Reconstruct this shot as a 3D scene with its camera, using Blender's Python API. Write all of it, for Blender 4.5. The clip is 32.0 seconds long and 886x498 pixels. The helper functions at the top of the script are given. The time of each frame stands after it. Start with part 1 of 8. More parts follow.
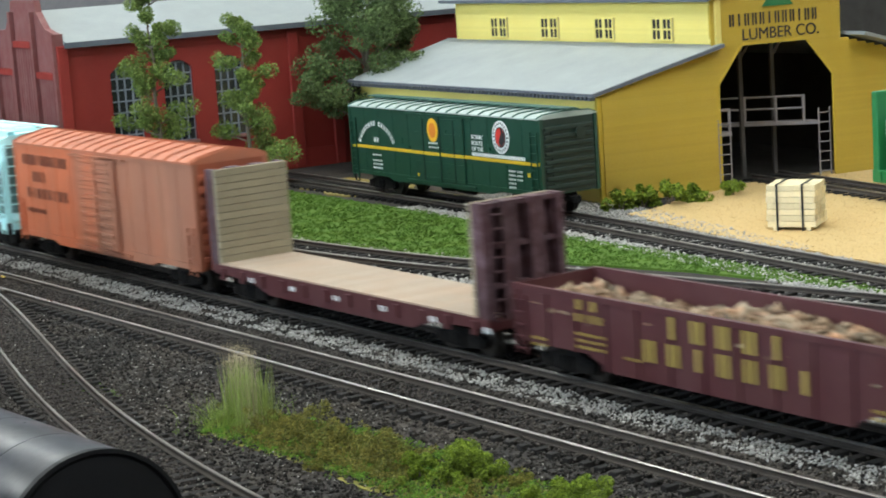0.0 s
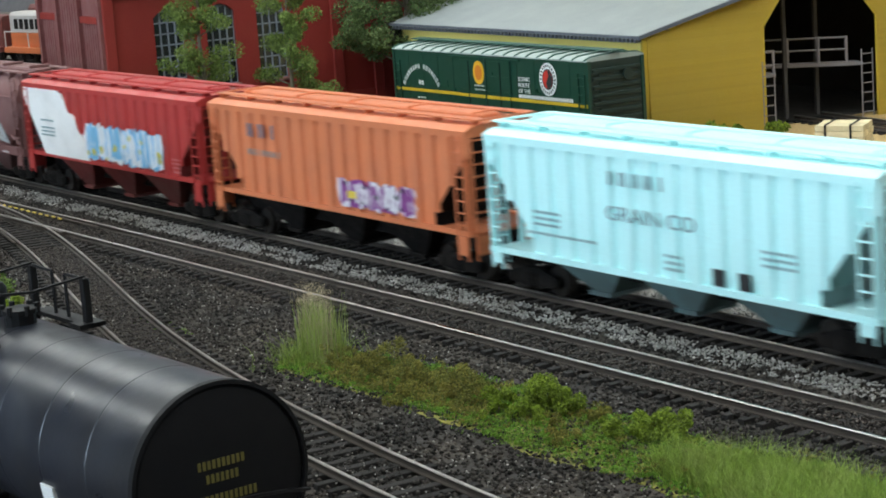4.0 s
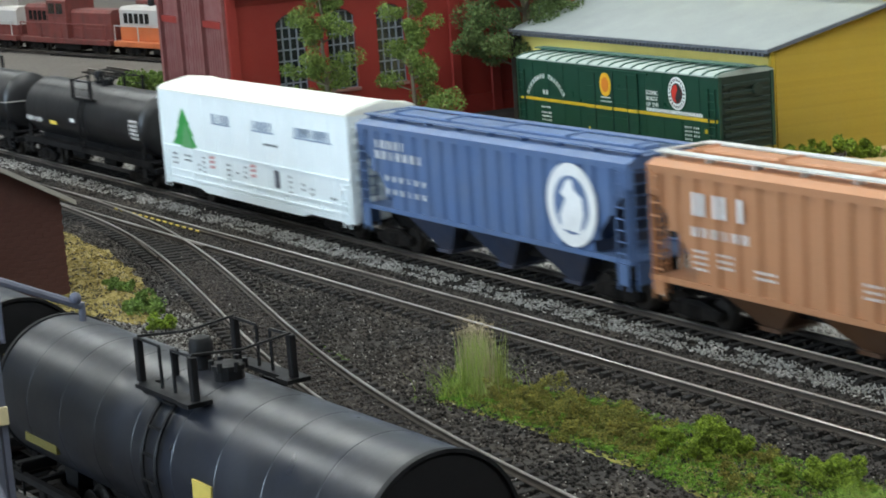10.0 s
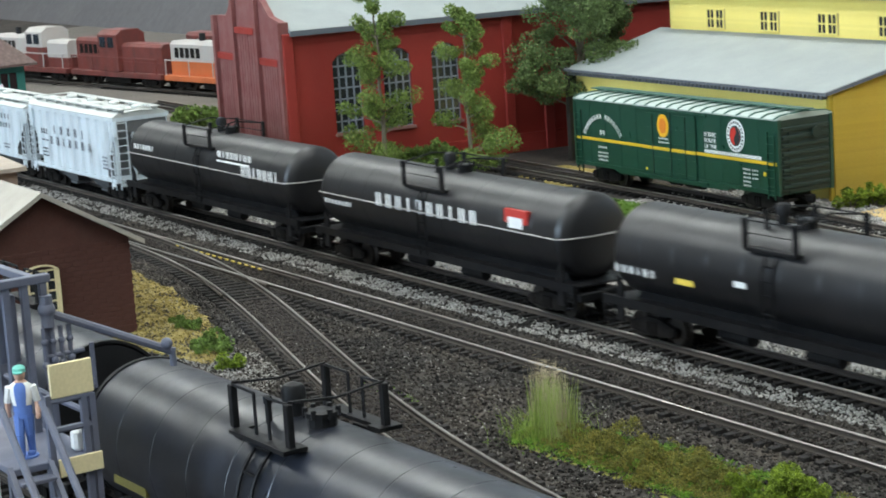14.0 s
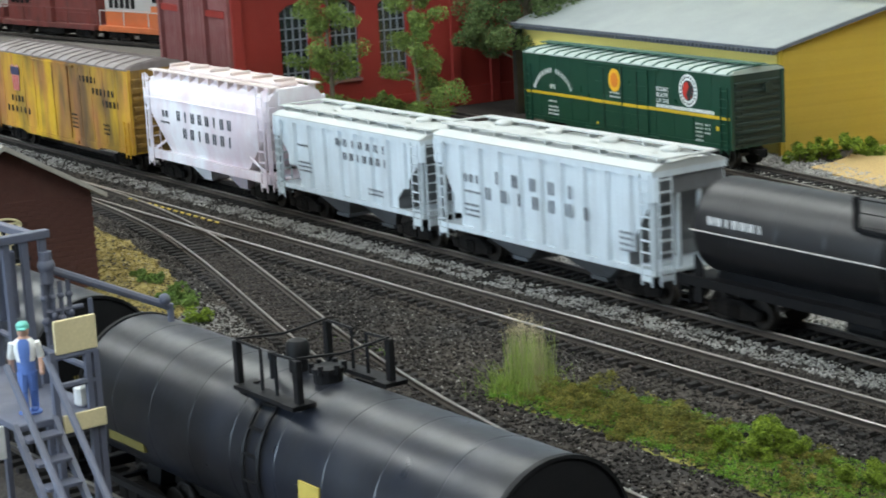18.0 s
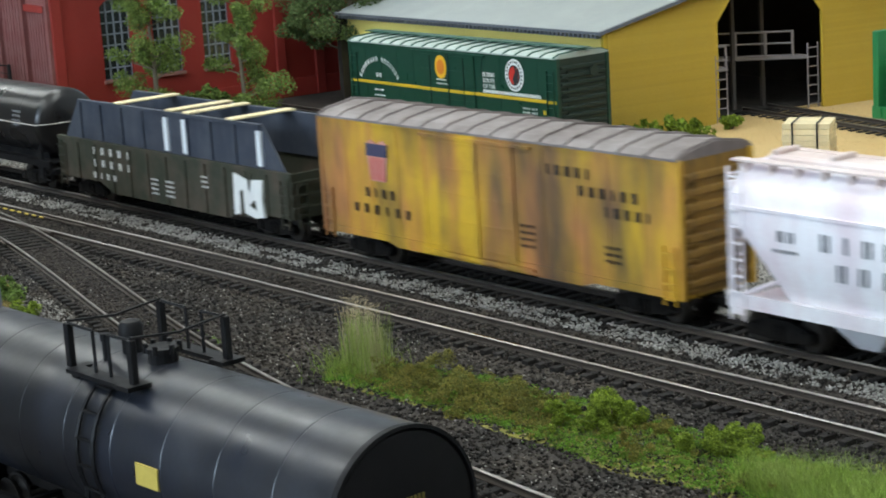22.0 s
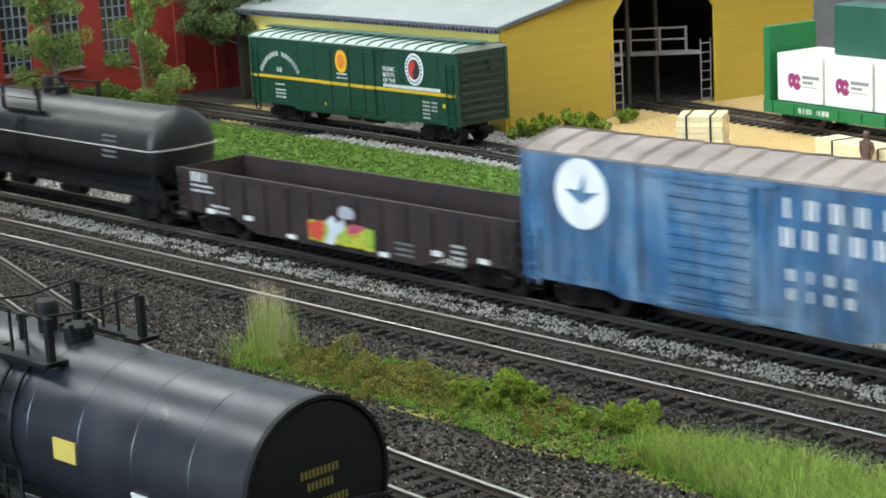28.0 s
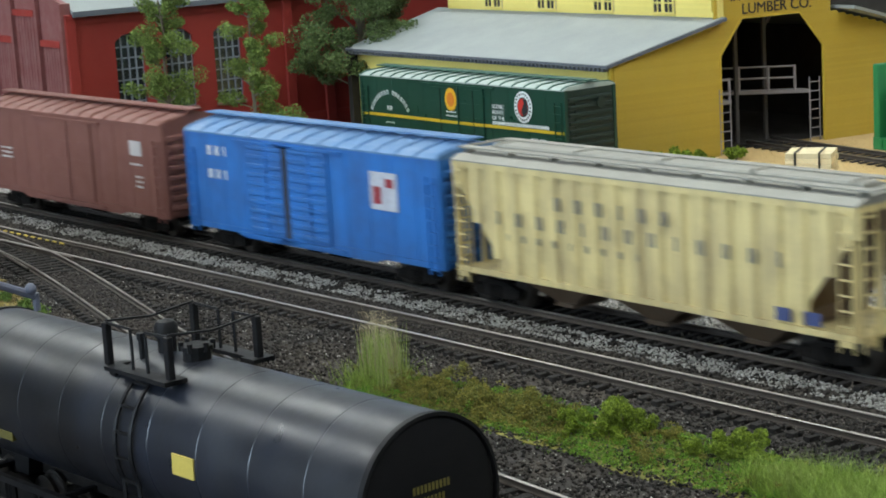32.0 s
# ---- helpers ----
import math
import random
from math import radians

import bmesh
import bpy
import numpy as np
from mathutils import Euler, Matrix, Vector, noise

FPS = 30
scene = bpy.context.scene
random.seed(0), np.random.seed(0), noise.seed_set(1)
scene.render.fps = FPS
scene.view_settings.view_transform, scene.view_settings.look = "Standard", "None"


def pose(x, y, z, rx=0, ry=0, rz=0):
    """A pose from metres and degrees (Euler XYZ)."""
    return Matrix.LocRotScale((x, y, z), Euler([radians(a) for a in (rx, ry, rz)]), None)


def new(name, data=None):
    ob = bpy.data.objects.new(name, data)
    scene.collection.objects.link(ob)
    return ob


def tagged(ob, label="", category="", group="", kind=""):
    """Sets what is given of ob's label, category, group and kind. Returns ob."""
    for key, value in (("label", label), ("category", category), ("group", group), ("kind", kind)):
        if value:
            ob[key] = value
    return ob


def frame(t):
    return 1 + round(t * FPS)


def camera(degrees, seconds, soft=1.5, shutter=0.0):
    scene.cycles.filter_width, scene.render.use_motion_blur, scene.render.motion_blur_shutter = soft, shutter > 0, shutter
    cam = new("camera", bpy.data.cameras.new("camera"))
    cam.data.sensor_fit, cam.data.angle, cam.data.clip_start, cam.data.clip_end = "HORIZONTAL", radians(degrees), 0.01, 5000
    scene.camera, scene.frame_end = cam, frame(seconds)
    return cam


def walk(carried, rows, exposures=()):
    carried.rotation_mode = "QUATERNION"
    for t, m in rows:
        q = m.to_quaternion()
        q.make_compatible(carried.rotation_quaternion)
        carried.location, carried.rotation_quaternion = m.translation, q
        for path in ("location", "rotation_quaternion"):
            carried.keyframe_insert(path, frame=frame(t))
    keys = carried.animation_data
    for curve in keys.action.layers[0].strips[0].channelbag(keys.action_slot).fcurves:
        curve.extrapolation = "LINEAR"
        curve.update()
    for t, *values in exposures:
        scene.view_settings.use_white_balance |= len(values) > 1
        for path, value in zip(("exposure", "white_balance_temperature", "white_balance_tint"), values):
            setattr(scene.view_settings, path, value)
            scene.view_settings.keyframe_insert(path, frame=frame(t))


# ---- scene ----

# camera: seconds, eye x y z, heading (degrees left of +y), downward tilt, roll
PATH = [
    (0, 0.9242, -0.0459, 0.1397, 56.878, 9.283, -3.856),
    (0.5, 0.9228, -0.0475, 0.1387, 57.305, 9.416, -4.108),
    (1, 0.9199, -0.0501, 0.1378, 57.435, 9.654, -4.275),
    (1.5, 0.9198, -0.0527, 0.1394, 57.572, 9.890, -4.081),
    (2, 0.9206, -0.0569, 0.1399, 57.626, 10.101, -4.070),
    (2.5, 0.9214, -0.0592, 0.1403, 57.548, 10.225, -4.017),
    (3, 0.9234, -0.0608, 0.1407, 57.403, 10.412, -3.922),
    (3.5, 0.9220, -0.0635, 0.1405, 57.289, 10.663, -3.992),
    (5.5, 0.9254, -0.0755, 0.1466, 57.569, 11.230, -4.255),
    (6, 0.9247, -0.0793, 0.1493, 57.430, 11.290, -4.151),
    (6.5, 0.9214, -0.0808, 0.1520, 57.443, 11.352, -4.055),
    (7, 0.9205, -0.0836, 0.1548, 57.581, 11.407, -3.926),
    (7.5, 0.9180, -0.0864, 0.1568, 58.077, 11.486, -3.771),
    (8, 0.9169, -0.0875, 0.1582, 58.353, 11.568, -3.614),
    (8.5, 0.9159, -0.0882, 0.1588, 58.701, 11.634, -3.844),
    (9, 0.9133, -0.0889, 0.1598, 58.969, 11.659, -4.048),
    (9.5, 0.9124, -0.0887, 0.1604, 59.261, 11.556, -4.154),
    (10, 0.9135, -0.0905, 0.1622, 59.594, 11.448, -4.026),
    (10.5, 0.9125, -0.0915, 0.1631, 59.869, 11.169, -3.780),
    (11, 0.9101, -0.0924, 0.1639, 60.149, 10.959, -3.782),
    (11.5, 0.9085, -0.0923, 0.1649, 60.339, 10.747, -3.722),
    (12, 0.9091, -0.0937, 0.1662, 60.563, 10.617, -3.619),
    (12.5, 0.9092, -0.0961, 0.1673, 60.720, 10.517, -3.622),
    (13, 0.9100, -0.0988, 0.1673, 60.857, 10.495, -3.603),
    (13.5, 0.9108, -0.1013, 0.1677, 60.875, 10.355, -3.705),
    (15.5, 0.9131, -0.1115, 0.1705, 58.875, 11.524, -3.321),
    (16, 0.9093, -0.1140, 0.1699, 58.993, 11.626, -3.234),
    (16.5, 0.9046, -0.1162, 0.1715, 59.039, 11.791, -3.358),
    (17, 0.9025, -0.1187, 0.1715, 59.076, 11.855, -3.334),
    (17.5, 0.9032, -0.1213, 0.1719, 58.985, 11.979, -3.266),
    (18, 0.9037, -0.1221, 0.1716, 58.052, 12.084, -3.159),
    (18.5, 0.9029, -0.1229, 0.1701, 57.259, 12.066, -3.033),
    (19, 0.9028, -0.1243, 0.1691, 56.465, 12.148, -3.026),
    (19.5, 0.9013, -0.1247, 0.1681, 55.668, 12.167, -3.134),
    (20, 0.9009, -0.1242, 0.1676, 54.942, 12.175, -3.366),
    (20.5, 0.9018, -0.1245, 0.1678, 54.328, 12.184, -3.141),
    (21, 0.9007, -0.1246, 0.1675, 53.949, 12.167, -3.131),
    (21.5, 0.9011, -0.1241, 0.1658, 53.467, 12.245, -3.270),
    (22, 0.8995, -0.1220, 0.1647, 52.884, 12.357, -3.538),
    (22.5, 0.8987, -0.1197, 0.1627, 52.390, 12.463, -3.641),
    (23, 0.9006, -0.1178, 0.1618, 51.965, 12.533, -3.524),
    (23.5, 0.9016, -0.1175, 0.1607, 51.492, 12.563, -3.377),
    (24, 0.9039, -0.1171, 0.1612, 50.980, 12.628, -3.204),
    (24.5, 0.9046, -0.1176, 0.1603, 50.130, 12.761, -3.265),
    (25, 0.9052, -0.1178, 0.1611, 49.045, 12.883, -3.211),
    (25.5, 0.9054, -0.1216, 0.1618, 49.109, 12.845, -3.083),
    (26, 0.9061, -0.1240, 0.1622, 49.529, 12.620, -2.951),
    (26.5, 0.9064, -0.1279, 0.1634, 49.747, 12.520, -2.934),
    (28.5, 0.9083, -0.1355, 0.1625, 49.787, 12.472, -3.172),
    (29, 0.9084, -0.1383, 0.1620, 49.947, 12.413, -3.295),
    (29.5, 0.9098, -0.1382, 0.1610, 50.220, 12.264, -3.419),
    (30, 0.9100, -0.1398, 0.1608, 50.804, 11.933, -3.529),
    (30.5, 0.9102, -0.1407, 0.1603, 51.230, 11.668, -3.593),
    (31, 0.9112, -0.1409, 0.1597, 51.677, 11.400, -3.618),
    (31.5, 0.9119, -0.1406, 0.1599, 52.248, 11.200, -3.542),
    (32, 0.9141, -0.1395, 0.1597, 52.836, 10.975, -3.448),
]


def cam_pose(x, y, z, head, tilt, roll):
    return pose(x, y, z, 90 - tilt, 0, head) @ pose(0, 0, 0, 0, 0, roll)


cam = camera(25.50, 32.0, soft=1.8, shutter=0.75)
# exposure drops a little while white or pale cars pass
EXPOSURE = ((0, -0.15), (1, -0.19), (2, -0.39), (3, -0.7), (4.5, -0.3), (6, -0.2), (7, -0.33), (8, -0.11), (9, -0.05), (10, -0.33), (11, -0.61), (12, -0.94), (13, -0.43), (14.5, -0.06), (16, 0.06),
            (17, 0.0), (18, -0.26), (19, -0.48), (20, -0.49), (21, -0.53), (22, -0.4), (23, -0.18), (24, 0.04), (25, 0.1), (26, 0.05), (29, 0.03), (30, 0.0), (31, -0.18), (32, -0.38))
walk(cam, [(r[0], cam_pose(*r[1:])) for r in PATH], EXPOSURE)

# ---- light ----
world = bpy.data.worlds.new("room_air")
scene.world = world
world.use_nodes = True
world.node_tree.nodes["Background"].inputs[0].default_value = (0.7, 0.85, 1.0, 1)
world.node_tree.nodes["Background"].inputs[1].default_value = 0.02

MM = 0.001
RNG = np.random.default_rng(5)


def ceiling_lamp(name, x, y, z, sx, sy, watts, color=(0.89, 1.0, 0.985)):
    lamp = bpy.data.lights.new(name, "AREA")
    lamp.shape, lamp.size, lamp.size_y, lamp.energy, lamp.color = "RECTANGLE", sx, sy, watts, color
    ob = new(name, lamp)
    ob.matrix_basis = pose(x, y, z)
    return ob


# ---- materials ----
def paint(name, color, rough=0.5, metal=0.0, grain=0.08, grain_size=0.8, stain=0.12, stain_size=14, stain_color=(0.1, 0.08, 0.06),
          streak=0.0, bump=0.05, per_object=0.0, island=0.0, spec=0.5, second=None, third=None, patchy=0.1):
    """A painted or natural surface: fine grain, larger stains, upright streaks. Sizes in mm."""
    m = bpy.data.materials.new(name)
    m.use_nodes = True
    nt = m.node_tree
    nodes, link = nt.nodes, nt.links.new
    b = nodes["Principled BSDF"]
    b.inputs["Roughness"].default_value, b.inputs["Metallic"].default_value = rough, metal
    b.inputs["Specular IOR Level"].default_value = spec
    tc = nodes.new("ShaderNodeTexCoord")

    def noise_at(size, detail, stretch=(1, 1, 1)):
        mp = nodes.new("ShaderNodeMapping")
        mp.inputs["Scale"].default_value = [s * 1000 / size for s in stretch]
        link(tc.outputs["Object"], mp.inputs["Vector"])
        n = nodes.new("ShaderNodeTexNoise")
        n.inputs["Scale"].default_value, n.inputs["Detail"].default_value, n.inputs["Roughness"].default_value = 1.0, detail, 0.6
        link(mp.outputs["Vector"], n.inputs["Vector"])
        return n.outputs["Fac"]

    def ramp(value, lo, hi, a, c):
        r = nodes.new("ShaderNodeMapRange")
        r.inputs["From Min"].default_value, r.inputs["From Max"].default_value = lo, hi
        r.inputs["To Min"].default_value, r.inputs["To Max"].default_value = a, c
        link(value, r.inputs["Value"])
        return r.outputs["Result"]

    def mix(fac, a, c, kind="MIX"):
        x = nodes.new("ShaderNodeMix")
        x.data_type, x.blend_type = "RGBA", kind
        if isinstance(fac, float):
            x.inputs[0].default_value = fac
        else:
            link(fac, x.inputs[0])
        for sock, v in ((x.inputs[6], a), (x.inputs[7], c)):
            if isinstance(v, tuple):
                sock.default_value = (*v, 1)
            else:
                link(v, sock)
        return x.outputs[2]

    def scaled(col, value):
        g = nodes.new("ShaderNodeVectorMath")
        g.operation = "SCALE"
        link(col, g.inputs[0])
        link(value, g.inputs["Scale"])
        return g.outputs[0]

    fine = noise_at(grain_size, 3)
    col = mix(ramp(noise_at(stain_size, 4), 0.42, 0.72, 0.0, stain), tuple(color), tuple(stain_color))
    for extra in (second, third):
        if extra:
            tint, size, amount, seed = extra
            col = mix(ramp(noise_at(size, 3, (1, 1 + 0.13 * seed, 0.3)), 0.44, 0.66, 0.0, amount), col, tuple(tint))
    if streak:
        col = mix(ramp(noise_at(6, 3, (1, 1, 0.12)), 0.45, 0.75, 0.0, streak), col, tuple(stain_color))
    col = scaled(col, ramp(fine, 0.25, 0.75, 1 - grain, 1 + grain))
    if per_object:
        info = nodes.new("ShaderNodeObjectInfo")
        col = scaled(col, ramp(info.outputs["Random"], 0, 1, 1 - per_object, 1 + per_object))
    if island:
        geo = nodes.new("ShaderNodeNewGeometry")
        col = scaled(col, ramp(geo.outputs["Random Per Island"], 0, 1, 1 - island, 1 + island))
    link(col, b.inputs["Base Color"])
    if patchy:
        link(ramp(noise_at(stain_size * 0.6, 5), 0.3, 0.7, max(0.05, rough - patchy), min(1.0, rough + patchy)), b.inputs["Roughness"])
    if bump:
        bp = nodes.new("ShaderNodeBump")
        bp.inputs["Strength"].default_value, bp.inputs["Distance"].default_value = bump, 0.0003
        link(fine, bp.inputs["Height"])
        link(bp.outputs["Normal"], b.inputs["Normal"])
    return m


def glow(name, color, strength):
    m = bpy.data.materials.new(name)
    m.use_nodes = True
    b = m.node_tree.nodes["Principled BSDF"]
    b.inputs["Base Color"].default_value = (*color, 1)
    b.inputs["Emission Color"].default_value = (*color, 1)
    b.inputs["Emission Strength"].default_value = strength
    return m


BLACK = paint("black_plastic", (0.008, 0.008, 0.009), 0.55, spec=0.3, grain=0.2, stain=0.2, stain_color=(0.05, 0.045, 0.04))
DARK = paint("dark_underframe", (0.009, 0.008, 0.0075), 0.75, spec=0.1, stain=0.4, stain_size=5, stain_color=(0.035, 0.028, 0.024))
STEEL = paint("wheel_steel", (0.06, 0.054, 0.05), 0.45, 0.8, stain=0.3)
RAILM = paint("nickel_rail", (0.36, 0.34, 0.31), 0.4, 1.0, grain=0.2, stain=0.85, stain_size=70, stain_color=(0.14, 0.12, 0.1))
POLISHED = paint("polished_rail", (0.37, 0.355, 0.33), 0.34, 1.0, grain=0.1, stain=0.9, stain_size=130, stain_color=(0.16, 0.14, 0.12))
RAILSIDE = paint("rusty_rail_side", (0.045, 0.034, 0.027), 0.8, stain=0.3)
TIE = paint("dark_tie", (0.022, 0.02, 0.019), 0.9, grain=0.3, stain=0.4, stain_size=6, stain_color=(0.04, 0.036, 0.032), per_object=0.3, spec=0.2)
WHITE = paint("white_lettering", (0.8, 0.8, 0.78), 0.6, stain=0.15)
BLACKLET = paint("black_lettering", (0.02, 0.02, 0.022), 0.6)
YELLOWLET = paint("yellow_lettering", (0.75, 0.55, 0.08), 0.6, stain=0.2)
WOOD = paint("fresh_lumber", (0.78, 0.66, 0.4), 0.7, grain=0.1, stain=0.25, stain_size=9, stain_color=(0.55, 0.42, 0.22), per_object=0.12)
GREYIRON = paint("blue_grey_iron", (0.11, 0.12, 0.165), 0.55, stain=0.25)


# ---- mesh helpers (all in millimetres) ----
Z_MAP = [11.0, 1.0]  # where a height of 11 comes to lie, and the stretch above it


def raised(z):
    """Height above the underframe, set for each car of the train."""
    return Z_MAP[0] + (z - 11.0) * Z_MAP[1] if z > 10.6 else z


class Shape:
    def __init__(self):
        self.v, self.f = [], []

    def add(self, verts, faces):
        n = len(self.v)
        self.v += [tuple(p) for p in verts]
        self.f += [tuple(i + n for i in f) for f in faces]
        return self

    def box(self, x0, x1, y0, y1, z0, z1, c=0.0):
        """A block; c: width of the chamfer along its upright and lying edges."""
        if c <= 0:
            v = [(x, y, z) for z in (z0, z1) for x, y in ((x0, y0), (x1, y0), (x1, y1), (x0, y1))]
            return self.add(v, [(3, 2, 1, 0), (4, 5, 6, 7), (0, 1, 5, 4), (1, 2, 6, 5), (2, 3, 7, 6), (3, 0, 4, 7)])
        rings = []
        for z, k in ((z0, c), (z0 + c, 0), (z1 - c, 0), (z1, c)):
            a, b_, d, e = x0 + k, x1 - k, y0 + k, y1 - k
            rings.append([(a + c, d, z), (b_ - c, d, z), (b_, d + c, z), (b_, e - c, z), (b_ - c, e, z), (a + c, e, z), (a, e - c, z), (a, d + c, z)])
        return self.loft(rings)

    def loft(self, rings, closed=True):
        n = len(rings[0])
        base = len(self.v)
        for r in rings:
            self.v += [tuple(p) for p in r]
        for k in range(len(rings) - 1):
            for i in range(n):
                j = (i + 1) % n
                self.f.append((base + k * n + i, base + k * n + j, base + (k + 1) * n + j, base + (k + 1) * n + i))
        if closed:
            self.f.append(tuple(base + i for i in reversed(range(n))))
            self.f.append(tuple(base + (len(rings) - 1) * n + i for i in range(n)))
        return self

    def prism(self, profile, x0, x1):
        """Extrude a profile of (y, z), counter-clockwise seen from +x, along x."""
        return self.loft([[(x, y, z) for y, z in profile] for x in (x0, x1)])

    def slab(self, profile, y0, y1):
        """Extrude a profile of (x, z) along y."""
        return self.loft([[(x, y, z) for x, z in profile] for y in (y1, y0)])

    def rod(self, p, q, r, n=6, r2=None):
        p, q = Vector(p), Vector(q)
        d = (q - p).normalized()
        a = d.orthogonal().normalized()
        b = d.cross(a)
        r2 = r if r2 is None else r2
        ring = lambda c, rad: [c + rad * (math.cos(2 * math.pi * i / n) * a + math.sin(2 * math.pi * i / n) * b) for i in range(n)]
        return self.loft([ring(p, r), ring(q, r2)])

    def pipe(self, pts, r, n=6):
        for a, b in zip(pts, pts[1:]):
            self.rod(a, b, r, n)
        return self

    def turn(self, prof, n=28, axis="x", at=(0, 0, 0)):
        """A turned body: prof of (along, radius)."""
        rings = []
        for s, r in prof:
            ring = []
            for i in range(n):
                c, d = r * math.cos(2 * math.pi * i / n), r * math.sin(2 * math.pi * i / n)
                ring.append((at[0] + s, at[1] + c, at[2] + d) if axis == "x" else (at[0] + c, at[1] + d, at[2] + s) if axis == "z" else (at[0] + d, at[1] + s, at[2] + c))
            rings.append(ring)
        return self.loft(rings)

    def ball(self, c, r, n=10, sq=1.0):
        prof = [(-r * sq * math.cos(math.pi * k / 6), max(0.02, r * math.sin(math.pi * k / 6))) for k in range(7)]
        return self.turn(prof, n, "z", c)


def mesh_of(name, shape, material, smooth=False):
    me = bpy.data.meshes.new(name)
    me.from_pydata([(x * MM, y * MM, raised(z) * MM) for x, y, z in shape.v], [], shape.f)
    me.materials.append(material)
    if smooth:
        me.shade_smooth()
        me.set_sharp_from_angle(angle=radians(35))
    me.update()
    return me


def part(name, shape, material, parent, label="", smooth=False, at=None):
    ob = new(name, shape if isinstance(shape, bpy.types.Mesh) else mesh_of(name, shape, material, smooth))
    ob.parent = parent
    if at is not None:
        ob.matrix_basis = at
    if label:
        ob["label"] = label
    return ob


def thing(name, label, category, m=None, group="", kind=""):
    ob = new(name)
    ob.empty_display_size = 0.01
    if m is not None:
        ob.matrix_basis = m
    return tagged(ob, label, category, group, kind)


def mmpose(x, y, z, rz=0, rx=0, ry=0):
    return pose(x * MM, y * MM, z * MM, rx, ry, rz)


def solid(name, shape, material, label, category, m=None, group="", kind="", smooth=False):
    ob = new(name, mesh_of(name, shape, material, smooth))
    if m is not None:
        ob.matrix_basis = m
    return tagged(ob, label, category, group, kind)


def cloud(name, v, faces, material):
    """A mesh from numpy arrays in mm."""
    me = bpy.data.meshes.new(name)
    me.vertices.add(len(v))
    me.vertices.foreach_set("co", (np.asarray(v) * MM).astype(np.float32).ravel())
    faces = np.asarray(faces)
    k = faces.shape[1]
    me.loops.add(faces.size)
    me.loops.foreach_set("vertex_index", faces.astype(np.int32).ravel())
    me.polygons.add(len(faces))
    me.polygons.foreach_set("loop_start", np.arange(0, faces.size, k, dtype=np.int32))
    me.materials.append(material)
    me.update(calc_edges=True)
    me.validate()
    return me


OCT_F = np.array([(0, 2, 4), (2, 1, 4), (1, 3, 4), (3, 0, 4), (2, 0, 5), (1, 2, 5), (3, 1, 5), (0, 3, 5)])
OCT_V = np.array([(1, 0, 0), (-1, 0, 0), (0, 1, 0), (0, -1, 0), (0, 0, 1), (0, 0, -1)], float)


def stones(name, xyz, size, material):
    """Irregular small stones at the points, each of its own shape."""
    n = len(xyz)
    v = OCT_V[None] * RNG.uniform(0.55, 1.25, (n, 6, 1)) + RNG.normal(0, 0.16, (n, 6, 3))
    a = RNG.uniform(0, 6.28, n)
    c, s = np.cos(a), np.sin(a)
    x, y = v[:, :, 0] * c[:, None] - v[:, :, 1] * s[:, None], v[:, :, 0] * s[:, None] + v[:, :, 1] * c[:, None]
    v = np.stack([x, y, v[:, :, 2] * 0.8], 2) * np.asarray(size)[:, None, None] + np.asarray(xyz)[:, None, :]
    f = OCT_F[None] + 6 * np.arange(n)[:, None, None]
    return cloud(name, v.reshape(-1, 3), f.reshape(-1, 3), material)


def leaves(name, centers, radii, per, size, material, flat=0.0):
    """Clumps of small leaves: folded slips scattered on and in blobs."""
    cs, n = np.repeat(centers, per, 0), len(centers) * per
    rs = np.repeat(radii, per, 0)
    d = RNG.normal(0, 1, (n, 3))
    d /= np.linalg.norm(d, axis=1)[:, None]
    p = cs + d * rs[:, None] * RNG.uniform(0.55, 1.05, (n, 1)) * np.array([1, 1, 1 - flat])
    u = RNG.normal(0, 1, (n, 3))
    u /= np.linalg.norm(u, axis=1)[:, None]
    w = np.cross(u, RNG.normal(0, 1, (n, 3)))
    w /= np.linalg.norm(w, axis=1)[:, None] + 1e-9
    k = np.cross(u, w) * 0.35
    s = size * RNG.uniform(0.6, 1.4, (n, 1))
    v = np.stack([p - u * s, p - w * s * 0.6 + k * s, p + u * s, p + w * s * 0.6 + k * s], 1)
    f = np.array([(0, 1, 2), (0, 2, 3)])[None] + 4 * np.arange(n)[:, None, None]
    return cloud(name, v.reshape(-1, 3), f.reshape(-1, 3), material)


def blades(name, xy, z, height, lean, width, material):
    """Grass blades: thin bent triangles."""
    n = len(xy)
    a = RNG.uniform(0, 6.28, n)
    h = height * RNG.uniform(0.6, 1.1, n)
    le = RNG.normal(0, 1, (n, 2)) * (lean * h)[:, None]
    w = np.stack([np.cos(a), np.sin(a)], 1) * width
    b = np.stack([xy[:, 0], xy[:, 1], np.full(n, z)], 1)
    w3 = np.concatenate([w, np.zeros((n, 1))], 1)
    mid = b + np.stack([le[:, 0] * 0.3, le[:, 1] * 0.3, h * 0.55], 1)
    tip = b + np.stack([le[:, 0], le[:, 1], h], 1)
    v = np.stack([b - w3, b + w3, mid + w3 * 0.7, mid - w3 * 0.7, tip], 1)
    f = np.array([(0, 1, 2), (0, 2, 3), (3, 2, 4)])[None] + 5 * np.arange(n)[:, None, None]
    return cloud(name, v.reshape(-1, 3), f.reshape(-1, 3), material)


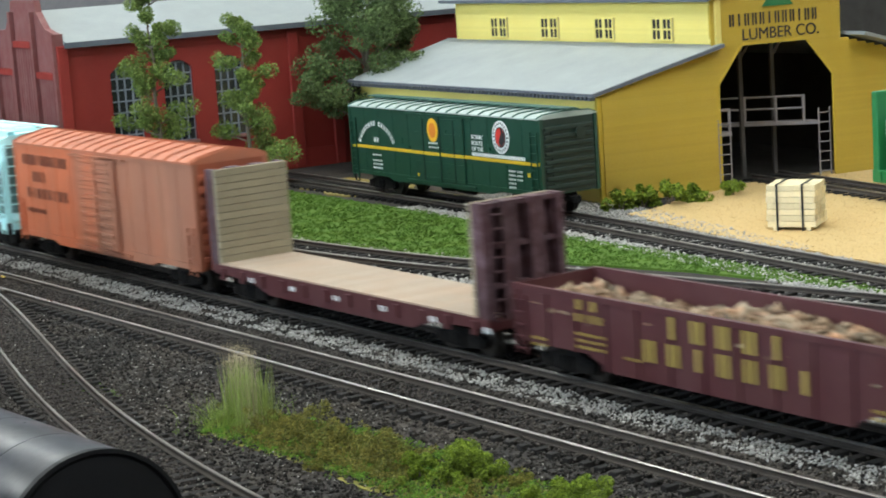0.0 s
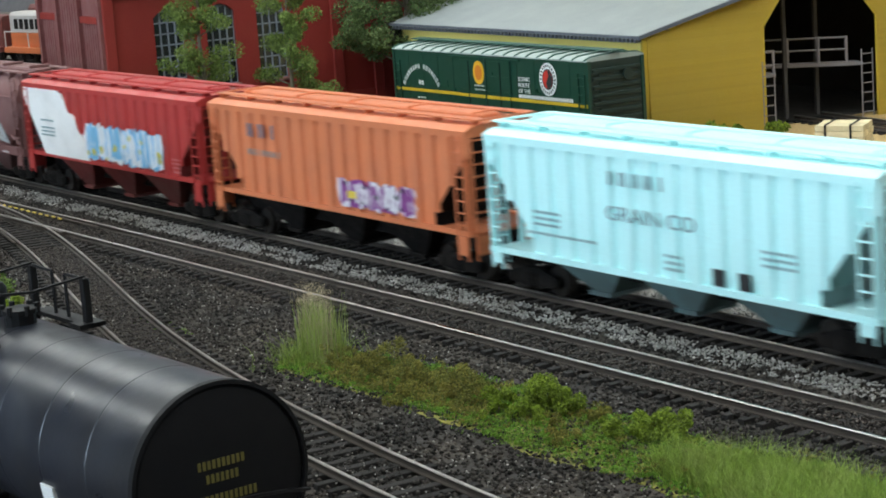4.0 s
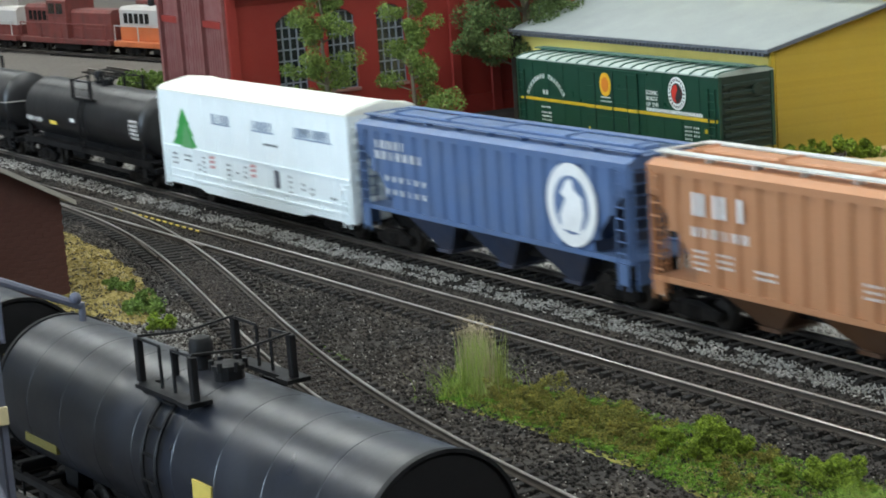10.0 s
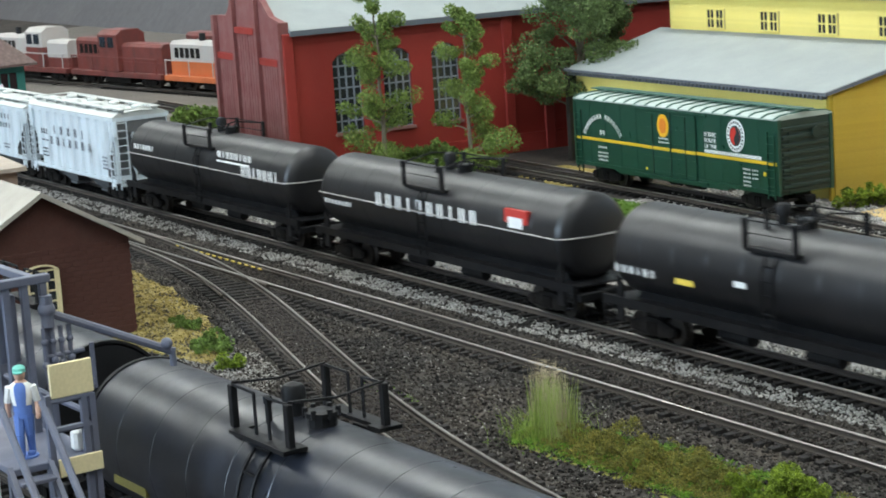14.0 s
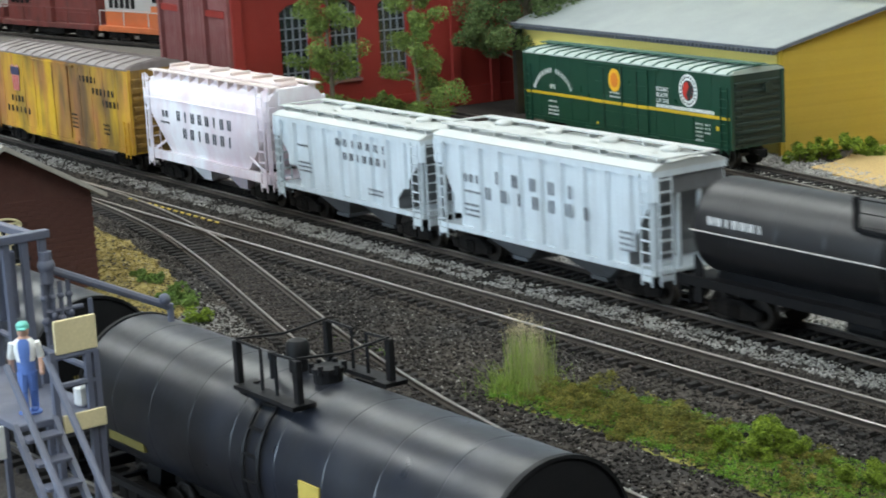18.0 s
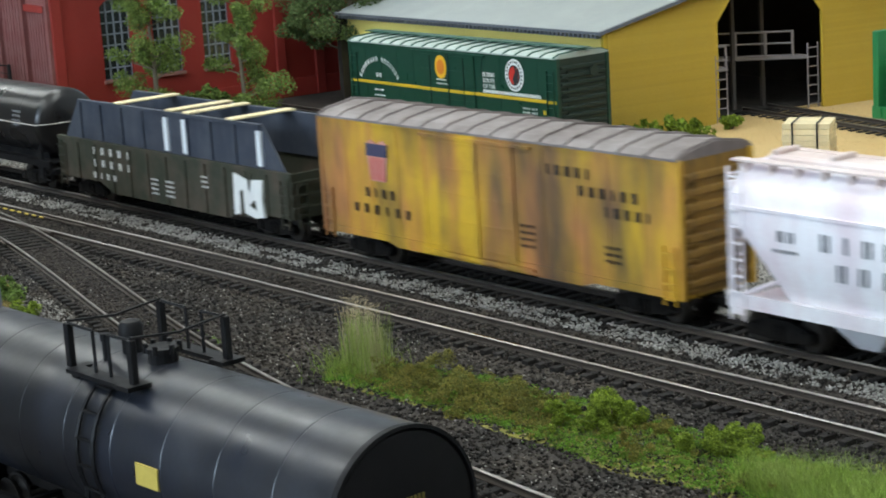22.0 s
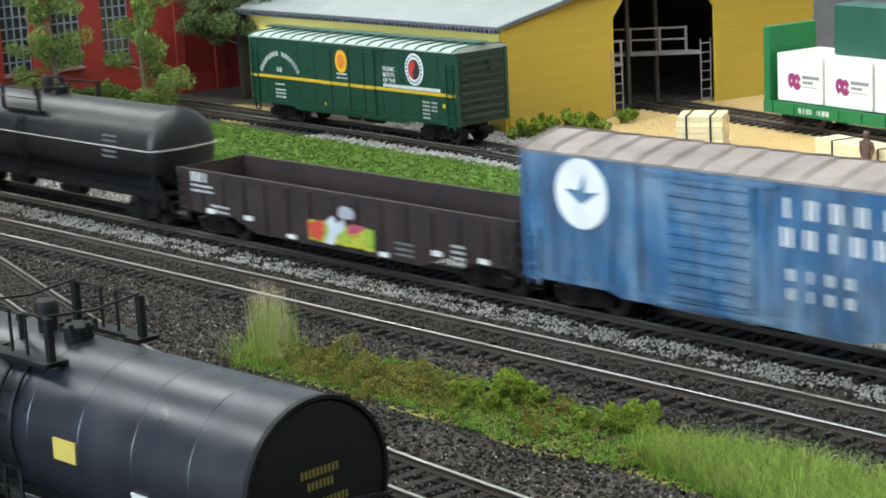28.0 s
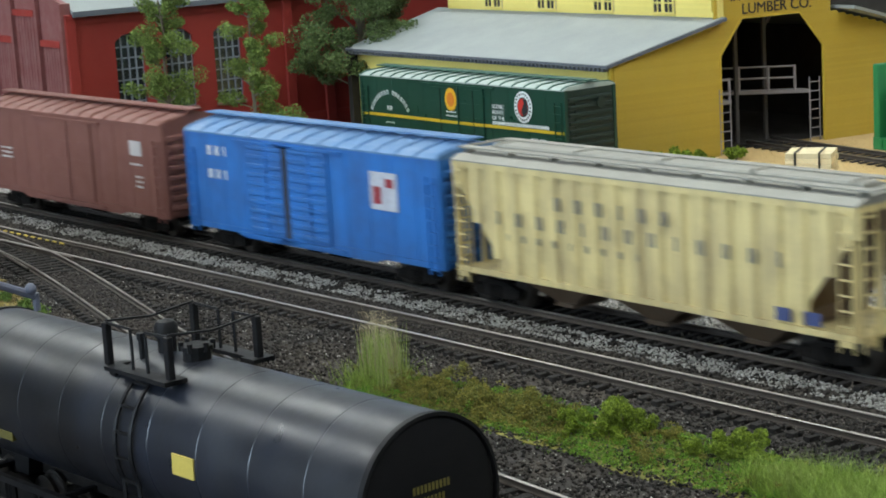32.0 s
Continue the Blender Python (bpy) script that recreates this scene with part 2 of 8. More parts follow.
# ---- rolling stock (origin on the rail head, -y is the side towards the aisle) ----
def truck_shapes():
    side = Shape()
    prof = [(-13.5, 4.2), (-11, 3.4), (-4, 2.6), (4, 2.6), (11, 3.4), (13.5, 4.2), (13.5, 6.6), (10, 7.4), (4.5, 9.2), (-4.5, 9.2), (-10, 7.4), (-13.5, 6.6)]
    side.slab(prof, -0.9, 0.9)
    for x in (-10.5, 10.5):
        side.box(x - 1.9, x + 1.9, -1.6, 1.6, 3.2, 7.2, 0.4)
    for x in (-1.8, 0, 1.8):
        side.rod((x, -1.3, 3.2), (x, -1.3, 7.6), 0.75, 6)
    wheel = Shape()
    for y in (-7.6, 7.6):
        s = 1 if y > 0 else -1
        wheel.turn([(y - 1.5, 5.2), (y - 1.2, 5.25), (y - 0.2, 4.4), (y + 0.2, 4.4), (y + 1.2, 5.25), (y + 1.5, 5.2)], 18, "y", (0, 0, 5.2))
        wheel.turn([(y - s * 1.8, 6.0), (y - s * 1.3, 6.0)], 18, "y", (0, 0, 5.2))
    wheel.rod((0, -12, 5.2), (0, 12, 5.2), 1.0, 6)
    bolster = Shape().box(-2.4, 2.4, -11.5, 11.5, 5, 8.6, 0.3)
    return mesh_of("sideframe", side, DARK), mesh_of("wheelset", wheel, STEEL, True), mesh_of("bolster", bolster, DARK)


SIDEFRAME, WHEELSET, BOLSTER = truck_shapes()
COUPLER = mesh_of("coupler", Shape().box(-6, 2, -1.2, 1.2, 6.6, 9, 0.3).box(1.5, 5, -2, 1.4, 5.8, 9.8, 0.5).box(4, 6, -1.8, -0.4, 5.8, 9.8, 0.3), DARK)


def running_gear(car, half, inset, sill_w=5, sill=True):
    for s in (-1, 1):
        tr = new("truck")
        tr.empty_display_size = 0.005
        tr.parent = car
        tr.matrix_basis = mmpose(s * (half - inset), 0, 0)
        for y in (-11.4, 11.4):
            part("sideframe", SIDEFRAME, None, tr, at=mmpose(0, y, 0))
        for x in (-10.5, 10.5):
            part("wheelset", WHEELSET, None, tr, at=mmpose(x, 0, 0))
        part("bolster", BOLSTER, None, tr)
        part("coupler", COUPLER, None, car, at=mmpose(s * (half + 1), 0, 0, 0 if s > 0 else 180))
    if sill:
        part("centre_sill", Shape().box(-half + 2, half - 2, -sill_w, sill_w, 8.6, 11.8, 0.3), DARK, car)


def brake_gear(car, x):
    part("brake_cylinder", Shape().rod((x, -6, 7), (x + 9, -6, 7), 2.2, 10), DARK, car)
    part("air_reservoir", Shape().rod((x + 16, -7, 7.5), (x + 30, -7, 7.5), 2.6, 10), DARK, car)


def ladder(car, x, y, z0, z1, w, material, axis="x", steps=7, name="ladder"):
    s = Shape()
    for k in (-w / 2, w / 2):
        s.box(*((x + k - 0.3, x + k + 0.3, y - 0.3, y + 0.3) if axis == "x" else (x - 0.3, x + 0.3, y + k - 0.3, y + k + 0.3)), z0, z1)
    for i in range(steps):
        z = z0 + (i + 0.5) * (z1 - z0) / steps
        if axis == "x":
            s.box(x - w / 2, x + w / 2, y - 0.5, y, z - 0.28, z + 0.28)
        else:
            s.box(x - 0.1, x + 0.5, y - w / 2, y + w / 2, z - 0.28, z + 0.28)
    return part(name, s, material, car)


def lettering(car, x0, x1, z, h, n, y, material, fill=0.62, label="", name="lettering"):
    """A word as plain upright bars: a pair of thin ones or one broad one for each character."""
    s = Shape()
    step = (x1 - x0) / n
    for i in range(n):
        w = min(step * fill, h * 0.72)
        a = x0 + i * step + (step * fill - w) / 2
        if h <= 2.2:
            s.box(a, a + w, y - 0.12, y + 0.1, z - h / 2, z + h / 2)
        elif (i * 5 + n) % 4 == 1:
            s.box(a + w * 0.3, a + w * 0.66, y - 0.12, y + 0.1, z - h / 2, z + h / 2)
        else:
            s.box(a, a + w * 0.34, y - 0.12, y + 0.1, z - h / 2, z + h / 2)
            s.box(a + w * 0.66, a + w, y - 0.12, y + 0.1, z - h / 2, z + h / 2)
    return part(name, s, material, car, label)


def disc(car, x, z, r, y, material, name="emblem", label="", rz=None, rings=24):
    s = Shape()
    rz = r if rz is None else rz
    ring = [(x + r * math.cos(2 * math.pi * i / rings), z + rz * math.sin(2 * math.pi * i / rings)) for i in range(rings)]
    s.loft([[(a, yy, b) for a, b in ring] for yy in (y + 0.1, y - 0.14)])
    return part(name, s, material, car, label)


def small_print(car, y, material, spots):
    for x, z, w, rows in spots:
        for k in range(rows):
            lettering(car, x, x + w, z - k * 2.0, 0.9, max(2, int(w / 1.4)), y, material, 0.75, name="small_lettering")


def boxcar(name, label, L, body, roof, end=None, door="ribbed", doors=((-22, 22),), z0=10.5, z1=47.5, peak=51.5, hw=16.8, ribs=0, walkway=False, roofribs=14, ribbing=None, group="freight cars of the moving train"):
    """A boxcar: side sheets, corner posts, doors on rails, corrugated ends, panelled roof."""
    car = thing(name, label, "boxcar", group=group)
    h = L / 2
    end = end or body
    part("body", Shape().box(-h, h, -hw, hw, z0 + 2, z1, 0.3), body, car)
    part("side_sill", Shape().box(-h, h, -hw - 0.35, hw + 0.35, z0 + 0.2, z0 + 2.2), body, car)
    part("eaves_rail", Shape().box(-h, h, -hw - 0.4, hw + 0.4, z1 - 1.4, z1), body, car)
    for x in (-h, h):
        for a, b in ((-hw - 0.4, -hw + 1.6), (hw - 1.6, hw + 0.4)):
            part("corner_post", Shape().box(x - 0.9, x + 0.9, a, b, z0, z1), body, car)
    n = ribs or 12
    for i in range(1, n):
        x = -h + i * L / n
        if any(a - 2 < x < b + 2 for a, b in doors):
            continue
        w, o = (0.9, 0.55) if ribs else (0.35, 0.18)
        part("side_rib" if ribs else "seam", Shape().box(x - w, x + w, -hw - o, hw + o, z0 + 1.5, z1 - 1), body, car)
    # stepped lower sill between the trucks
    part("drop_sill", Shape().slab([(-h * 0.62, z0 + 1), (-h * 0.52, z0 - 1.6), (h * 0.52, z0 - 1.6), (h * 0.62, z0 + 1)], -hw - 0.2, hw + 0.2), body, car)
    for a, b in doors:
        dd = part("door", Shape().box(a, b, -hw - 1.0, -hw - 0.1, z0 + 1.2, z1 - 2.2, 0.2), body, car)
        d = Shape()
        rows = 10 if door == "ribbed" else 5
        for k in range(rows):
            z = z0 + 3.2 + k * (z1 - z0 - 6.5) / (rows - 1)
            if door == "ribbed":
                part("door_rib", Shape().box(a + 1.2, b - 1.2, -hw - 1.5, -hw - 0.9, z - 0.8, z + 0.8, 0.25), body, dd)
            else:
                part("door_rib", Shape().box(a + 0.6, b - 0.6, -hw - 1.2, -hw - 0.9, z - 0.25, z + 0.25), body, dd)
        d.rod(((a + b) / 2 + 2, -hw - 1.7, z0 + 1), ((a + b) / 2 + 2, -hw - 1.7, z1 - 2), 0.35, 5)
        part("lock_bar", d, body, dd)
        part("door_rail", Shape().box(a - 9, b + 9, -hw - 1.3, -hw - 0.3, z0 - 0.4, z0 + 0.9), body, car)
        part("door_rail", Shape().box(a - 9, b + 9, -hw - 1.3, -hw - 0.3, z1 - 2.2, z1 - 1.3), body, car)
    for sx in (-1, 1):
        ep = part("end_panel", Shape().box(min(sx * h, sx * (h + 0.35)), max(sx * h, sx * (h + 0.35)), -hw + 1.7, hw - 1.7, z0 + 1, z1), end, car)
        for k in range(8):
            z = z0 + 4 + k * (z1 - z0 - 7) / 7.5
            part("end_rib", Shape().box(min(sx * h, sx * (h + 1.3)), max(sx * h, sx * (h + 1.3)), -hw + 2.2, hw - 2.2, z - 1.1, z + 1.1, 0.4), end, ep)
        ladder(car, sx * (h + 0.8), -hw + 4, z0, z1 - 4, 5, end, "y", 8)
        ladder(car, sx * (h - 4.2), -hw - 0.9, z0 - 2, z1 - 6 if walkway else z0 + 15, 5.2, body, "x", 8 if walkway else 4)
        part("brake_wheel", Shape().turn([(-0.3, 3), (0.3, 3)], 12, "x", (sx * (h + 2.2), 6, z1 - 8)), end, car)
        part("stirrup", Shape().pipe([(sx * (h - 1.8), -hw, z0), (sx * (h - 1.8), -hw, z0 - 4), (sx * (h - 6), -hw, z0 - 4), (sx * (h - 6), -hw, z0)], 0.35, 4), DARK, car)
    r = Shape().prism([(-hw - 0.7, z1 - 0.3), (-hw - 0.7, z1 + 0.4), (-hw + 3, z1 + 1.7), (0, peak), (hw - 3, z1 + 1.7), (hw + 0.7, z1 + 0.4), (hw + 0.7, z1 - 0.3)][::-1], -h - 0.4, h + 0.4)
    part("roof", r, roof, car)
    for i in range(roofribs + 1):
        x = -h + 1 + i * (L - 2) / roofribs
        rr = Shape().prism([(-hw - 0.75, z1 + 0.2), (-hw - 0.75, z1 + 0.9), (-hw + 3, z1 + 2.3), (0, peak + 0.6), (hw - 3, z1 + 2.3), (hw + 0.75, z1 + 0.9), (hw + 0.75, z1 + 0.2)][::-1], x - 0.5, x + 0.5)
        part("roof_rib", rr, ribbing or roof, car)
    if walkway:
        part("running_board", Shape().box(-h - 3, h + 3, -3.4, -1.3, peak + 1.1, peak + 1.7).box(-h - 3, h + 3, -1.0, 1.0, peak + 1.1, peak + 1.7).box(-h - 3, h + 3, 1.3, 3.4, peak + 1.1, peak + 1.7), ribbing or roof, car)
    running_gear(car, h, 22)
    brake_gear(car, -14)
    return car


def ribbed_hopper(name, label, L, body, roof, nribs=16, z0=11.5, z1=50, hw=17.2, slope=22, bays=3, roof_trough=True, platform=True, hatch="trough", gear=None, planks=None, grime_shade=None, group="freight cars of the moving train"):
    """A covered hopper with outside posts: slope-ended sides, roof with hatches, hopper outlets."""
    car = thing(name, label, "hopper car", group=group)
    h = L / 2
    b = h - 1
    # gear: outlet paint, darkened for grime and the shade under the car
    gear = gear or body
    s = Shape()
    # tub: full length at the top, sloping in at both ends below
    prof = [(-b, z1 - 1), (-b, z1 - 8), (-b + slope, z0 + 6), (-b + slope, z0), (b - slope, z0), (b - slope, z0 + 6), (b, z1 - 8), (b, z1 - 1)]
    s.slab(prof, -hw + 1.0, hw - 1.0)
    part("body", s, body, car)
    part("top_chord", Shape().box(-h, h, -hw - 0.3, hw + 0.3, z1 - 2.2, z1), body, car)
    for ya, yb in ((-hw - 0.3, -hw + 1.6), (hw - 1.6, hw + 0.3)):
        part("side_sill", Shape().box(-h, h, ya, yb, z0 - 0.6, z0 + 1.4), body, car)
    for i in range(nribs + 1):
        x = -b + 1.5 + i * (2 * b - 3) / nribs
        k = min(abs(-b - x), abs(b - x))
        zb = z0 + 1 if k > slope else z0 + 6 + (1 - k / slope) * (z1 - 8 - z0 - 6)
        w = 0.24 * (2 * b - 3) / nribs
        part("side_post", Shape().loft([[(x - w - 0.7, -hw + 1.1, z), (x - w + 0.5, -hw - 0.4, z), (x + w - 0.5, -hw - 0.4, z), (x + w + 0.7, -hw + 1.1, z)] for z in (zb, z1 - 2)]), body, car)
    for sx in (-1, 1):
        # open end: slope sheet, posts, platform and ladder
        e = Shape()
        for y in (-hw + 1.2, hw - 1.2, -5, 5):
            e.box(sx * (h - 1.6) - 0.7, sx * (h - 1.6) + 0.7, y - 0.7, y + 0.7, z0, z1 - 1.5)
        e.box(min(sx * h, sx * (h - slope)), max(sx * h, sx * (h - slope)), -hw + 1, hw - 1, z0 - 0.4, z0 + 0.6)
        part("end_frame", e, body, car)
        # the dark outlet paint puts end-bay shade as well as grime on the slope
        part("slope_sheet", Shape().slab([(sx * (b + 0.3), z1 - 2.4), (sx * (b + 0.3), z1 - 8.2), (sx * (b - slope + 0.3), z0 + 5.8), (sx * (b - slope + 0.3), z0 + 0.8), (sx * (b - slope - 0.1), z0 + 0.8), (sx * (b - slope - 0.1), z0 + 6), (sx * (b - 0.1), z1 - 8), (sx * (b - 0.1), z1 - 2.4)], -hw + 1.1, hw - 1.1), grime_shade or gear, car, "slope sheet painted dark for grime and shade")
        ladder(car, sx * (h - 4.5), -hw - 0.5, z0 - 3, z1 - 1, 5.5, body, "x", 9)
        ladder(car, sx * (h + 0.3), -hw + 5, z0 - 3, z1 - 1, 6, body, "y", 9)
    part("roof", Shape().prism([(-hw - 0.4, z1 - 0.2), (-hw - 0.4, z1 + 0.3), (-hw + 3, z1 + 1.8), (0, z1 + 2.8), (hw - 3, z1 + 1.8), (hw + 0.4, z1 + 0.3), (hw + 0.4, z1 - 0.2)][::-1], -h, h), roof, car)
    rw = Shape()
    for y in (-10.5, 10.5):
        rw.box(-h - 1, h + 1, y - 2.0, y + 2.0, z1 + 3.6, z1 + 4.2)
        for i in range(9):
            x = -h + 3 + i * (L - 6) / 8
            rw.box(x - 0.4, x + 0.4, y - 1.8, y + 1.8, z1 + 1, z1 + 3.6)
    for x in (-h - 0.6, h + 0.6):
        rw.box(x - 0.9, x + 0.9, -10.5, 10.5, z1 + 3.6, z1 + 4.2)
    part("running_board", rw, planks or roof, car)
    if hatch == "trough":
        part("hatch_trough", Shape().box(-h + 8, h - 8, -4.2, 4.2, z1 + 2, z1 + 4.6, 0.6), roof, car)
        for i in range(5):
            x = -h + 12 + i * (L - 24) / 4
            part("hatch_clamp", Shape().box(x - 0.8, x + 0.8, -5, 5, z1 + 4, z1 + 5.3, 0.3), roof, car)
    else:
        n = 2 if L < 125 else 4
        for i in range(n):
            x = -h + L * (i + 0.5) / n
            for y in (-5.5, 5.5):
                part("hatch", Shape().turn([(0, 3.6), (1.6, 3.6), (2.4, 2.4)], 14, "z", (x, y, z1 + 2)), roof, car, smooth=True)
    for i in range(bays):
        w = (2 * (b - slope) - 6) / bays
        x = -(b - slope) + 3 + (i + 0.5) * w
        o = Shape().loft([[(x - k, -q, z), (x + k, -q, z), (x + k, q, z), (x - k, q, z)] for k, q, z in ((4, 7, 3.6), (w * 0.46, 14.5, z0 + 0.5))])
        o.box(x - 5, x + 5, -8.5, 8.5, 2.8, 4.2)
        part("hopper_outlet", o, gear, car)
    running_gear(car, h, 16)
    return car


def smooth_hopper(name, label, L, body, roof, z0=10.5, z1=49, hw=17.5, slope=22, hatch="trough", post=False, group="freight cars of the moving train"):
    """A covered hopper with smooth bulging sides and shouldered top."""
    car = thing(name, label, "hopper car", group=group)
    h = L / 2
    prof = [(-hw + 2.5, z0 + 3), (-hw, z0 + 12), (-hw, z1 - 10), (-hw + 1.5, z1 - 5), (-hw + 5, z1 - 1), (-8, z1 + 1.3), (8, z1 + 1.3), (hw - 5, z1 - 1), (hw - 1.5, z1 - 5), (hw, z1 - 10), (hw, z0 + 12), (hw - 2.5, z0 + 3)]
    rings = []
    for x, k in ((-h + 1, 1.0), (-h + slope, 0.0), (h - slope, 0.0), (h - 1, 1.0)):
        rings.append([(x, y, max(z, z1 - 14 + 0.2 * (z - z0)) if k else z) for y, z in prof[::-1]])
    part("body", Shape().loft(rings), body, car, smooth=True)
    part("side_sill", Shape().box(-h, h, -hw + 0.2, -hw + 2.2, z0 - 0.6, z0 + 3.4).box(-h, h, hw - 2.2, hw - 0.2, z0 - 0.6, z0 + 3.4), body, car)
    part("belt_rail", Shape().box(-h + 2, h - 2, -hw - 0.5, -hw + 0.5, z1 - 10, z1 - 9.1), body, car)
    for sx in (-1, 1):
        e = Shape()
        for y in (-hw + 2, hw - 2):
            e.box(sx * (h - 1.4) - 0.8, sx * (h - 1.4) + 0.8, y - 0.8, y + 0.8, z0, z1 - 3)
            e.rod((sx * (h - 2), y, z0 + 2), (sx * (h - slope + 3), y, z0 + 9), 0.7, 5)
        e.box(min(sx * h, sx * (h - slope)), max(sx * h, sx * (h - slope)), -hw + 1, hw - 1, z0 - 0.4, z0 + 0.6)
        part("end_frame", e, body, car)
        ladder(car, sx * (h - 4.5), -hw - 0.3, z0 - 3, z1 + 1, 5.5, body, "x", 9)
        ladder(car, sx * (h + 0.3), -hw + 5, z0 - 3, z1 + 1, 6, body, "y", 9)
    rw = Shape()
    for y in (-11, 11):
        rw.box(-h - 1, h + 1, y - 2, y + 2, z1 + 2, z1 + 2.6)
        for i in range(13):
            x = -h + 4 + i * (L - 8) / 12
            rw.box(x - 0.4, x + 0.4, y - 1.6, y + 1.8, z1 - 1, z1 + 2)
    part("running_board", rw, roof, car)
    part("hatch_trough", Shape().box(-h + 6, h - 6, -5, 5, z1 + 1, z1 + 3.4, 0.8), roof, car)
    for i in range(6):
        x = -h + 10 + i * (L - 20) / 5
        part("hatch_clamp", Shape().box(x - 0.9, x + 0.9, -5.6, 5.6, z1 + 3.4, z1 + 4.8, 0.3), roof, car)
    n = 3 if L > 150 else 2
    for i in range(n):
        w = (L - 2 * slope - 6) / n
        x = -(h - slope) + 3 + (i + 0.5) * w
        part("hopper_outlet", Shape().loft([[(x - k, -q, z), (x + k, -q, z), (x + k, q, z), (x - k, q, z)] for k, q, z in ((4, 7, 3.6), (w * 0.46, 14, z0 + 4))]), body, car)
    running_gear(car, h, 16)
    return car


def low_platform(car, stage, r, zc, material):
    """Narrow side platforms hung beside the fittings, with short end posts, a ladder below and thin cross pipes."""
    a, b = stage
    for y in (-1, 1):
        yo, yi = y * (r * 0.84 + 1.4), y * r * 0.62
        z = zc + r * 0.64
        part("platform", Shape().box(a - 1, b + 1, min(yo, yi), max(yo, yi), z - 0.9, z + 0.5, 0.2), material, car)
        for x in (a, b):
            part("rail_post", Shape().box(x - 1.1, x + 1.1, yo - 0.7, yo + 0.7, z, z + 10.5, 0.2), material, car)
        part("guard_rail", Shape().rod((a, yo, z + 9.8), (b, yo, z + 9.8), 0.28, 5).rod((a, yo, z + 5.5), (b, yo, z + 5.5), 0.22, 5), material, car)
        mid = (a + b) / 2
        arc = [(y * (r + 0.9) * math.cos(radians(q)), zc + (r + 0.9) * math.sin(radians(q))) for q in range(36, -20, -8)]
        for x in (mid - 2.8, mid + 2.8):
            part("ladder_rail", Shape().pipe([(x, p, q) for p, q in arc] + [(x, arc[-1][0], 14)], 0.36, 5), material, car)
        for p, q in arc[::2] + [(arc[-1][0], 22), (arc[-1][0], 18)]:
            part("ladder_rung", Shape().rod((mid - 2.8, p, q), (mid + 2.8, p, q), 0.36, 4), material, car)
    for x in (a, b):
        part("cross_pipe", Shape().pipe([(x, -r * 0.84 - 1.4, zc + r * 0.64 + 9.8), (x, 0, zc + r + 6.2), (x, r * 0.84 + 1.4, zc + r * 0.64 + 9.8)], 0.35, 5), material, car)


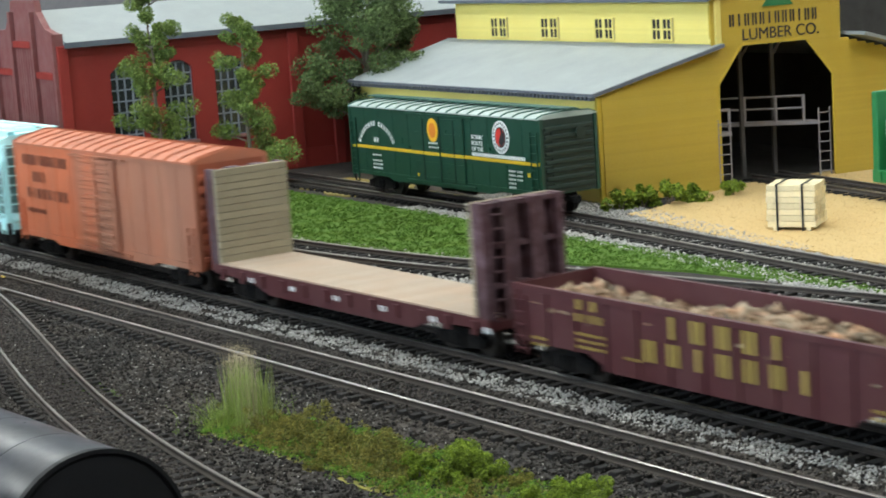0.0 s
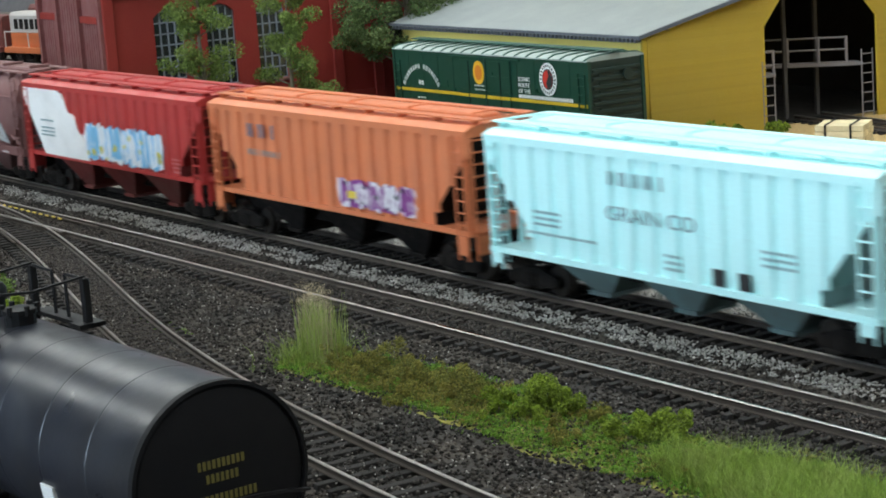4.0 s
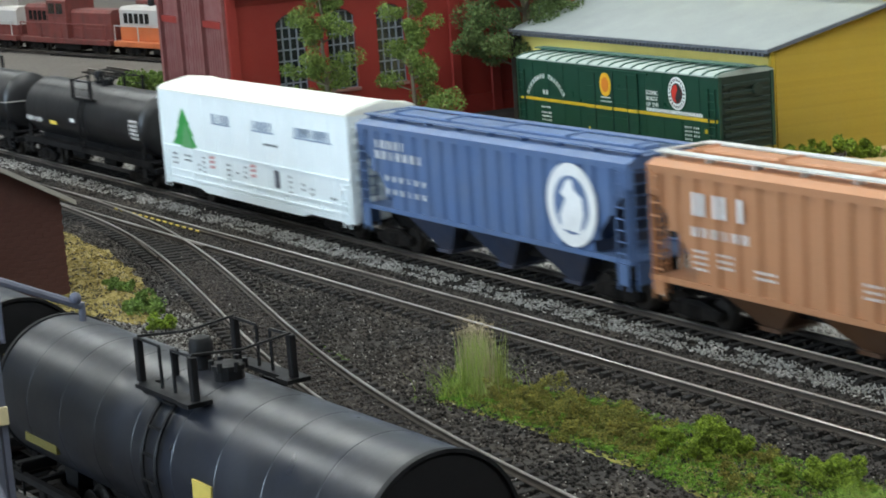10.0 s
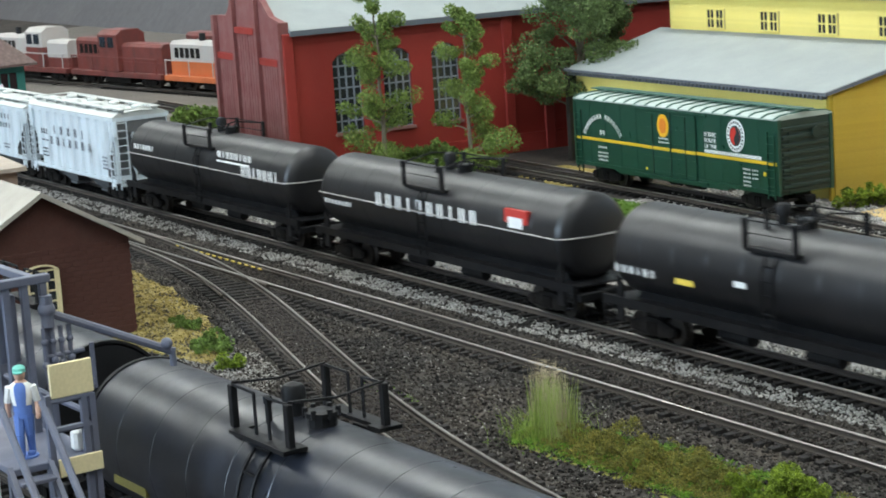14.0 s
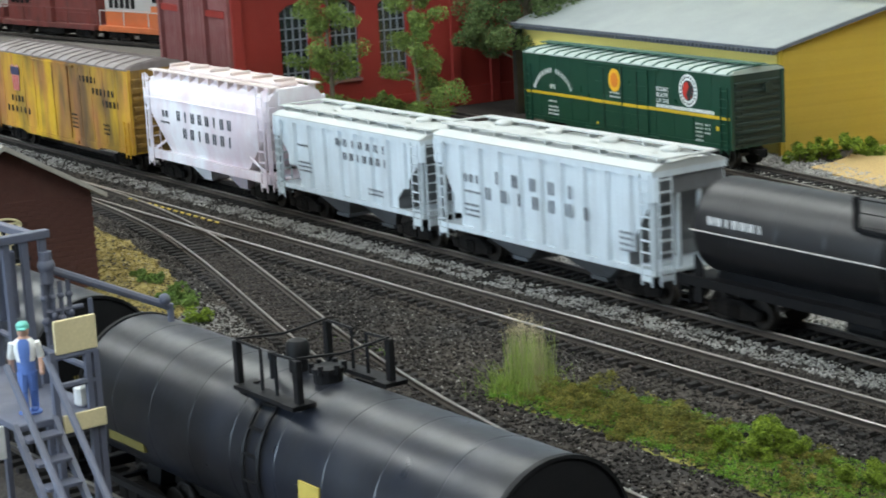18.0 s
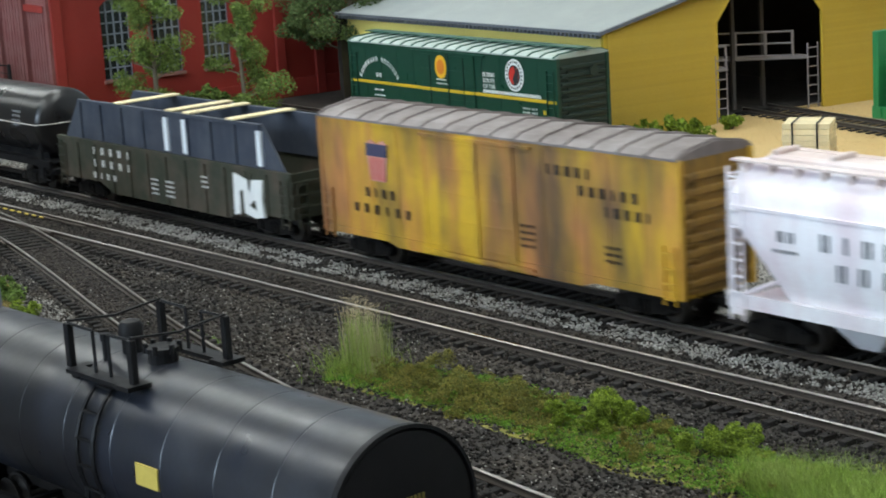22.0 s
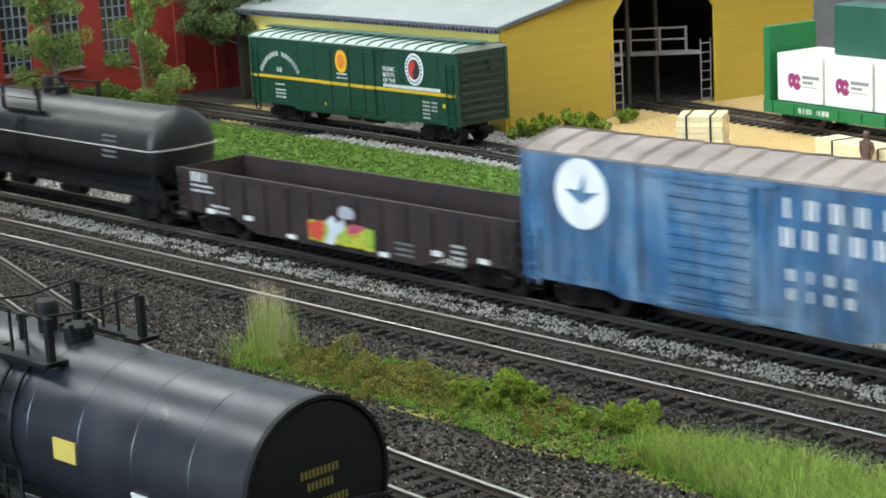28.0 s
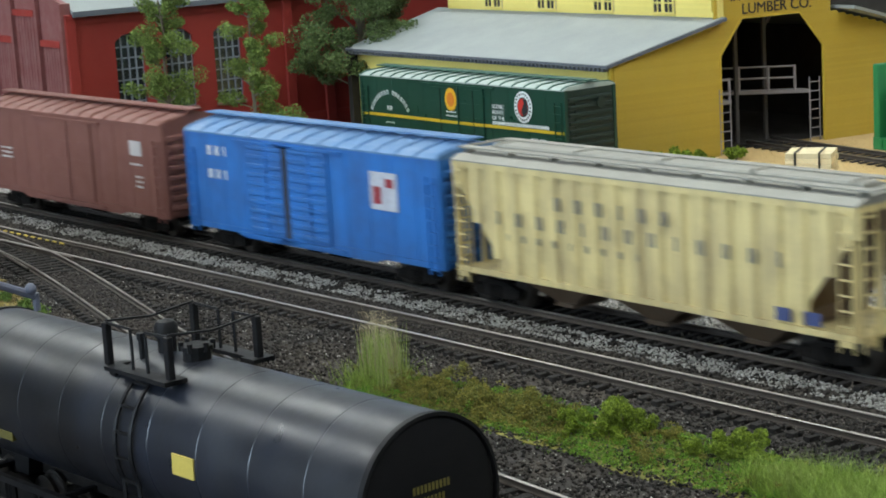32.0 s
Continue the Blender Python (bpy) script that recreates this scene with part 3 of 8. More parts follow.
def tank_car(name, label, L, body, under=None, r=17, zc=31, platform=True, belt=None, hx=14, head=None, side_rail=True, ends=True, stage=None, group="freight cars of the moving train", category="tank car"):
    """A tank car: tank with weld seams and dished heads, on stub sills, dome platform, ladders, hand rail.
    stage: the ends of a low side platform, in place of the railed one."""
    car = thing(name, label, category, group=group)
    h = L / 2
    under = under or DARK
    head = head or body
    f = h + 5 if stage else h
    low, deep = (12.4, 3.2) if stage else (9.2, 1.6)
    prof = [(-h + 5, r * 0.5), (-h + 5, r - 0.1), (-h + 5.2, r), (-h + 6, r)] if stage else [(-h + 1.2, r * 0.5), (-h + 1.2, r - 0.3), (-h + 1.5, r), (-h + 4.2, r)]
    n = 9
    for i in range(1, n):
        x = -h + i * L / n
        prof += [(x - 4, r), (x - 0.5, r), (x - 0.2, r), (x, r - 0.12), (x + 0.2, r), (x + 0.5, r), (x + 4, r)]
    prof += [(-x, q) for x, q in reversed(prof[:4])]
    tank = part("tank", Shape().turn(prof, 56, "x", (0, 0, zc)), body, car, smooth=True)
    for sx in (-1, 1):
        dish = [(sx * (h - 1.3), r - 0.5), (sx * (h - 0.7), r * 0.94), (sx * (h - 0.3), r * 0.8), (sx * (h - 0.05), r * 0.5), (sx * h, 0.4)]
        if stage:
            dish = [(sx * (h - 5), r), (sx * (h - 4), r * 0.985), (sx * (h - 2.4), r * 0.9), (sx * (h - 1.0), r * 0.7), (sx * (h - 0.2), r * 0.35), (sx * h, 0.3)]
        part("tank_head", Shape().turn(dish if sx > 0 else dish[::-1], 48, "x", (0, 0, zc)), head, tank, "dull black tank end", smooth=True)
        ring = [(sx * (h - 1.9), r + 0.1), (sx * (h - 1.8), r + 0.35), (sx * (h - 0.4), r + 0.35), (sx * (h - 0.3), r - 0.4), (sx * (h - 1.2), r - 0.6)]
        if not stage:
            part("end_ring", Shape().turn(ring if sx > 0 else ring[::-1], 56, "x", (0, 0, zc)), head, tank, smooth=True)
        sad = Shape()
        sad.slab([(sx * (h - 20) - 3, 9), (sx * (h - 20) + 3, 9), (sx * (h - 20) + 4, zc - r * 0.85), (sx * (h - 20) - 4, zc - r * 0.85)], -r * 0.5, r * 0.5)
        part("saddle", sad, under, car)
        part("end_sill", Shape().box(min(sx * (f + 2), sx * (h - 30)), max(sx * (f + 2), sx * (h - 30)), -4, 4, 8.4, 12.5, 0.3).box(min(sx * (f + 2), sx * (f - 1)), max(sx * (f + 2), sx * (f - 1)), -15, 15, 9, 12, 0.3), under, car)
        if ends:
            for z0, zr in ((17.5, 19.6), (24, 26.2)):
                pts = [(sx * (h + 1.5 + 1.2 * math.cos(k * 0.5236 - 1.5708)), 2.55 * r * (k / 6 - 0.5) * 0.74, z0 + (zr - z0) * math.cos(k * 0.5236 - 1.5708)) for k in range(7)]
                part("end_handrail", Shape().pipe(pts, 0.4, 5), under, car)
        ladder(car, sx * (f - 3), -15.8, 5, 13, 5, under, "x", 3, "step")
    s = Shape()
    for y in (-15.6, 15.6):
        s.box(-f, f, y - 0.8, y + 0.8, low, low + deep)
    for i in range(5):
        x = -h + 12 + i * (L - 24) / 4
        s.box(x - 0.8, x + 0.8, -15.6, 15.6, low + 0.2, low + 1.2)
    part("frame", s, under, car)
    if stage:
        # closed deck between the side sills, and the deep cradle under the tank
        part("deck_plate", Shape().box(-f + 1, f - 1, -14.8, 14.8, low + deep - 1.6, low + deep - 0.9), under, car)
        part("cradle", Shape().slab([(-h + 6, low), (h - 6, low), (h - 10, low + 6.5), (-h + 10, low + 6.5)], -9, 9), under, car)
        for sx in (-1, 1):
            part("end_plate", Shape().slab([(sx * (h - 7), 6.5), (sx * (h - 2.5), 6.5), (sx * (h - 3.5), zc - r * 0.5), (sx * (h - 7), zc - r * 0.7)], -15.9, -14.9), under, car)
            part("brake_rigging", Shape().rod((sx * 14, -8, 8.6), (sx * 30, -8, 8.6), 2.6, 10), under, car)
    if side_rail:
        zr = zc + 0.8
        loop = [(-h + 4, -r - 1.0)] + [(h - 4, -r - 1.0)] + [(h - 4 + 5.6 * math.sin(k * 0.3927), -(r + 1.0) * math.cos(k * 0.3927)) for k in range(1, 9)]
        hr = Shape().pipe([(x, y, zr) for x, y in loop], 0.32, 5)
        for i in range(7):
            x = -h + 10 + i * (L - 20) / 6
            hr.rod((x, -r + 0.3, zr), (x, -r - 1.0, zr), 0.25, 4)
        part("handrail", hr, belt or under, car)
    # dome, fittings and platform
    top = zc + r
    part("manway", Shape().turn([(-1.2, 2.2), (3.4, 2.2), (3.5, 2.8), (6.0, 2.8), (7.0, 2.1), (7.5, 0.6)], 18, "z", (-6.4, 0, top)), under, car, smooth=True)
    part("valve_bonnet", Shape().turn([(-1, 3.3), (2.2, 3.3), (2.2, 3.9), (3.2, 3.9), (3.4, 2)], 12, "z", (5.6, 0, top)), under, car)
    for i in range(6):
        a = i * 1.047
        part("bolt", Shape().rod((5.6 + 3.6 * math.cos(a), 3.6 * math.sin(a), top + 2), (5.6 + 3.6 * math.cos(a), 3.6 * math.sin(a), top + 4.1), 0.65, 6), under, car)
    part("vent_pipe", Shape().rod((-8.5, -5.5, top - 2), (-8.5, -5.5, top + 4.5), 0.8, 8).rod((-8.5, -5.5, top + 3.4), (-8.5, -5.5, top + 5), 1.1, 8), under, car)
    if stage:
        low_platform(car, stage, r, zc, under)
        running_gear(car, f, 24, sill=False)
        return car
    yp = r * 0.667
    zz = top - 1.6
    for y in (-1, 1):
        yy = y * yp
        part("platform", Shape().box(-hx + 1.5, hx + 2, min(yy - y * 1.5, yy + y * 2.5), max(yy - y * 1.5, yy + y * 2.5), zz - 0.6, zz + 0.3).box(hx - 3, hx + 2, min(yy - y * 3, yy + y * 3), max(yy - y * 3, yy + y * 3), zz - 0.6, zz + 0.4).box(-hx - 0.5, -hx + 2, min(yy - y * 6, yy), max(yy - y * 6, yy), zz - 2.5, zz), under, car)
        for x in (-hx, hx):
            part("rail_post", Shape().box(x - 0.95, x + 0.95, yy - 0.8, yy + 0.8, zz, zz + 9.9, 0.2), under, car)
        rail = Shape()
        for x in (-hx * 0.2, hx * 0.28):
            rail.rod((x, yy, zz - 0.4), (x, yy, zz + 9.6), 0.4, 5)
        rail.rod((-hx, yy, zz + 9.8), (-hx * 0.2, yy, zz + 9.6), 0.35, 5)
        rail.rod((hx * 0.28, yy, zz + 9.6), (hx, yy, zz + 9.8), 0.35, 5)
        part("guard_rail", rail, under, car)
        pts = []
        for k in range(9):
            a = radians(48 - k * 9)
            pts.append((y * (r + 0.9) * math.cos(a), zc + (r + 0.9) * math.sin(a)))
        for x in (-2.2, 4):
            line = [(x, p, q) for p, q in pts] + [(x, pts[-1][0], 8)]
            part("ladder_rail", Shape().loft([[(a + u, b, c + u), (a + u, b + u, c), (a - u, b, c - u), (a - u, b - u, c)] for a, b, c in line for u in (0.38,)]), under, car)
        for p, q in pts[::2] + [(pts[-1][0], z) for z in range(9, int(pts[-1][1]), 4)]:
            part("ladder_rung", Shape().rod((-2.2, p, q), (4, p, q), 0.4, 4), under, car)
    for x in (-hx, hx):
        part("end_rail", Shape().pipe([(x, -yp, zz + 10.2), (x, 0, zz + 9.0), (x, yp, zz + 10.2)], 0.35, 5), under, car)
    running_gear(car, h, 20)
    return car


def gondola(name, label, L, body, z0=10, z1=29, hw=16.6, nribs=13, drop=True, group="freight cars of the moving train"):
    """An open gondola with outside posts, a floor and a deeper middle sill."""
    car = thing(name, label, "gondola car", group=group)
    h = L / 2
    for y in (-1, 1):
        prof = [(-h, z0 + 1), (-h * 0.62, z0 + 1), (-h * 0.5, z0 - 3.4 if drop else z0), (h * 0.5, z0 - 3.4 if drop else z0), (h * 0.62, z0 + 1), (h, z0 + 1), (h, z1), (-h, z1)]
        part("side_sheet", Shape().slab(prof, min(y * hw, y * (hw - 0.8)), max(y * hw, y * (hw - 0.8))), body, car)
        part("top_cap", Shape().box(-h - 0.4, h + 0.4, min(y * (hw + 0.5), y * (hw - 1.1)), max(y * (hw + 0.5), y * (hw - 1.1)), z1 - 1.6, z1 + 0.1), body, car)
    for x in (-1, 1):
        ep = part("end_sheet", Shape().box(min(x * (h - 0.1), x * (h - 0.8)), max(x * (h - 0.1), x * (h - 0.8)), -hw + 0.81, hw - 0.81, z0 + 1, z1 - 0.1), body, car)
        for k in range(3):
            part("end_rib", Shape().box(min(x * (h - 0.1), x * (h + 0.9)), max(x * (h - 0.1), x * (h + 0.9)), -hw, hw, z0 + 4 + k * 5, z0 + 5.6 + k * 5), body, ep)
    part("floor", Shape().box(-h + 0.8, h - 0.8, -hw + 0.8, hw - 0.8, z0 + 1, z0 + 2.2), body, car)
    for i in range(nribs + 1):
        x = -h + 2 + i * (L - 4) / nribs
        for y in (-1, 1):
            zb = z0 + 1 if abs(x) > h * 0.55 else (z0 - 3 if drop else z0)
            part("side_post", Shape().slab([(x - 0.9, zb), (x + 0.9, zb), (x + 1.1, z1 - 1.6), (x - 1.1, z1 - 1.6)], min(y * hw, y * (hw + 0.7)), max(y * hw, y * (hw + 0.7))), body, car)
    for sx in (-1, 1):
        ladder(car, sx * (h - 4), -hw - 0.9, z0 - 3, z1 - 3, 5, body, "x", 5)
        ladder(car, sx * (h + 0.9), -hw + 5, z0 - 3, z1 - 3, 5, body, "y", 5)
    running_gear(car, h, 20)
    return car


# ---- room and layout base ----
GROUND = -3.8
BALLAST = paint("dark_ballast", (0.036, 0.032, 0.029), 0.95, spec=0.2, grain=0.5, grain_size=1.2, stain=0.8, stain_size=40, stain_color=(0.072, 0.06, 0.05), bump=0.6, island=0.85)
PALEBALLAST = paint("pale_grey_ballast", (0.37, 0.355, 0.33), 0.95, grain=0.25, grain_size=1.5, stain=0.6, stain_size=18, stain_color=(0.17, 0.155, 0.14), island=0.3, spec=0.2)
TURF = paint("green_turf", (0.13, 0.27, 0.022), 0.95, grain=0.3, grain_size=1.5, stain=0.6, stain_size=16, stain_color=(0.16, 0.2, 0.03), bump=0.8, island=0.5)
MOSS = paint("ochre_moss", (0.2, 0.185, 0.035), 0.95, grain=0.35, grain_size=1.5, stain=0.9, stain_size=7, stain_color=(0.1, 0.12, 0.02), island=0.6)
SAWDUST = paint("sawdust_yard", (0.52, 0.36, 0.15), 0.95, grain=0.25, grain_size=1.0, stain=0.35, stain_size=30, stain_color=(0.5, 0.34, 0.13), bump=0.5, island=0.12)
STRAW = paint("straw_ground", (0.23, 0.175, 0.045), 0.95, grain=0.35, grain_size=1.2, stain=0.5, stain_size=14, stain_color=(0.25, 0.2, 0.06), bump=0.6, island=0.35)
PLASTER = paint("room_plaster", (0.62, 0.62, 0.6), 0.9, stain_size=300, grain_size=8)
CONCRETE = paint("room_floor_paint", (0.22, 0.22, 0.22), 0.7, stain_size=400, grain_size=8)
FASCIA = paint("layout_fascia", (0.06, 0.08, 0.06), 0.6, stain_size=100)

solid("floor", Shape().box(-6000, 4000, -2600, 1500, -1120, -1100), CONCRETE, "grey painted floor of the exhibition room", "floor", kind="structure")
solid("ceiling", Shape().box(-6000, 4000, -2600, 1500, 1500, 1540), PLASTER, "white ceiling of the exhibition room", "ceiling", kind="structure")
for nm, b in (("wall_north", (-6000, 4000, 1500, 1540)), ("wall_south", (-6000, 4000, -2640, -2600)), ("wall_west", (-6040, -6000, -2640, 1540)), ("wall_east", (4000, 4040, -2640, 1540))):
    solid(nm, Shape().box(*b, -1120, 1540), PLASTER, "plain pale wall of the exhibition room", "wall", kind="structure")
TUBE = glow("lit_tube_cover", (1, 0.98, 0.95), 6)
for x, y in [(k, yy) for yy in (550, -700) for k in (-2600, -1200, 200, 1600)]:
    lt = thing("ceiling_light", "long white fluorescent ceiling light, switched on", "ceiling light", mmpose(x, y, 1470), group="ceiling lights of the room")
    part("housing", Shape().box(-620, 620, -160, 160, 10, 30, 4), WHITE, lt)
    part("diffuser", Shape().box(-600, 600, -140, 140, 2, 10, 2), TUBE, lt)
ceiling_lamp("tube_light", -0.5, 0.55, 1.45, 5.4, 0.28, 34)
ceiling_lamp("tube_light", -0.5, -0.7, 1.45, 5.4, 0.28, 29)
window = thing("window_1", "tall room window with cool daylight behind it", "window", mmpose(300, -2599, 300), kind="structure")
part("window_frame", Shape().box(-1050, 1050, -5, 12, -30, 0).box(-1050, 1050, -5, 12, 900, 930).box(-1050, -1020, -5, 12, 0, 900).box(1020, 1050, -5, 12, 0, 900).box(-15, 15, -5, 12, 0, 900), WHITE, window)
part("pane", Shape().box(-1020, 1020, 0, 4, 0, 900), glow("daylit_pane", (0.55, 0.72, 1.0), 4.0), window)
day = bpy.data.lights.new("window_daylight", "AREA")
day.shape, day.size, day.size_y, day.energy, day.color = "RECTANGLE", 2.0, 0.9, 58, (0.68, 0.86, 1.0)
new("window_daylight", day).matrix_basis = pose(0.3, -2.58, 0.75, 90, 0, 0)

base = solid("ground", Shape().box(-5200, 3200, -60, 1480, -60, GROUND), BALLAST, "flat layout board covered in dark grey ballast", "ground", kind="structure")
solid("layout_front", Shape().box(-5200, 3200, -66, -60.5, -300, GROUND - 1), FASCIA, "dark green board along the front of the layout", "trim", kind="structure")


def patch(name, outline, z, material, label, wobble=3.0, kind="structure", category="ground"):
    """A low mat of ground cover with an uneven edge."""
    pts = []
    n = len(outline)
    for i in range(n):
        a, b = Vector(outline[i]), Vector(outline[(i + 1) % n])
        k = max(2, int((b - a).length / 7))
        for j in range(k):
            p = a.lerp(b, j / k)
            q = noise.noise(Vector((p.x * 0.06, p.y * 0.06, 3.1)))
            r = noise.noise(Vector((p.x * 0.2, p.y * 0.2, 7.7)))
            c = Vector((sum(o[0] for o in outline) / n, sum(o[1] for o in outline) / n))
            d = (p - c).normalized()
            pts.append(p + d * (q * wobble * 2 + r * wobble))
    s = Shape().loft([[(p.x, p.y, zz) for p in pts] for zz in (GROUND - 0.5, GROUND + z)])
    return solid(name, s, material, label, category, kind=kind)


def inside(poly, p):
    """Which of the points lie inside the outline."""
    x, y = p[:, 0], p[:, 1]
    hit = np.zeros(len(p), bool)
    for (x0, y0), (x1, y1) in zip(poly, poly[1:] + poly[:1]):
        hit ^= ((y0 > y) != (y1 > y)) & (x < (x1 - x0) * (y - y0) / (y1 - y0 + 1e-9) + x0)
    return hit


def scatter(poly, n):
    a, b = np.array(poly).min(0), np.array(poly).max(0)
    p = RNG.uniform(a, b, (n, 2))
    return p[inside(poly, p)]


# ---- tracks ----
def line_t(x):
    return 314.5 + (x - 300) * 0.028


def line_2(x):
    return 263.5 + (x - 300) * 0.034


def smooth_line(pts, step=6.0):
    p = np.array(pts, float)
    d = np.r_[0, np.cumsum(np.hypot(*np.diff(p, axis=0).T))]
    s = np.arange(0, d[-1], 2.0)
    q = np.stack([np.interp(s, d, p[:, k]) for k in (0, 1)], 1)
    for _ in range(3):
        w = 21
        pad = np.concatenate([2 * q[:1] - q[w:0:-1], q, 2 * q[-1:] - q[-2:-w - 2:-1]])
        q = np.stack([np.convolve(pad[:, k], np.ones(2 * w + 1) / (2 * w + 1), "valid") for k in (0, 1)], 1)[: len(s)]
    return q


def offset_line(q, d):
    t = np.gradient(q, axis=0)
    t /= np.hypot(t[:, 0], t[:, 1])[:, None]
    return q + np.stack([-t[:, 1], t[:, 0]], 1) * d


RAIL_PROFILE = [(-0.5, 0), (-0.5, -0.5), (-0.2, -0.75), (-0.2, -1.7), (-0.9, -2.0), (-0.9, -2.3), (0.9, -2.3), (0.9, -2.0), (0.2, -1.7), (0.2, -0.75), (0.5, -0.5), (0.5, 0)]
TIE_MESH = mesh_of("tie", Shape().box(-1.35, 1.35, -15, 15, -4.4, -2.25, 0.15), TIE)


def track(name, label, pts, seen, spacing=6.6, lift=0.0, head=None):
    """A track: two rails with a bright head on dark ties; seen: the stretch of x where ties are pieces of their own."""
    q = smooth_line(pts)
    tr = thing(name, label, "track", mmpose(0, 0, lift), kind="structure")
    head = head or RAILM
    sub = q[:: 3] if len(q) > 60 else q
    if np.abs(np.diff(pts, axis=0)[:, 1] / (np.diff(pts, axis=0)[:, 0] + 1e-9)).max() < 0.0345 and len(pts) == 2:
        sub = q[[0, -1]]
    for side in (-8.75, 8.75):
        o = offset_line(sub, side)
        t = np.gradient(o, axis=0)
        t /= np.hypot(t[:, 0], t[:, 1])[:, None]
        for nm, prof, mat in (("rail_web", RAIL_PROFILE[1:-1], RAILSIDE), ("rail_head", [(-0.5, -0.5), (0.5, -0.5), (0.5, -0.2), (0.32, 0.0), (-0.32, 0.0), (-0.5, -0.2)], head)):
            if nm == "rail_head" and side > 0:
                mat = RAILM
            part(nm, Shape().loft([[(p[0] - d[1] * a, p[1] + d[0] * a, z) for a, z in prof] for p, d in zip(o, t)]), mat, tr)
    s = np.r_[0, np.cumsum(np.hypot(*np.diff(q, axis=0).T))]
    t = np.gradient(q, axis=0)
    rest = Shape()
    for k in np.arange(2, s[-1], spacing):
        x, y = np.interp(k, s, q[:, 0]), np.interp(k, s, q[:, 1])
        a = math.degrees(math.atan2(np.interp(k, s, t[:, 1]), np.interp(k, s, t[:, 0]))) + RNG.normal(0, 0.8)
        if seen[0] < x < seen[1]:
            part("tie", TIE_MESH, None, tr, at=mmpose(x, y, 0, a))
        elif -900 < x < 900:
            c, d = math.cos(radians(a)), math.sin(radians(a))
            v = [(x + u * c - w * d, y + u * d + w * c, z) for z in (-4.4, -2.25) for u, w in ((-1.3, -15), (1.3, -15), (1.3, 15), (-1.3, 15))]
            rest.add(v, [(3, 2, 1, 0), (4, 5, 6, 7), (0, 1, 5, 4), (1, 2, 6, 5), (2, 3, 7, 6), (3, 0, 4, 7)])
    if rest.v:
        part("far_ties", rest, TIE, tr)["kind"] = "stuff"
    return q


SIDING = [(-140, 248.7), (-60, 251), (-10, 251.5), (50, 248), (113, 239.5), (200, 220.5), (270, 203), (320, 191), (372, 180), (440, 170.5), (500, 165.5), (565, 163), (650, 162), (800, 163)]
GREENLINE = [(-700, 522), (-300, 520), (0, 517), (150, 515), (230, 509), (300, 502), (400, 493), (520, 487), (900, 480)]
MIDLINE = [(-700, 352), (-300, 366), (0, 378), (150, 388), (240, 403), (340, 430), (437, 456), (520, 470), (640, 477)]
TANKANG, TANKY, TANKLIFT = 4.06, 73.3, 7.5
TANKLINE = [(520 + k * math.cos(radians(TANKANG)), TANKY + k * math.sin(radians(TANKANG))) for k in (-500, 400)]
FLATLINE = [(150, 668), (200, 661), (900, 560)]
track("main_track", "main track of bright rails on dark ties", [(-5100, line_t(-5100)), (3100, line_t(3100))], (-250, 560))
track("passing_track", "second track of bright rails on dark ties", [(-1500, line_2(-1500)), (1500, line_2(1500))], (-200, 640), head=POLISHED)
track("siding_track", "curved siding leaving a turnout", SIDING, (-30, 640))
track("house_track", "spur with a stored boxcar beside the lumber shed", GREENLINE, (0, 520))
track("middle_track", "weathered track between grass and pale ballast", MIDLINE, (60, 460))
track("loading_track", "spur under the standing tank cars", TANKLINE, (440, 640), lift=TANKLIFT)
bank = Shape().prism([(-34, GROUND - 0.5), (34, GROUND - 0.5), (20, GROUND + TANKLIFT), (-20, GROUND + TANKLIFT)], -480, 380)
solid("track_bank", bank, BALLAST, "low ballasted bank under the loading spur", "bank", mmpose(520, TANKY, 0, TANKANG), kind="structure")
track("shed_track", "spur running into the lumber shed", FLATLINE, (200, 480))


def turnout():
    t = thing("turnout", "turnout with frog, guard rails and yellow-tipped closure rails", "turnout", kind="structure")
    for nm, pts in (("guard_rail", [(70, line_2(70) + 6.4), (130, line_2(130) + 6.4)]), ("guard_rail", [(80, 234.5), (135, 223.5)]), ("closure_rail", [(-60, 243), (60, 246.5), (104, line_2(104) - 8.75)])):
        s = Shape()
        for a, b in zip(pts, pts[1:]):
            s.rod((a[0], a[1], -1.0), (b[0], b[1], -1.0), 0.6, 6)
        part(nm, s, RAILSIDE, t)
    fr = Shape().slab([(96, -1.9), (130, -1.9), (130, -0.3), (96, -0.3)], 246.5, 249.5)
    part("frog", fr, RAILSIDE, t)
    s = Shape()
    for i in range(14):
        x = 0 + i * 7
        s.box(x, x + 3, 244.6 + i * 0.25, 245.5 + i * 0.25, -0.9, -0.35)
        s.box(x, x + 3, 257.6 + i * 0.25, 258.4 + i * 0.25, -0.9, -0.35)
    part("insulated_gap", s, YELLOWLET, t, "row of small yellow plastic strips")


turnout()


# ---- loose ballast ----
LINES = [smooth_line(p) for p in (SIDING, GREENLINE, MIDLINE)] + [np.array([(x, line_t(x)) for x in (-1000, 1000)]), np.array([(x, line_2(x)) for x in (-1000, 1000)]), np.array(TANKLINE)]


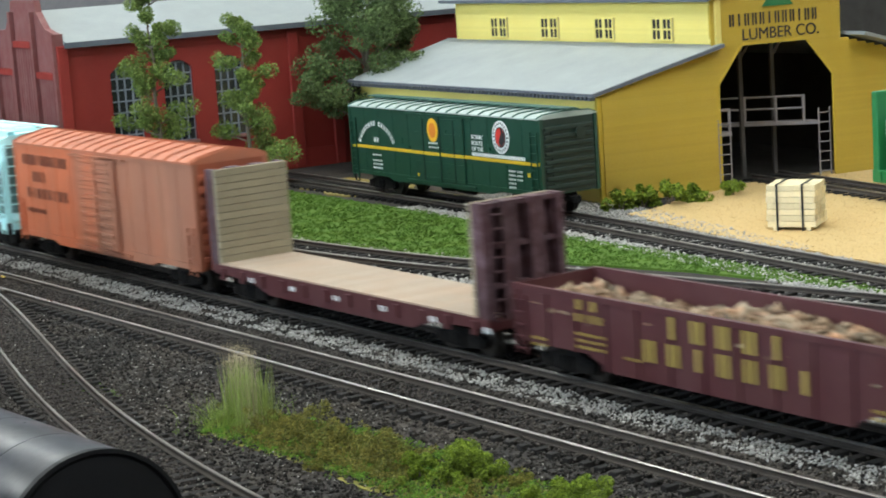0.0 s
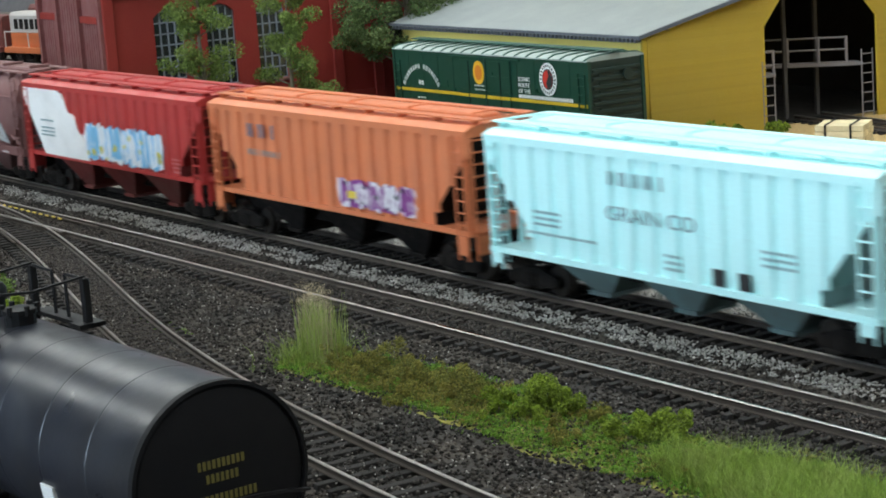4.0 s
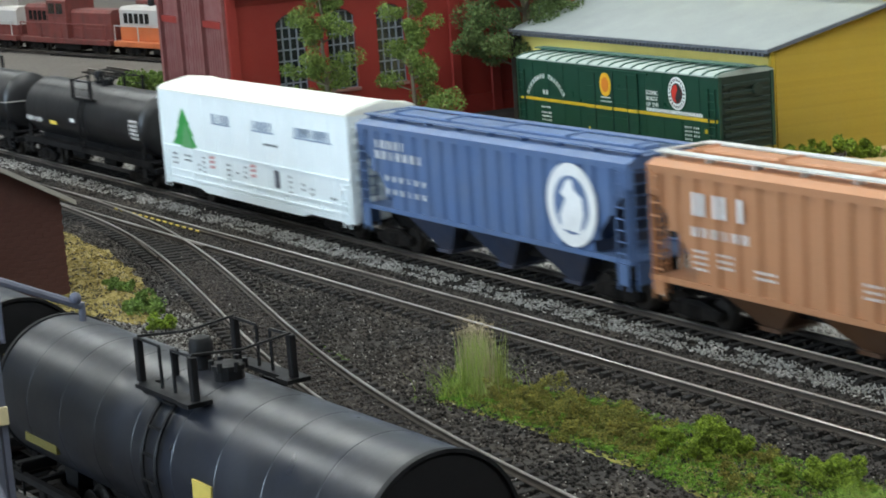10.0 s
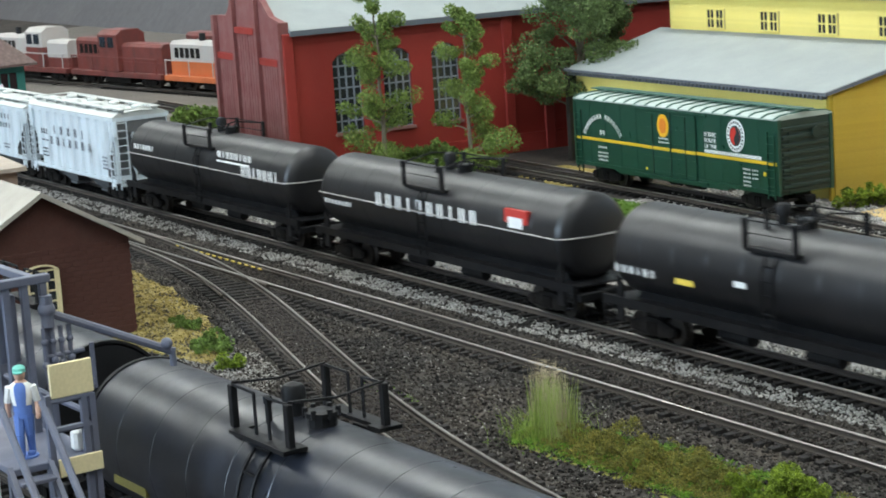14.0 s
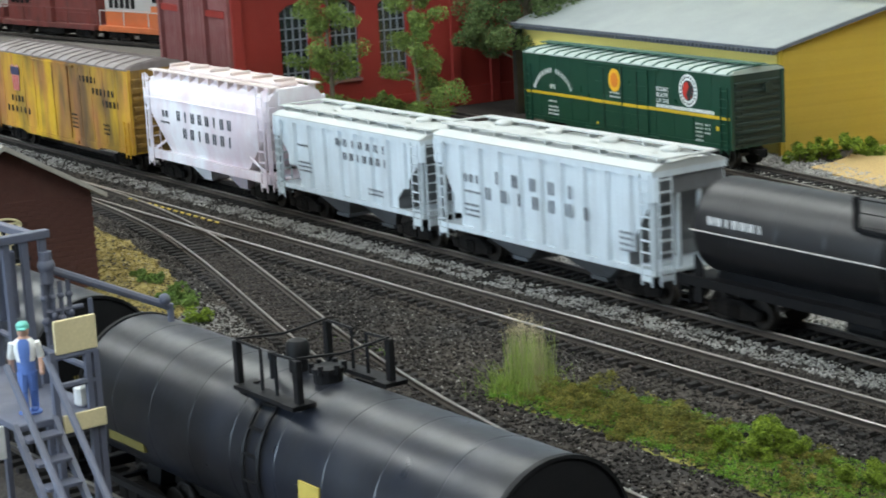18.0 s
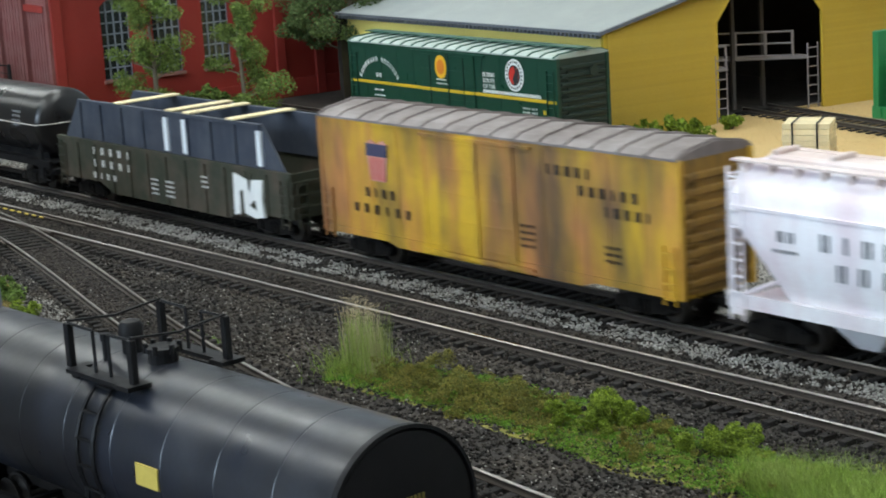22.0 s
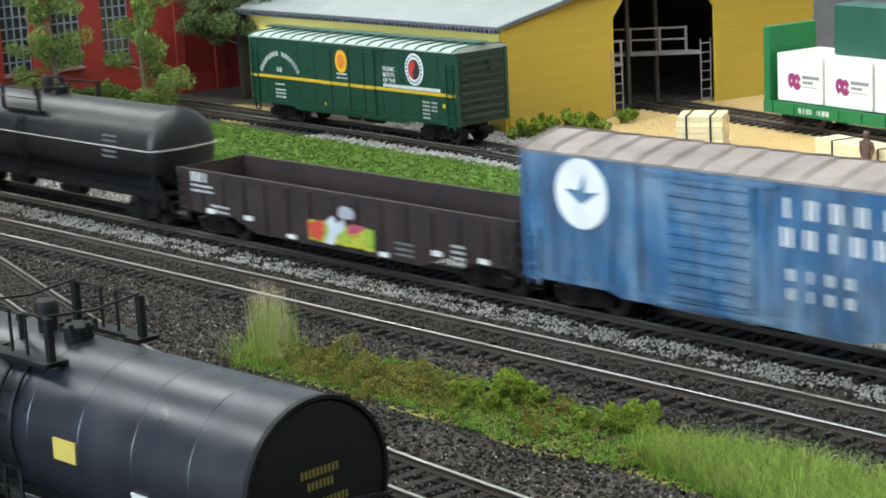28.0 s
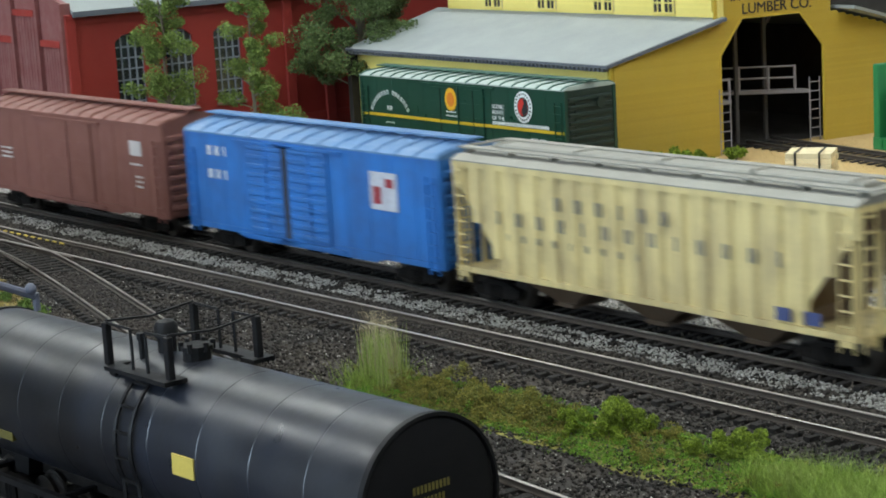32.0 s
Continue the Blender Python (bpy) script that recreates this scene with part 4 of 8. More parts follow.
def ballast(name, poly, n, size, z, material, label, ragged=0.0):
    """Loose stones over an outline; ragged: how far gaps eat into the spread."""
    p = scatter(poly, n)
    if ragged:
        p = p[[noise.noise(Vector((a * 0.09, b * 0.16, 5.0))) + 0.6 * noise.noise(Vector((a * 0.3, b * 0.35, 9.0))) > ragged - 0.75 for a, b in p]]
    keep = np.ones(len(p), bool)
    for q in LINES:
        d = np.abs(p[:, 1] - np.interp(p[:, 0], q[:, 0], q[:, 1]))
        keep &= ~((np.abs(d - 8.75) < 1.6))
    p = p[keep]
    low = np.zeros(len(p))
    for q in LINES:
        low = np.maximum(low, (np.abs(p[:, 1] - np.interp(p[:, 0], q[:, 0], q[:, 1])) < 15.5) * 0.1)
    side = np.abs(p[:, 1] - np.interp(p[:, 0], LINES[0][:, 0], LINES[0][:, 1])) < 13
    lump = np.array([noise.noise(Vector((a * 0.11, b * 0.11, 2.0))) for a, b in p]) * 0.5 if material is BALLAST else 0.0
    zz = z + lump + RNG.uniform(-0.3, 0.45, len(p)) - low + side * (p[:, 0] > 150) * 0.75 + (np.abs(p[:, 1] - line_2(p[:, 0])) < 13) * 0.65
    me = stones(name, np.stack([p[:, 0], p[:, 1], zz], 1), size * RNG.uniform(0.5, 1.3, len(p)), material)
    return tagged(new(name, me), label, "ballast", kind="stuff")


ballast("dark_gravel", [(60, 95), (700, 95), (700, 325), (-60, 290), (-60, 225)], 105000, 0.74, GROUND + 0.3, BALLAST, "loose dark grey ballast stones round the tracks")
ballast("dark_gravel", [(-400, 235), (60, 225), (60, 300), (-400, 290)], 16000, 1.0, GROUND + 0.35, BALLAST, "loose dark grey ballast stones round the tracks")
strip = lambda f, a, b, x0, x1: [(x0, f(x0) + a), (x1, f(x1) + a), (x1, f(x1) + b), (x0, f(x0) + b)]
ballast("pale_gravel", strip(line_t, -28, -13.5, -300, 660), 54000, 0.52, GROUND + 0.7, PALEBALLAST, "band of pale grey ballast stones along the main track", 0.5)
ballast("pale_gravel", strip(line_t, 13, 60, -350, 700), 30000, 1.1, GROUND + 0.45, PALEBALLAST, "pale grey ballast stones behind the main track")
BROWNGRAVEL = paint("brown_track_gravel", (0.06, 0.051, 0.045), 0.95, spec=0.2, grain=0.4, grain_size=1.2, stain=0.5, stain_size=20, stain_color=(0.025, 0.022, 0.02), island=0.7)
ballast("track_gravel", strip(line_2, -12.5, 12.5, -150, 640), 34000, 0.55, GROUND + 1.25, BROWNGRAVEL, "brownish ballast stones level with the ties")
ballast("pale_gravel", [(120, 330), (700, 342), (700, 462), (460, 436), (250, 378), (120, 372)], 60000, 0.8, GROUND + 0.35, PALEBALLAST, "pale grey ballast spread between the tracks")
ballast("pale_gravel", [(60, 525), (190, 520), (330, 503), (330, 528), (190, 560), (60, 572)], 12000, 0.8, GROUND + 0.35, PALEBALLAST, "pale grey ballast stones of the spur by the lumber shed")
spur = [(float(x), float(y)) for x, y in LINES[0][::12] if 70 < x < 470]
ballast("track_gravel", [(x, y - 12.5) for x, y in spur] + [(x, y + 12.5) for x, y in spur[::-1]], 60000, 0.55, GROUND + 0.72, BROWNGRAVEL, "brownish dirt and ballast burying the ties of the siding")
ballast("light_grit", [(60, 130), (640, 100), (700, 255), (60, 240)], 5200, 0.34, GROUND + 0.65, PALEBALLAST, "stray pale stones among the dark ballast")
ballast("track_gravel", strip(line_t, -13, 13, -250, 600), 12000, 0.8, GROUND + 0.9, BALLAST, "dark ballast stones between the ties")
ballast("pale_gravel", [(60, 488), (160, 486), (260, 478), (420, 460), (620, 452), (620, 500), (420, 512), (260, 526), (160, 532), (60, 534)], 26000, 1.0, GROUND + 0.45, PALEBALLAST, "pale grey ballast stones of the spur by the lumber shed")
ballast("pale_gravel", [(60, 372), (250, 380), (460, 440), (640, 456), (640, 492), (460, 476), (250, 430), (60, 402)], 22000, 1.0, GROUND + 0.4, PALEBALLAST, "pale grey ballast stones round the middle track")

# ---- ground cover ----
GRASS_STRIP = [(-250, 395), (0, 398), (120, 404), (200, 412), (262, 440), (330, 462), (420, 476), (400, 482), (330, 484), (230, 486), (100, 490), (-100, 492), (-250, 492)]
LAWN = paint("bright_lawn_flock", (0.078, 0.15, 0.022), 0.95, grain=0.2, grain_size=1.5, stain=0.3, stain_size=16, stain_color=(0.14, 0.2, 0.03), bump=0.5, island=0.18, spec=0.2)
patch("grass_strip", GRASS_STRIP, 1.0, LAWN, "strip of bright green turf between the spur and the middle track", 2.5)
YARD = [(186, 545), (240, 532), (320, 522), (450, 510), (760, 505), (760, 800), (170, 800), (158, 640)]
patch("yard", YARD, 0.9, SAWDUST, "yellow-tan sawdust yard in front of the lumber shed", 2.0)
STRAWP = [(-60, 120), (120, 110), (190, 160), (240, 172), (225, 186), (180, 200), (110, 214), (40, 220), (-60, 215)]
patch("straw_patch", STRAWP, 0.7, STRAW, "dry ochre straw ground beside the brick shed", 3.0)
WEEDS = [(398, 210), (408, 200), (440, 203.5), (474, 206), (510, 205), (534, 204), (552, 206), (576, 208), (640, 205), (700, 208), (700, 250), (620, 246), (552, 239), (505, 238.5), (456, 236.5), (430, 230), (404, 223)]
patch("weed_patch", WEEDS, 0.2, MOSS, "patch of green and ochre weeds between the tracks", 3.0)


def turf_tufts(name, poly, n, r, size, material, label, z=GROUND + 1.0, per=9, lump=0.0):
    """Flocked ground cover in small clumps; lump: how high its hummocks rise."""
    p = scatter(poly, n)
    up = np.array([max(0.0, noise.noise(Vector((a * 0.13, b * 0.13, 8.0))) + 0.5 * noise.noise(Vector((a * 0.4, b * 0.4, 1.0)))) for a, b in p]) * lump
    c = np.concatenate([p, (z + up)[:, None]], 1)
    me = leaves(name, c, np.full(len(p), r) * RNG.uniform(0.5, 1.3, len(p)), per, size, material, 0.35)
    return tagged(new(name, me), label, "grass", kind="stuff")


turf_tufts("turf", GRASS_STRIP, 15000, 1.5, 0.5, LAWN, "short flocked green grass")
rim = [(float(x), float(y)) for x, y in (np.array(WEEDS) - (545, 222)) * (1.05, 1.22) + (545, 222)]
turf_tufts("turf", rim, 900, 0.9, 0.24, TURF, "stray green flock round the weeds", GROUND + 0.6, 9)
turf_tufts("turf", WEEDS, 9000, 1.1, 0.26, TURF, "short flocked green weeds", per=14, lump=3.0)
turf_tufts("moss", [(414, 208), (440, 206), (470, 209), (500, 212), (492, 224), (462, 232), (430, 226), (410, 218)], 1500, 1.7, 0.3, MOSS, "crumbly ochre moss among the weeds", GROUND + 1.4, 34, 10.0)
turf_tufts("moss", WEEDS, 1100, 1.3, 0.28, MOSS, "crumbly ochre moss among the weeds", GROUND + 1.0, 26, 8.0)
turf_tufts("turf", [(296, 196), (330, 190), (352, 196), (340, 206), (306, 206)], 260, 1.0, 0.24, TURF, "sparse green flock on the ballast", GROUND + 0.6, 8)
turf_tufts("straw", STRAWP, 11000, 1.1, 0.26, STRAW, "short dry straw-coloured grass")
p = scatter(YARD, 16000)
tagged(new("sawdust_crumbs", stones("sawdust_crumbs", np.concatenate([p, np.full((len(p), 1), GROUND + 1.0)], 1), RNG.uniform(0.15, 0.42, len(p)), SAWDUST)), "loose tan sawdust crumbs on the yard", "sawdust", kind="stuff")

LEAF = paint("tree_foliage", (0.11, 0.18, 0.03), 0.9, grain=0.3, stain=0.4, stain_size=8, stain_color=(0.16, 0.2, 0.05), island=0.45, bump=0)
DARKLEAF = paint("dark_tree_foliage", (0.1, 0.15, 0.045), 0.9, grain=0.3, stain=0.4, stain_size=12, stain_color=(0.14, 0.18, 0.08), island=0.5, bump=0)
BRIGHTLEAF = paint("bright_bush_foliage", (0.19, 0.27, 0.02), 0.9, grain=0.3, stain=0.4, stain_size=6, stain_color=(0.07, 0.11, 0.012), island=0.55, bump=0)
CLUMP = paint("ochre_clump_foliage", (0.21, 0.19, 0.035), 0.9, grain=0.3, stain=0.7, stain_size=5, stain_color=(0.12, 0.15, 0.02), island=0.55, bump=0)
BARK = paint("bark", (0.16, 0.13, 0.09), 0.9, stain=0.4, stain_size=4)
BLADE = paint("grass_blade", (0.33, 0.43, 0.1), 0.8, grain=0.2, stain=0.3, stain_size=10, stain_color=(0.4, 0.36, 0.18), island=0.3, bump=0)
SEEDHEAD = paint("seed_stalk", (0.52, 0.43, 0.27), 0.8, grain=0.2, island=0.3, bump=0)
FRESHBLADE = paint("fresh_grass_blade", (0.23, 0.34, 0.05), 0.8, grain=0.2, stain=0.6, stain_size=12, stain_color=(0.3, 0.33, 0.1), island=0.5, bump=0)


def bush(name, label, x, y, r, h, material, n=9, per=120, size=0.85, group=""):
    b = thing(name, label, "bush", mmpose(x, y, GROUND + 0.4), group)
    c = np.stack([RNG.normal(0, r * 0.62, n), RNG.normal(0, r * 0.5, n), RNG.uniform(0.1, 0.85, n) ** 1.3 * h], 1)
    part("foliage", leaves("foliage", c, RNG.uniform(0.18, 0.5, n) * r, per, size, material), None, b)
    s = Shape()
    for k in range(4):
        s.rod((0, 0, -1), (c[k][0] * 0.6, c[k][1] * 0.6, c[k][2] * 0.8), 0.35, 5, 0.2)
    part("stem", s, BARK, b)
    return b


def grass_tuft(name, label, xy, height, lean, width, material):
    g = thing(name, label, "grass")
    part("blades", blades("blades", xy, GROUND, height, lean, width, material), None, g)
    return g


xy = np.concatenate([np.array(c) + RNG.normal(0, 1, (n, 2)) * w for c, n, w in (((403.5, 215), 120, 1.6), ((410, 214), 150, 1.9), ((417, 213), 130, 1.6), ((412, 219), 80, 1.8))])
tall = grass_tuft("tall_grass", "tall pale tuft of field grass with pinkish seed heads", xy, 20.5, 0.075, 0.12, BLADE)
xy = np.concatenate([np.array(c) + RNG.normal(0, 1.6, (60, 2)) for c in ((403.5, 215), (410, 214), (417.5, 213))])
part("seed_stalks", blades("seed_stalks", xy, GROUND, 25, 0.07, 0.09, SEEDHEAD), None, tall, "pale pinkish seed stalks")
tips = np.concatenate([xy + RNG.normal(0, 1.0, xy.shape), RNG.uniform(14, 20.5, (len(xy), 1))], 1)
part("seed_heads", leaves("seed_heads", tips, np.full(len(tips), 0.8), 5, 0.2, SEEDHEAD), None, tall, "feathery pinkish seed heads")
xy = np.array([408, 213]) + RNG.normal(0, 1, (520, 2)) * np.array([6.5, 6])
part("low_blades", blades("low_blades", xy, GROUND, 9, 0.5, 0.1, FRESHBLADE), None, tall)
BANK = [(563, 222), (572, 213), (590, 211), (640, 203), (720, 196), (720, 232), (650, 238), (612, 240), (584, 235)]
xy = scatter(BANK, 24000)
grass_tuft("long_grass", "patch of bright green long grass beside the track", xy, 9.0, 0.5, 0.075, FRESHBLADE)
xy = scatter(WEEDS, 2600)
grass_tuft("short_grass", "short green blades among the weeds", xy, 2.8, 0.55, 0.07, FRESHBLADE)
for x, y, r, h in ((511, 221, 6, 14), (506, 228, 5.5, 11.5), (500, 219, 4, 9), (513, 229, 4.5, 9), (549, 231, 5, 8), (540, 226, 3.6, 6), (556, 234, 4.5, 8)):
    bush("weed_bush", "clump of bright yellow-green foam weed", x, y, r, h, BRIGHTLEAF, 14, 420, 0.32, group="weed clumps between the tracks")
for x, y, r, h in ((431, 219, 5, 5.5), (441, 213, 4.4, 5), (447, 224, 5, 6), (459, 217, 5.4, 6.5), (470, 226, 4.6, 5), (482, 218, 5, 6), (466, 209, 4, 4.5), (524, 232, 4, 4), (532, 214, 4, 4)):
    bush("moss_clump", "low clump of crumbly olive-ochre moss", x, y, r, h, CLUMP, 12, 300, 0.3, group="moss clumps between the tracks")
p = scatter([(206, 172), (216, 190), (240, 194), (278, 184), (300, 166), (268, 152), (230, 160)], 9000)
tagged(new("pale_grit", stones("pale_grit", np.concatenate([p, np.full((len(p), 1), GROUND + 0.4)], 1), RNG.uniform(0.15, 0.42, len(p)), PALEBALLAST)), "pale grit spilled beside the bushes", "gravel", kind="stuff")
bush("shed_bush", "small yellow-green foam bush on pale grit", 252, 175, 5.5, 5, BRIGHTLEAF, 9, 160, 0.6, group="bushes by the brick shed")
for x, y, r, h in ((224, 183, 8.5, 8), (213, 180, 5, 5), (176, 189, 4.5, 5), (160, 192, 3, 3)):
    bush("shed_bush", "small olive bush on the straw ground", x, y, r, h, LEAF, group="bushes by the brick shed")


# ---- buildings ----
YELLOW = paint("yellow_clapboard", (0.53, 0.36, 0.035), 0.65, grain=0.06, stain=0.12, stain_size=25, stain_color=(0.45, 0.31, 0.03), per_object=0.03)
# side and clerestory boards are a lighter yellow than the gable front
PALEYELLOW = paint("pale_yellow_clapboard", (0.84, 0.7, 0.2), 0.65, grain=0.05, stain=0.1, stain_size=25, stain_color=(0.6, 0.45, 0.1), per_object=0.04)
ROOFGREY = paint("grey_roof_sheet", (0.285, 0.31, 0.3), 0.6, grain=0.08, stain=0.3, stain_size=35, stain_color=(0.2, 0.22, 0.22))
DARKTRIM = paint("slate_blue_trim", (0.11, 0.12, 0.14), 0.6)
# near-black: the shed's dim interior painted onto its walls, floor and panes
INSIDE = paint("dim_interior_black", (0.03, 0.026, 0.022), 0.9)
BRICKRED = paint("red_brick_paint", (0.28, 0.022, 0.014), 0.7, grain=0.12, stain=0.25, stain_size=30, stain_color=(0.16, 0.02, 0.015), bump=0.2)
DOORRED = paint("faded_red_door", (0.2, 0.06, 0.055), 0.75, grain=0.1, stain=0.4, stain_size=12, stain_color=(0.27, 0.15, 0.14), streak=0.2)
BROWNBRICK = paint("brown_brick", (0.075, 0.026, 0.018), 0.85, grain=0.2, stain=0.35, stain_size=12, stain_color=(0.04, 0.02, 0.016), bump=0.3)
SASH = paint("grey_sash", (0.2, 0.22, 0.26), 0.6)
CREAM = paint("cream_paint", (0.72, 0.62, 0.36), 0.6)
TEAL = paint("teal_paint", (0.02, 0.17, 0.14), 0.6)
GLASSY = paint("dark_window_glass", (0.02, 0.024, 0.028), 0.12, stain=0.2, spec=0.8, bump=0)


def board_spans(rows, left, right, hole):
    """Rows of boards between left(z) and right(z), less hole(z) = (a, b) or None."""
    out = []
    for z in rows:
        a, b = left(z), right(z)
        if b - a < 1:
            continue
        h = hole(z)
        if h is None or h[1] <= a or h[0] >= b:
            out.append((z, a, b))
        else:
            if h[0] - a > 0.8:
                out.append((z, a, h[0]))
            if b - h[1] > 0.8:
                out.append((z, h[1], b))
    return out


def clapboards(parent, spans, pitch, material):
    """Each board a wedge standing proud at its foot; in the wall's own frame x along, -y out."""
    for z, a, b in spans:
        s = Shape().loft([[(x, 0.3, z), (x, -0.95, z), (x, -0.25, z + pitch - 0.1), (x, 0.3, z + pitch - 0.1)][::-1] for x in (a, b)])
        part("board", s, material, parent)


def lumber_shed():
    h = thing("lumber_shed", "yellow clapboard lumber shed with grey roofs and an open gable door", "building", mmpose(150, 555, GROUND))
    g = -GROUND
    PZ = 1.45
    # side wall frame: x from -246 to 0 along the eaves, out is -y; front frame turned to face the yard
    side = part("side_wall", Shape().box(-246, 0, 0.3, 3, 0, 54 + g), YELLOW, h)
    side.matrix_basis = mmpose(0, 6, 0, -1.5)
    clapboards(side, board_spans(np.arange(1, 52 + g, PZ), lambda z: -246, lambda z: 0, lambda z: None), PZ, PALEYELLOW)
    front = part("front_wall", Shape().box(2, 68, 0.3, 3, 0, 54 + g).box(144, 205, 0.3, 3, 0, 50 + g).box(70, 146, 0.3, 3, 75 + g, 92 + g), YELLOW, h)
    front.matrix_basis = mmpose(0, 0, 0, 80)

    def hole(z):
        z -= g
        if z < 51:
            return (72, 142.5)
        if z < 70.5:
            k = (z - 51) / 19.5
            return (72 + 15 * k, 142.5 - 16 * k)
        return None

    def left(z):
        z += PZ + 0.4 - g
        return 4 if z < 53 else (4 + (z - 53) / 18 * 65 if z < 71 else 69)

    def right(z):
        z += PZ + 0.4 - g
        return 215 if z < 53 else (215 - (z - 53) / 18 * 67 if z < 71 else 148)

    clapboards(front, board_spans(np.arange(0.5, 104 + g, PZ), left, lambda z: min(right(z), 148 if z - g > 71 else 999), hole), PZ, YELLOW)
    trim = Shape()
    for a, b in (((72, 0), (72, 51)), ((72, 51), (87, 70.5)), ((87, 70.5), (126.5, 70.5)), ((126.5, 70.5), (142.5, 51)), ((142.5, 51), (142.5, 0))):
        p, q = Vector((a[0], 0, a[1] + g)), Vector((b[0], 0, b[1] + g))
        trim.rod(p + Vector((0, -0.5, 0)), q + Vector((0, -0.5, 0)), 0.8, 4)
    part("door_trim", trim, YELLOW, front)
    sign = text_part("LUMBER CO.", 8.4, 0.35, BLACKLET, front)
    sign.matrix_basis = mmpose(87, -1.0, 72.6 + g, 0, 90)
    lettering(front, 80, 135, 83.2 + g, 6.2, 12, -1.0, BLACKLET, 0.6, name="sign_bar")
    part("sign_emblem", Shape().slab([(100, 89 + g), (119, 89 + g), (112, 97 + g), (107, 97 + g)], -1.3, -0.6), paint("emblem_green", (0.02, 0.16, 0.05), 0.6), front)
    # lean-to roof, clerestory and main roof
    roof = part("lower_roof", Shape().prism([(-7, 51.5 + g), (-7, 53.2 + g), (66, 72.2 + g), (66, 70.4 + g)][::-1], -247, 2), ROOFGREY, h)
    roof.matrix_basis = mmpose(0, 6, 0, -1.5)
    # shear the roof's front edge to follow the gable wall
    for v in roof.data.vertices:
        if v.co.x > 0:
            v.co.x += (v.co.y + 0.007) * 0.20
    part("roof_edge", Shape().box(-247, 0.5, -7.8, -6.8, 51.8 + g, 53.1 + g), DARKTRIM, roof)
    verge = Shape().loft([[(0.8 + (y + 7) * 0.2, y, z), (2.4 + (y + 7) * 0.2, y, z), (2.4 + (y + 7) * 0.2, y, z + 1.9), (0.8 + (y + 7) * 0.2, y, z + 1.9)] for y, z in ((-8, 51.3 + g), (66, 70.4 + g))])
    part("verge_board", verge, DARKTRIM, roof)
    tail = mesh_of("rafter_tail", Shape().box(0, 1.5, -7.6, -1.5, 49.6 + g, 51.5 + g), DARKTRIM)
    for i in range(70):
        part("rafter_tail", tail, None, roof, at=mmpose(-243 + i * 3.48, 0, 0))
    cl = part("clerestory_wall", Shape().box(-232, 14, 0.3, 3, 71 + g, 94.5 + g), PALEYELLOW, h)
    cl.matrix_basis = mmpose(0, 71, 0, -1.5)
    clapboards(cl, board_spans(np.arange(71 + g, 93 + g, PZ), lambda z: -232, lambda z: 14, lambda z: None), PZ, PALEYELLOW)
    for i in range(4):
        x = -180 + i * 50 - (12.5, 10.5, 8.5, 7.5)[i]
        w = part("window", Shape().box(x, x + 17.5, -1.4, -0.6, 73.2 + g, 85.4 + g), CREAM, cl)
        for a in (1.1, 4.6, 10.0, 13.5):
            for b in range(2):
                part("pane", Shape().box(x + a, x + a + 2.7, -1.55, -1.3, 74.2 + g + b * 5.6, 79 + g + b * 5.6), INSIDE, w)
        m = Shape()
        for a, b in ((0.1, 1.0), (3.9, 4.5), (7.4, 9.9), (12.8, 13.4), (16.3, 17.3)):
            m.box(x + a, x + b, -1.9, -1.5, 73.2 + g, 85.4 + g)
        for b in range(3):
            m.box(x, x + 17.5, -1.9, -1.5, 73.2 + g + b * 5.7, 74.1 + g + b * 5.7)
        part("sash", m, PALEYELLOW, w)
    top = part("upper_roof", Shape().prism([(-7, 94 + g), (-7, 96 + g), (42, 112 + g), (92, 96 + g), (92, 94 + g), (42, 110 + g)][::-1], -240, 16), ROOFGREY, h)
    top.matrix_basis = mmpose(0, 71, 0, -1.5)
    part("roof_edge", Shape().box(-240, 17, -7.8, -6.8, 94.4 + g, 96 + g), DARKTRIM, top)
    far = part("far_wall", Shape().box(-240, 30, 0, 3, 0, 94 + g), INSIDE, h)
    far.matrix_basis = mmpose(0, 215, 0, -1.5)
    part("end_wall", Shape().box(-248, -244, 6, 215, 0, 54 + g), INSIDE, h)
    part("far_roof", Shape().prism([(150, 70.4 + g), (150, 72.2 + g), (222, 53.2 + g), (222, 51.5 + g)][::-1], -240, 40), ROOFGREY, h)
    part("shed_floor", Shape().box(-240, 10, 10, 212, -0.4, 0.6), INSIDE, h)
    # gallery, ladders and inner posts behind the door
    GREY = paint("grey_timber", (0.25, 0.22, 0.22), 0.8)
    for x in (74.5, 138.5):
        ladder(front, x, -0.6 if x < 100 else 3, 0.5 + g * 0, 33 + g, 7, GREY, "x", 7)
    # the gallery runs back into the shed from the far jamb; a small landing tops the near ladder
    line = lambda k: (90 + 48 * k, 44 - 38 * k)
    gal = Shape().loft([[(line(k)[0], line(k)[1], 24 + g), (line(k)[0], line(k)[1] + 9, 24 + g), (line(k)[0], line(k)[1] + 9, 26 + g), (line(k)[0], line(k)[1], 26 + g)] for k in (0, 1)])
    for k in (0.05, 0.35, 0.62, 0.86):
        gal.box(line(k)[0] - 0.6, line(k)[0] + 0.6, line(k)[1] - 0.6, line(k)[1] + 0.6, 26 + g, 40 + g)
    for z in (33, 39.4):
        gal.rod((*line(0.05), z + g), (*line(0.86), z + g), 0.6, 5)
    part("gallery", gal, GREY, front)
    part("landing", Shape().box(72.5, 80, 1, 10, 24 + g, 26 + g).box(78.4, 79.6, 1, 2, 26 + g, 38 + g).box(72.5, 79.6, 1, 2, 37 + g, 38.2 + g), GREY, front)
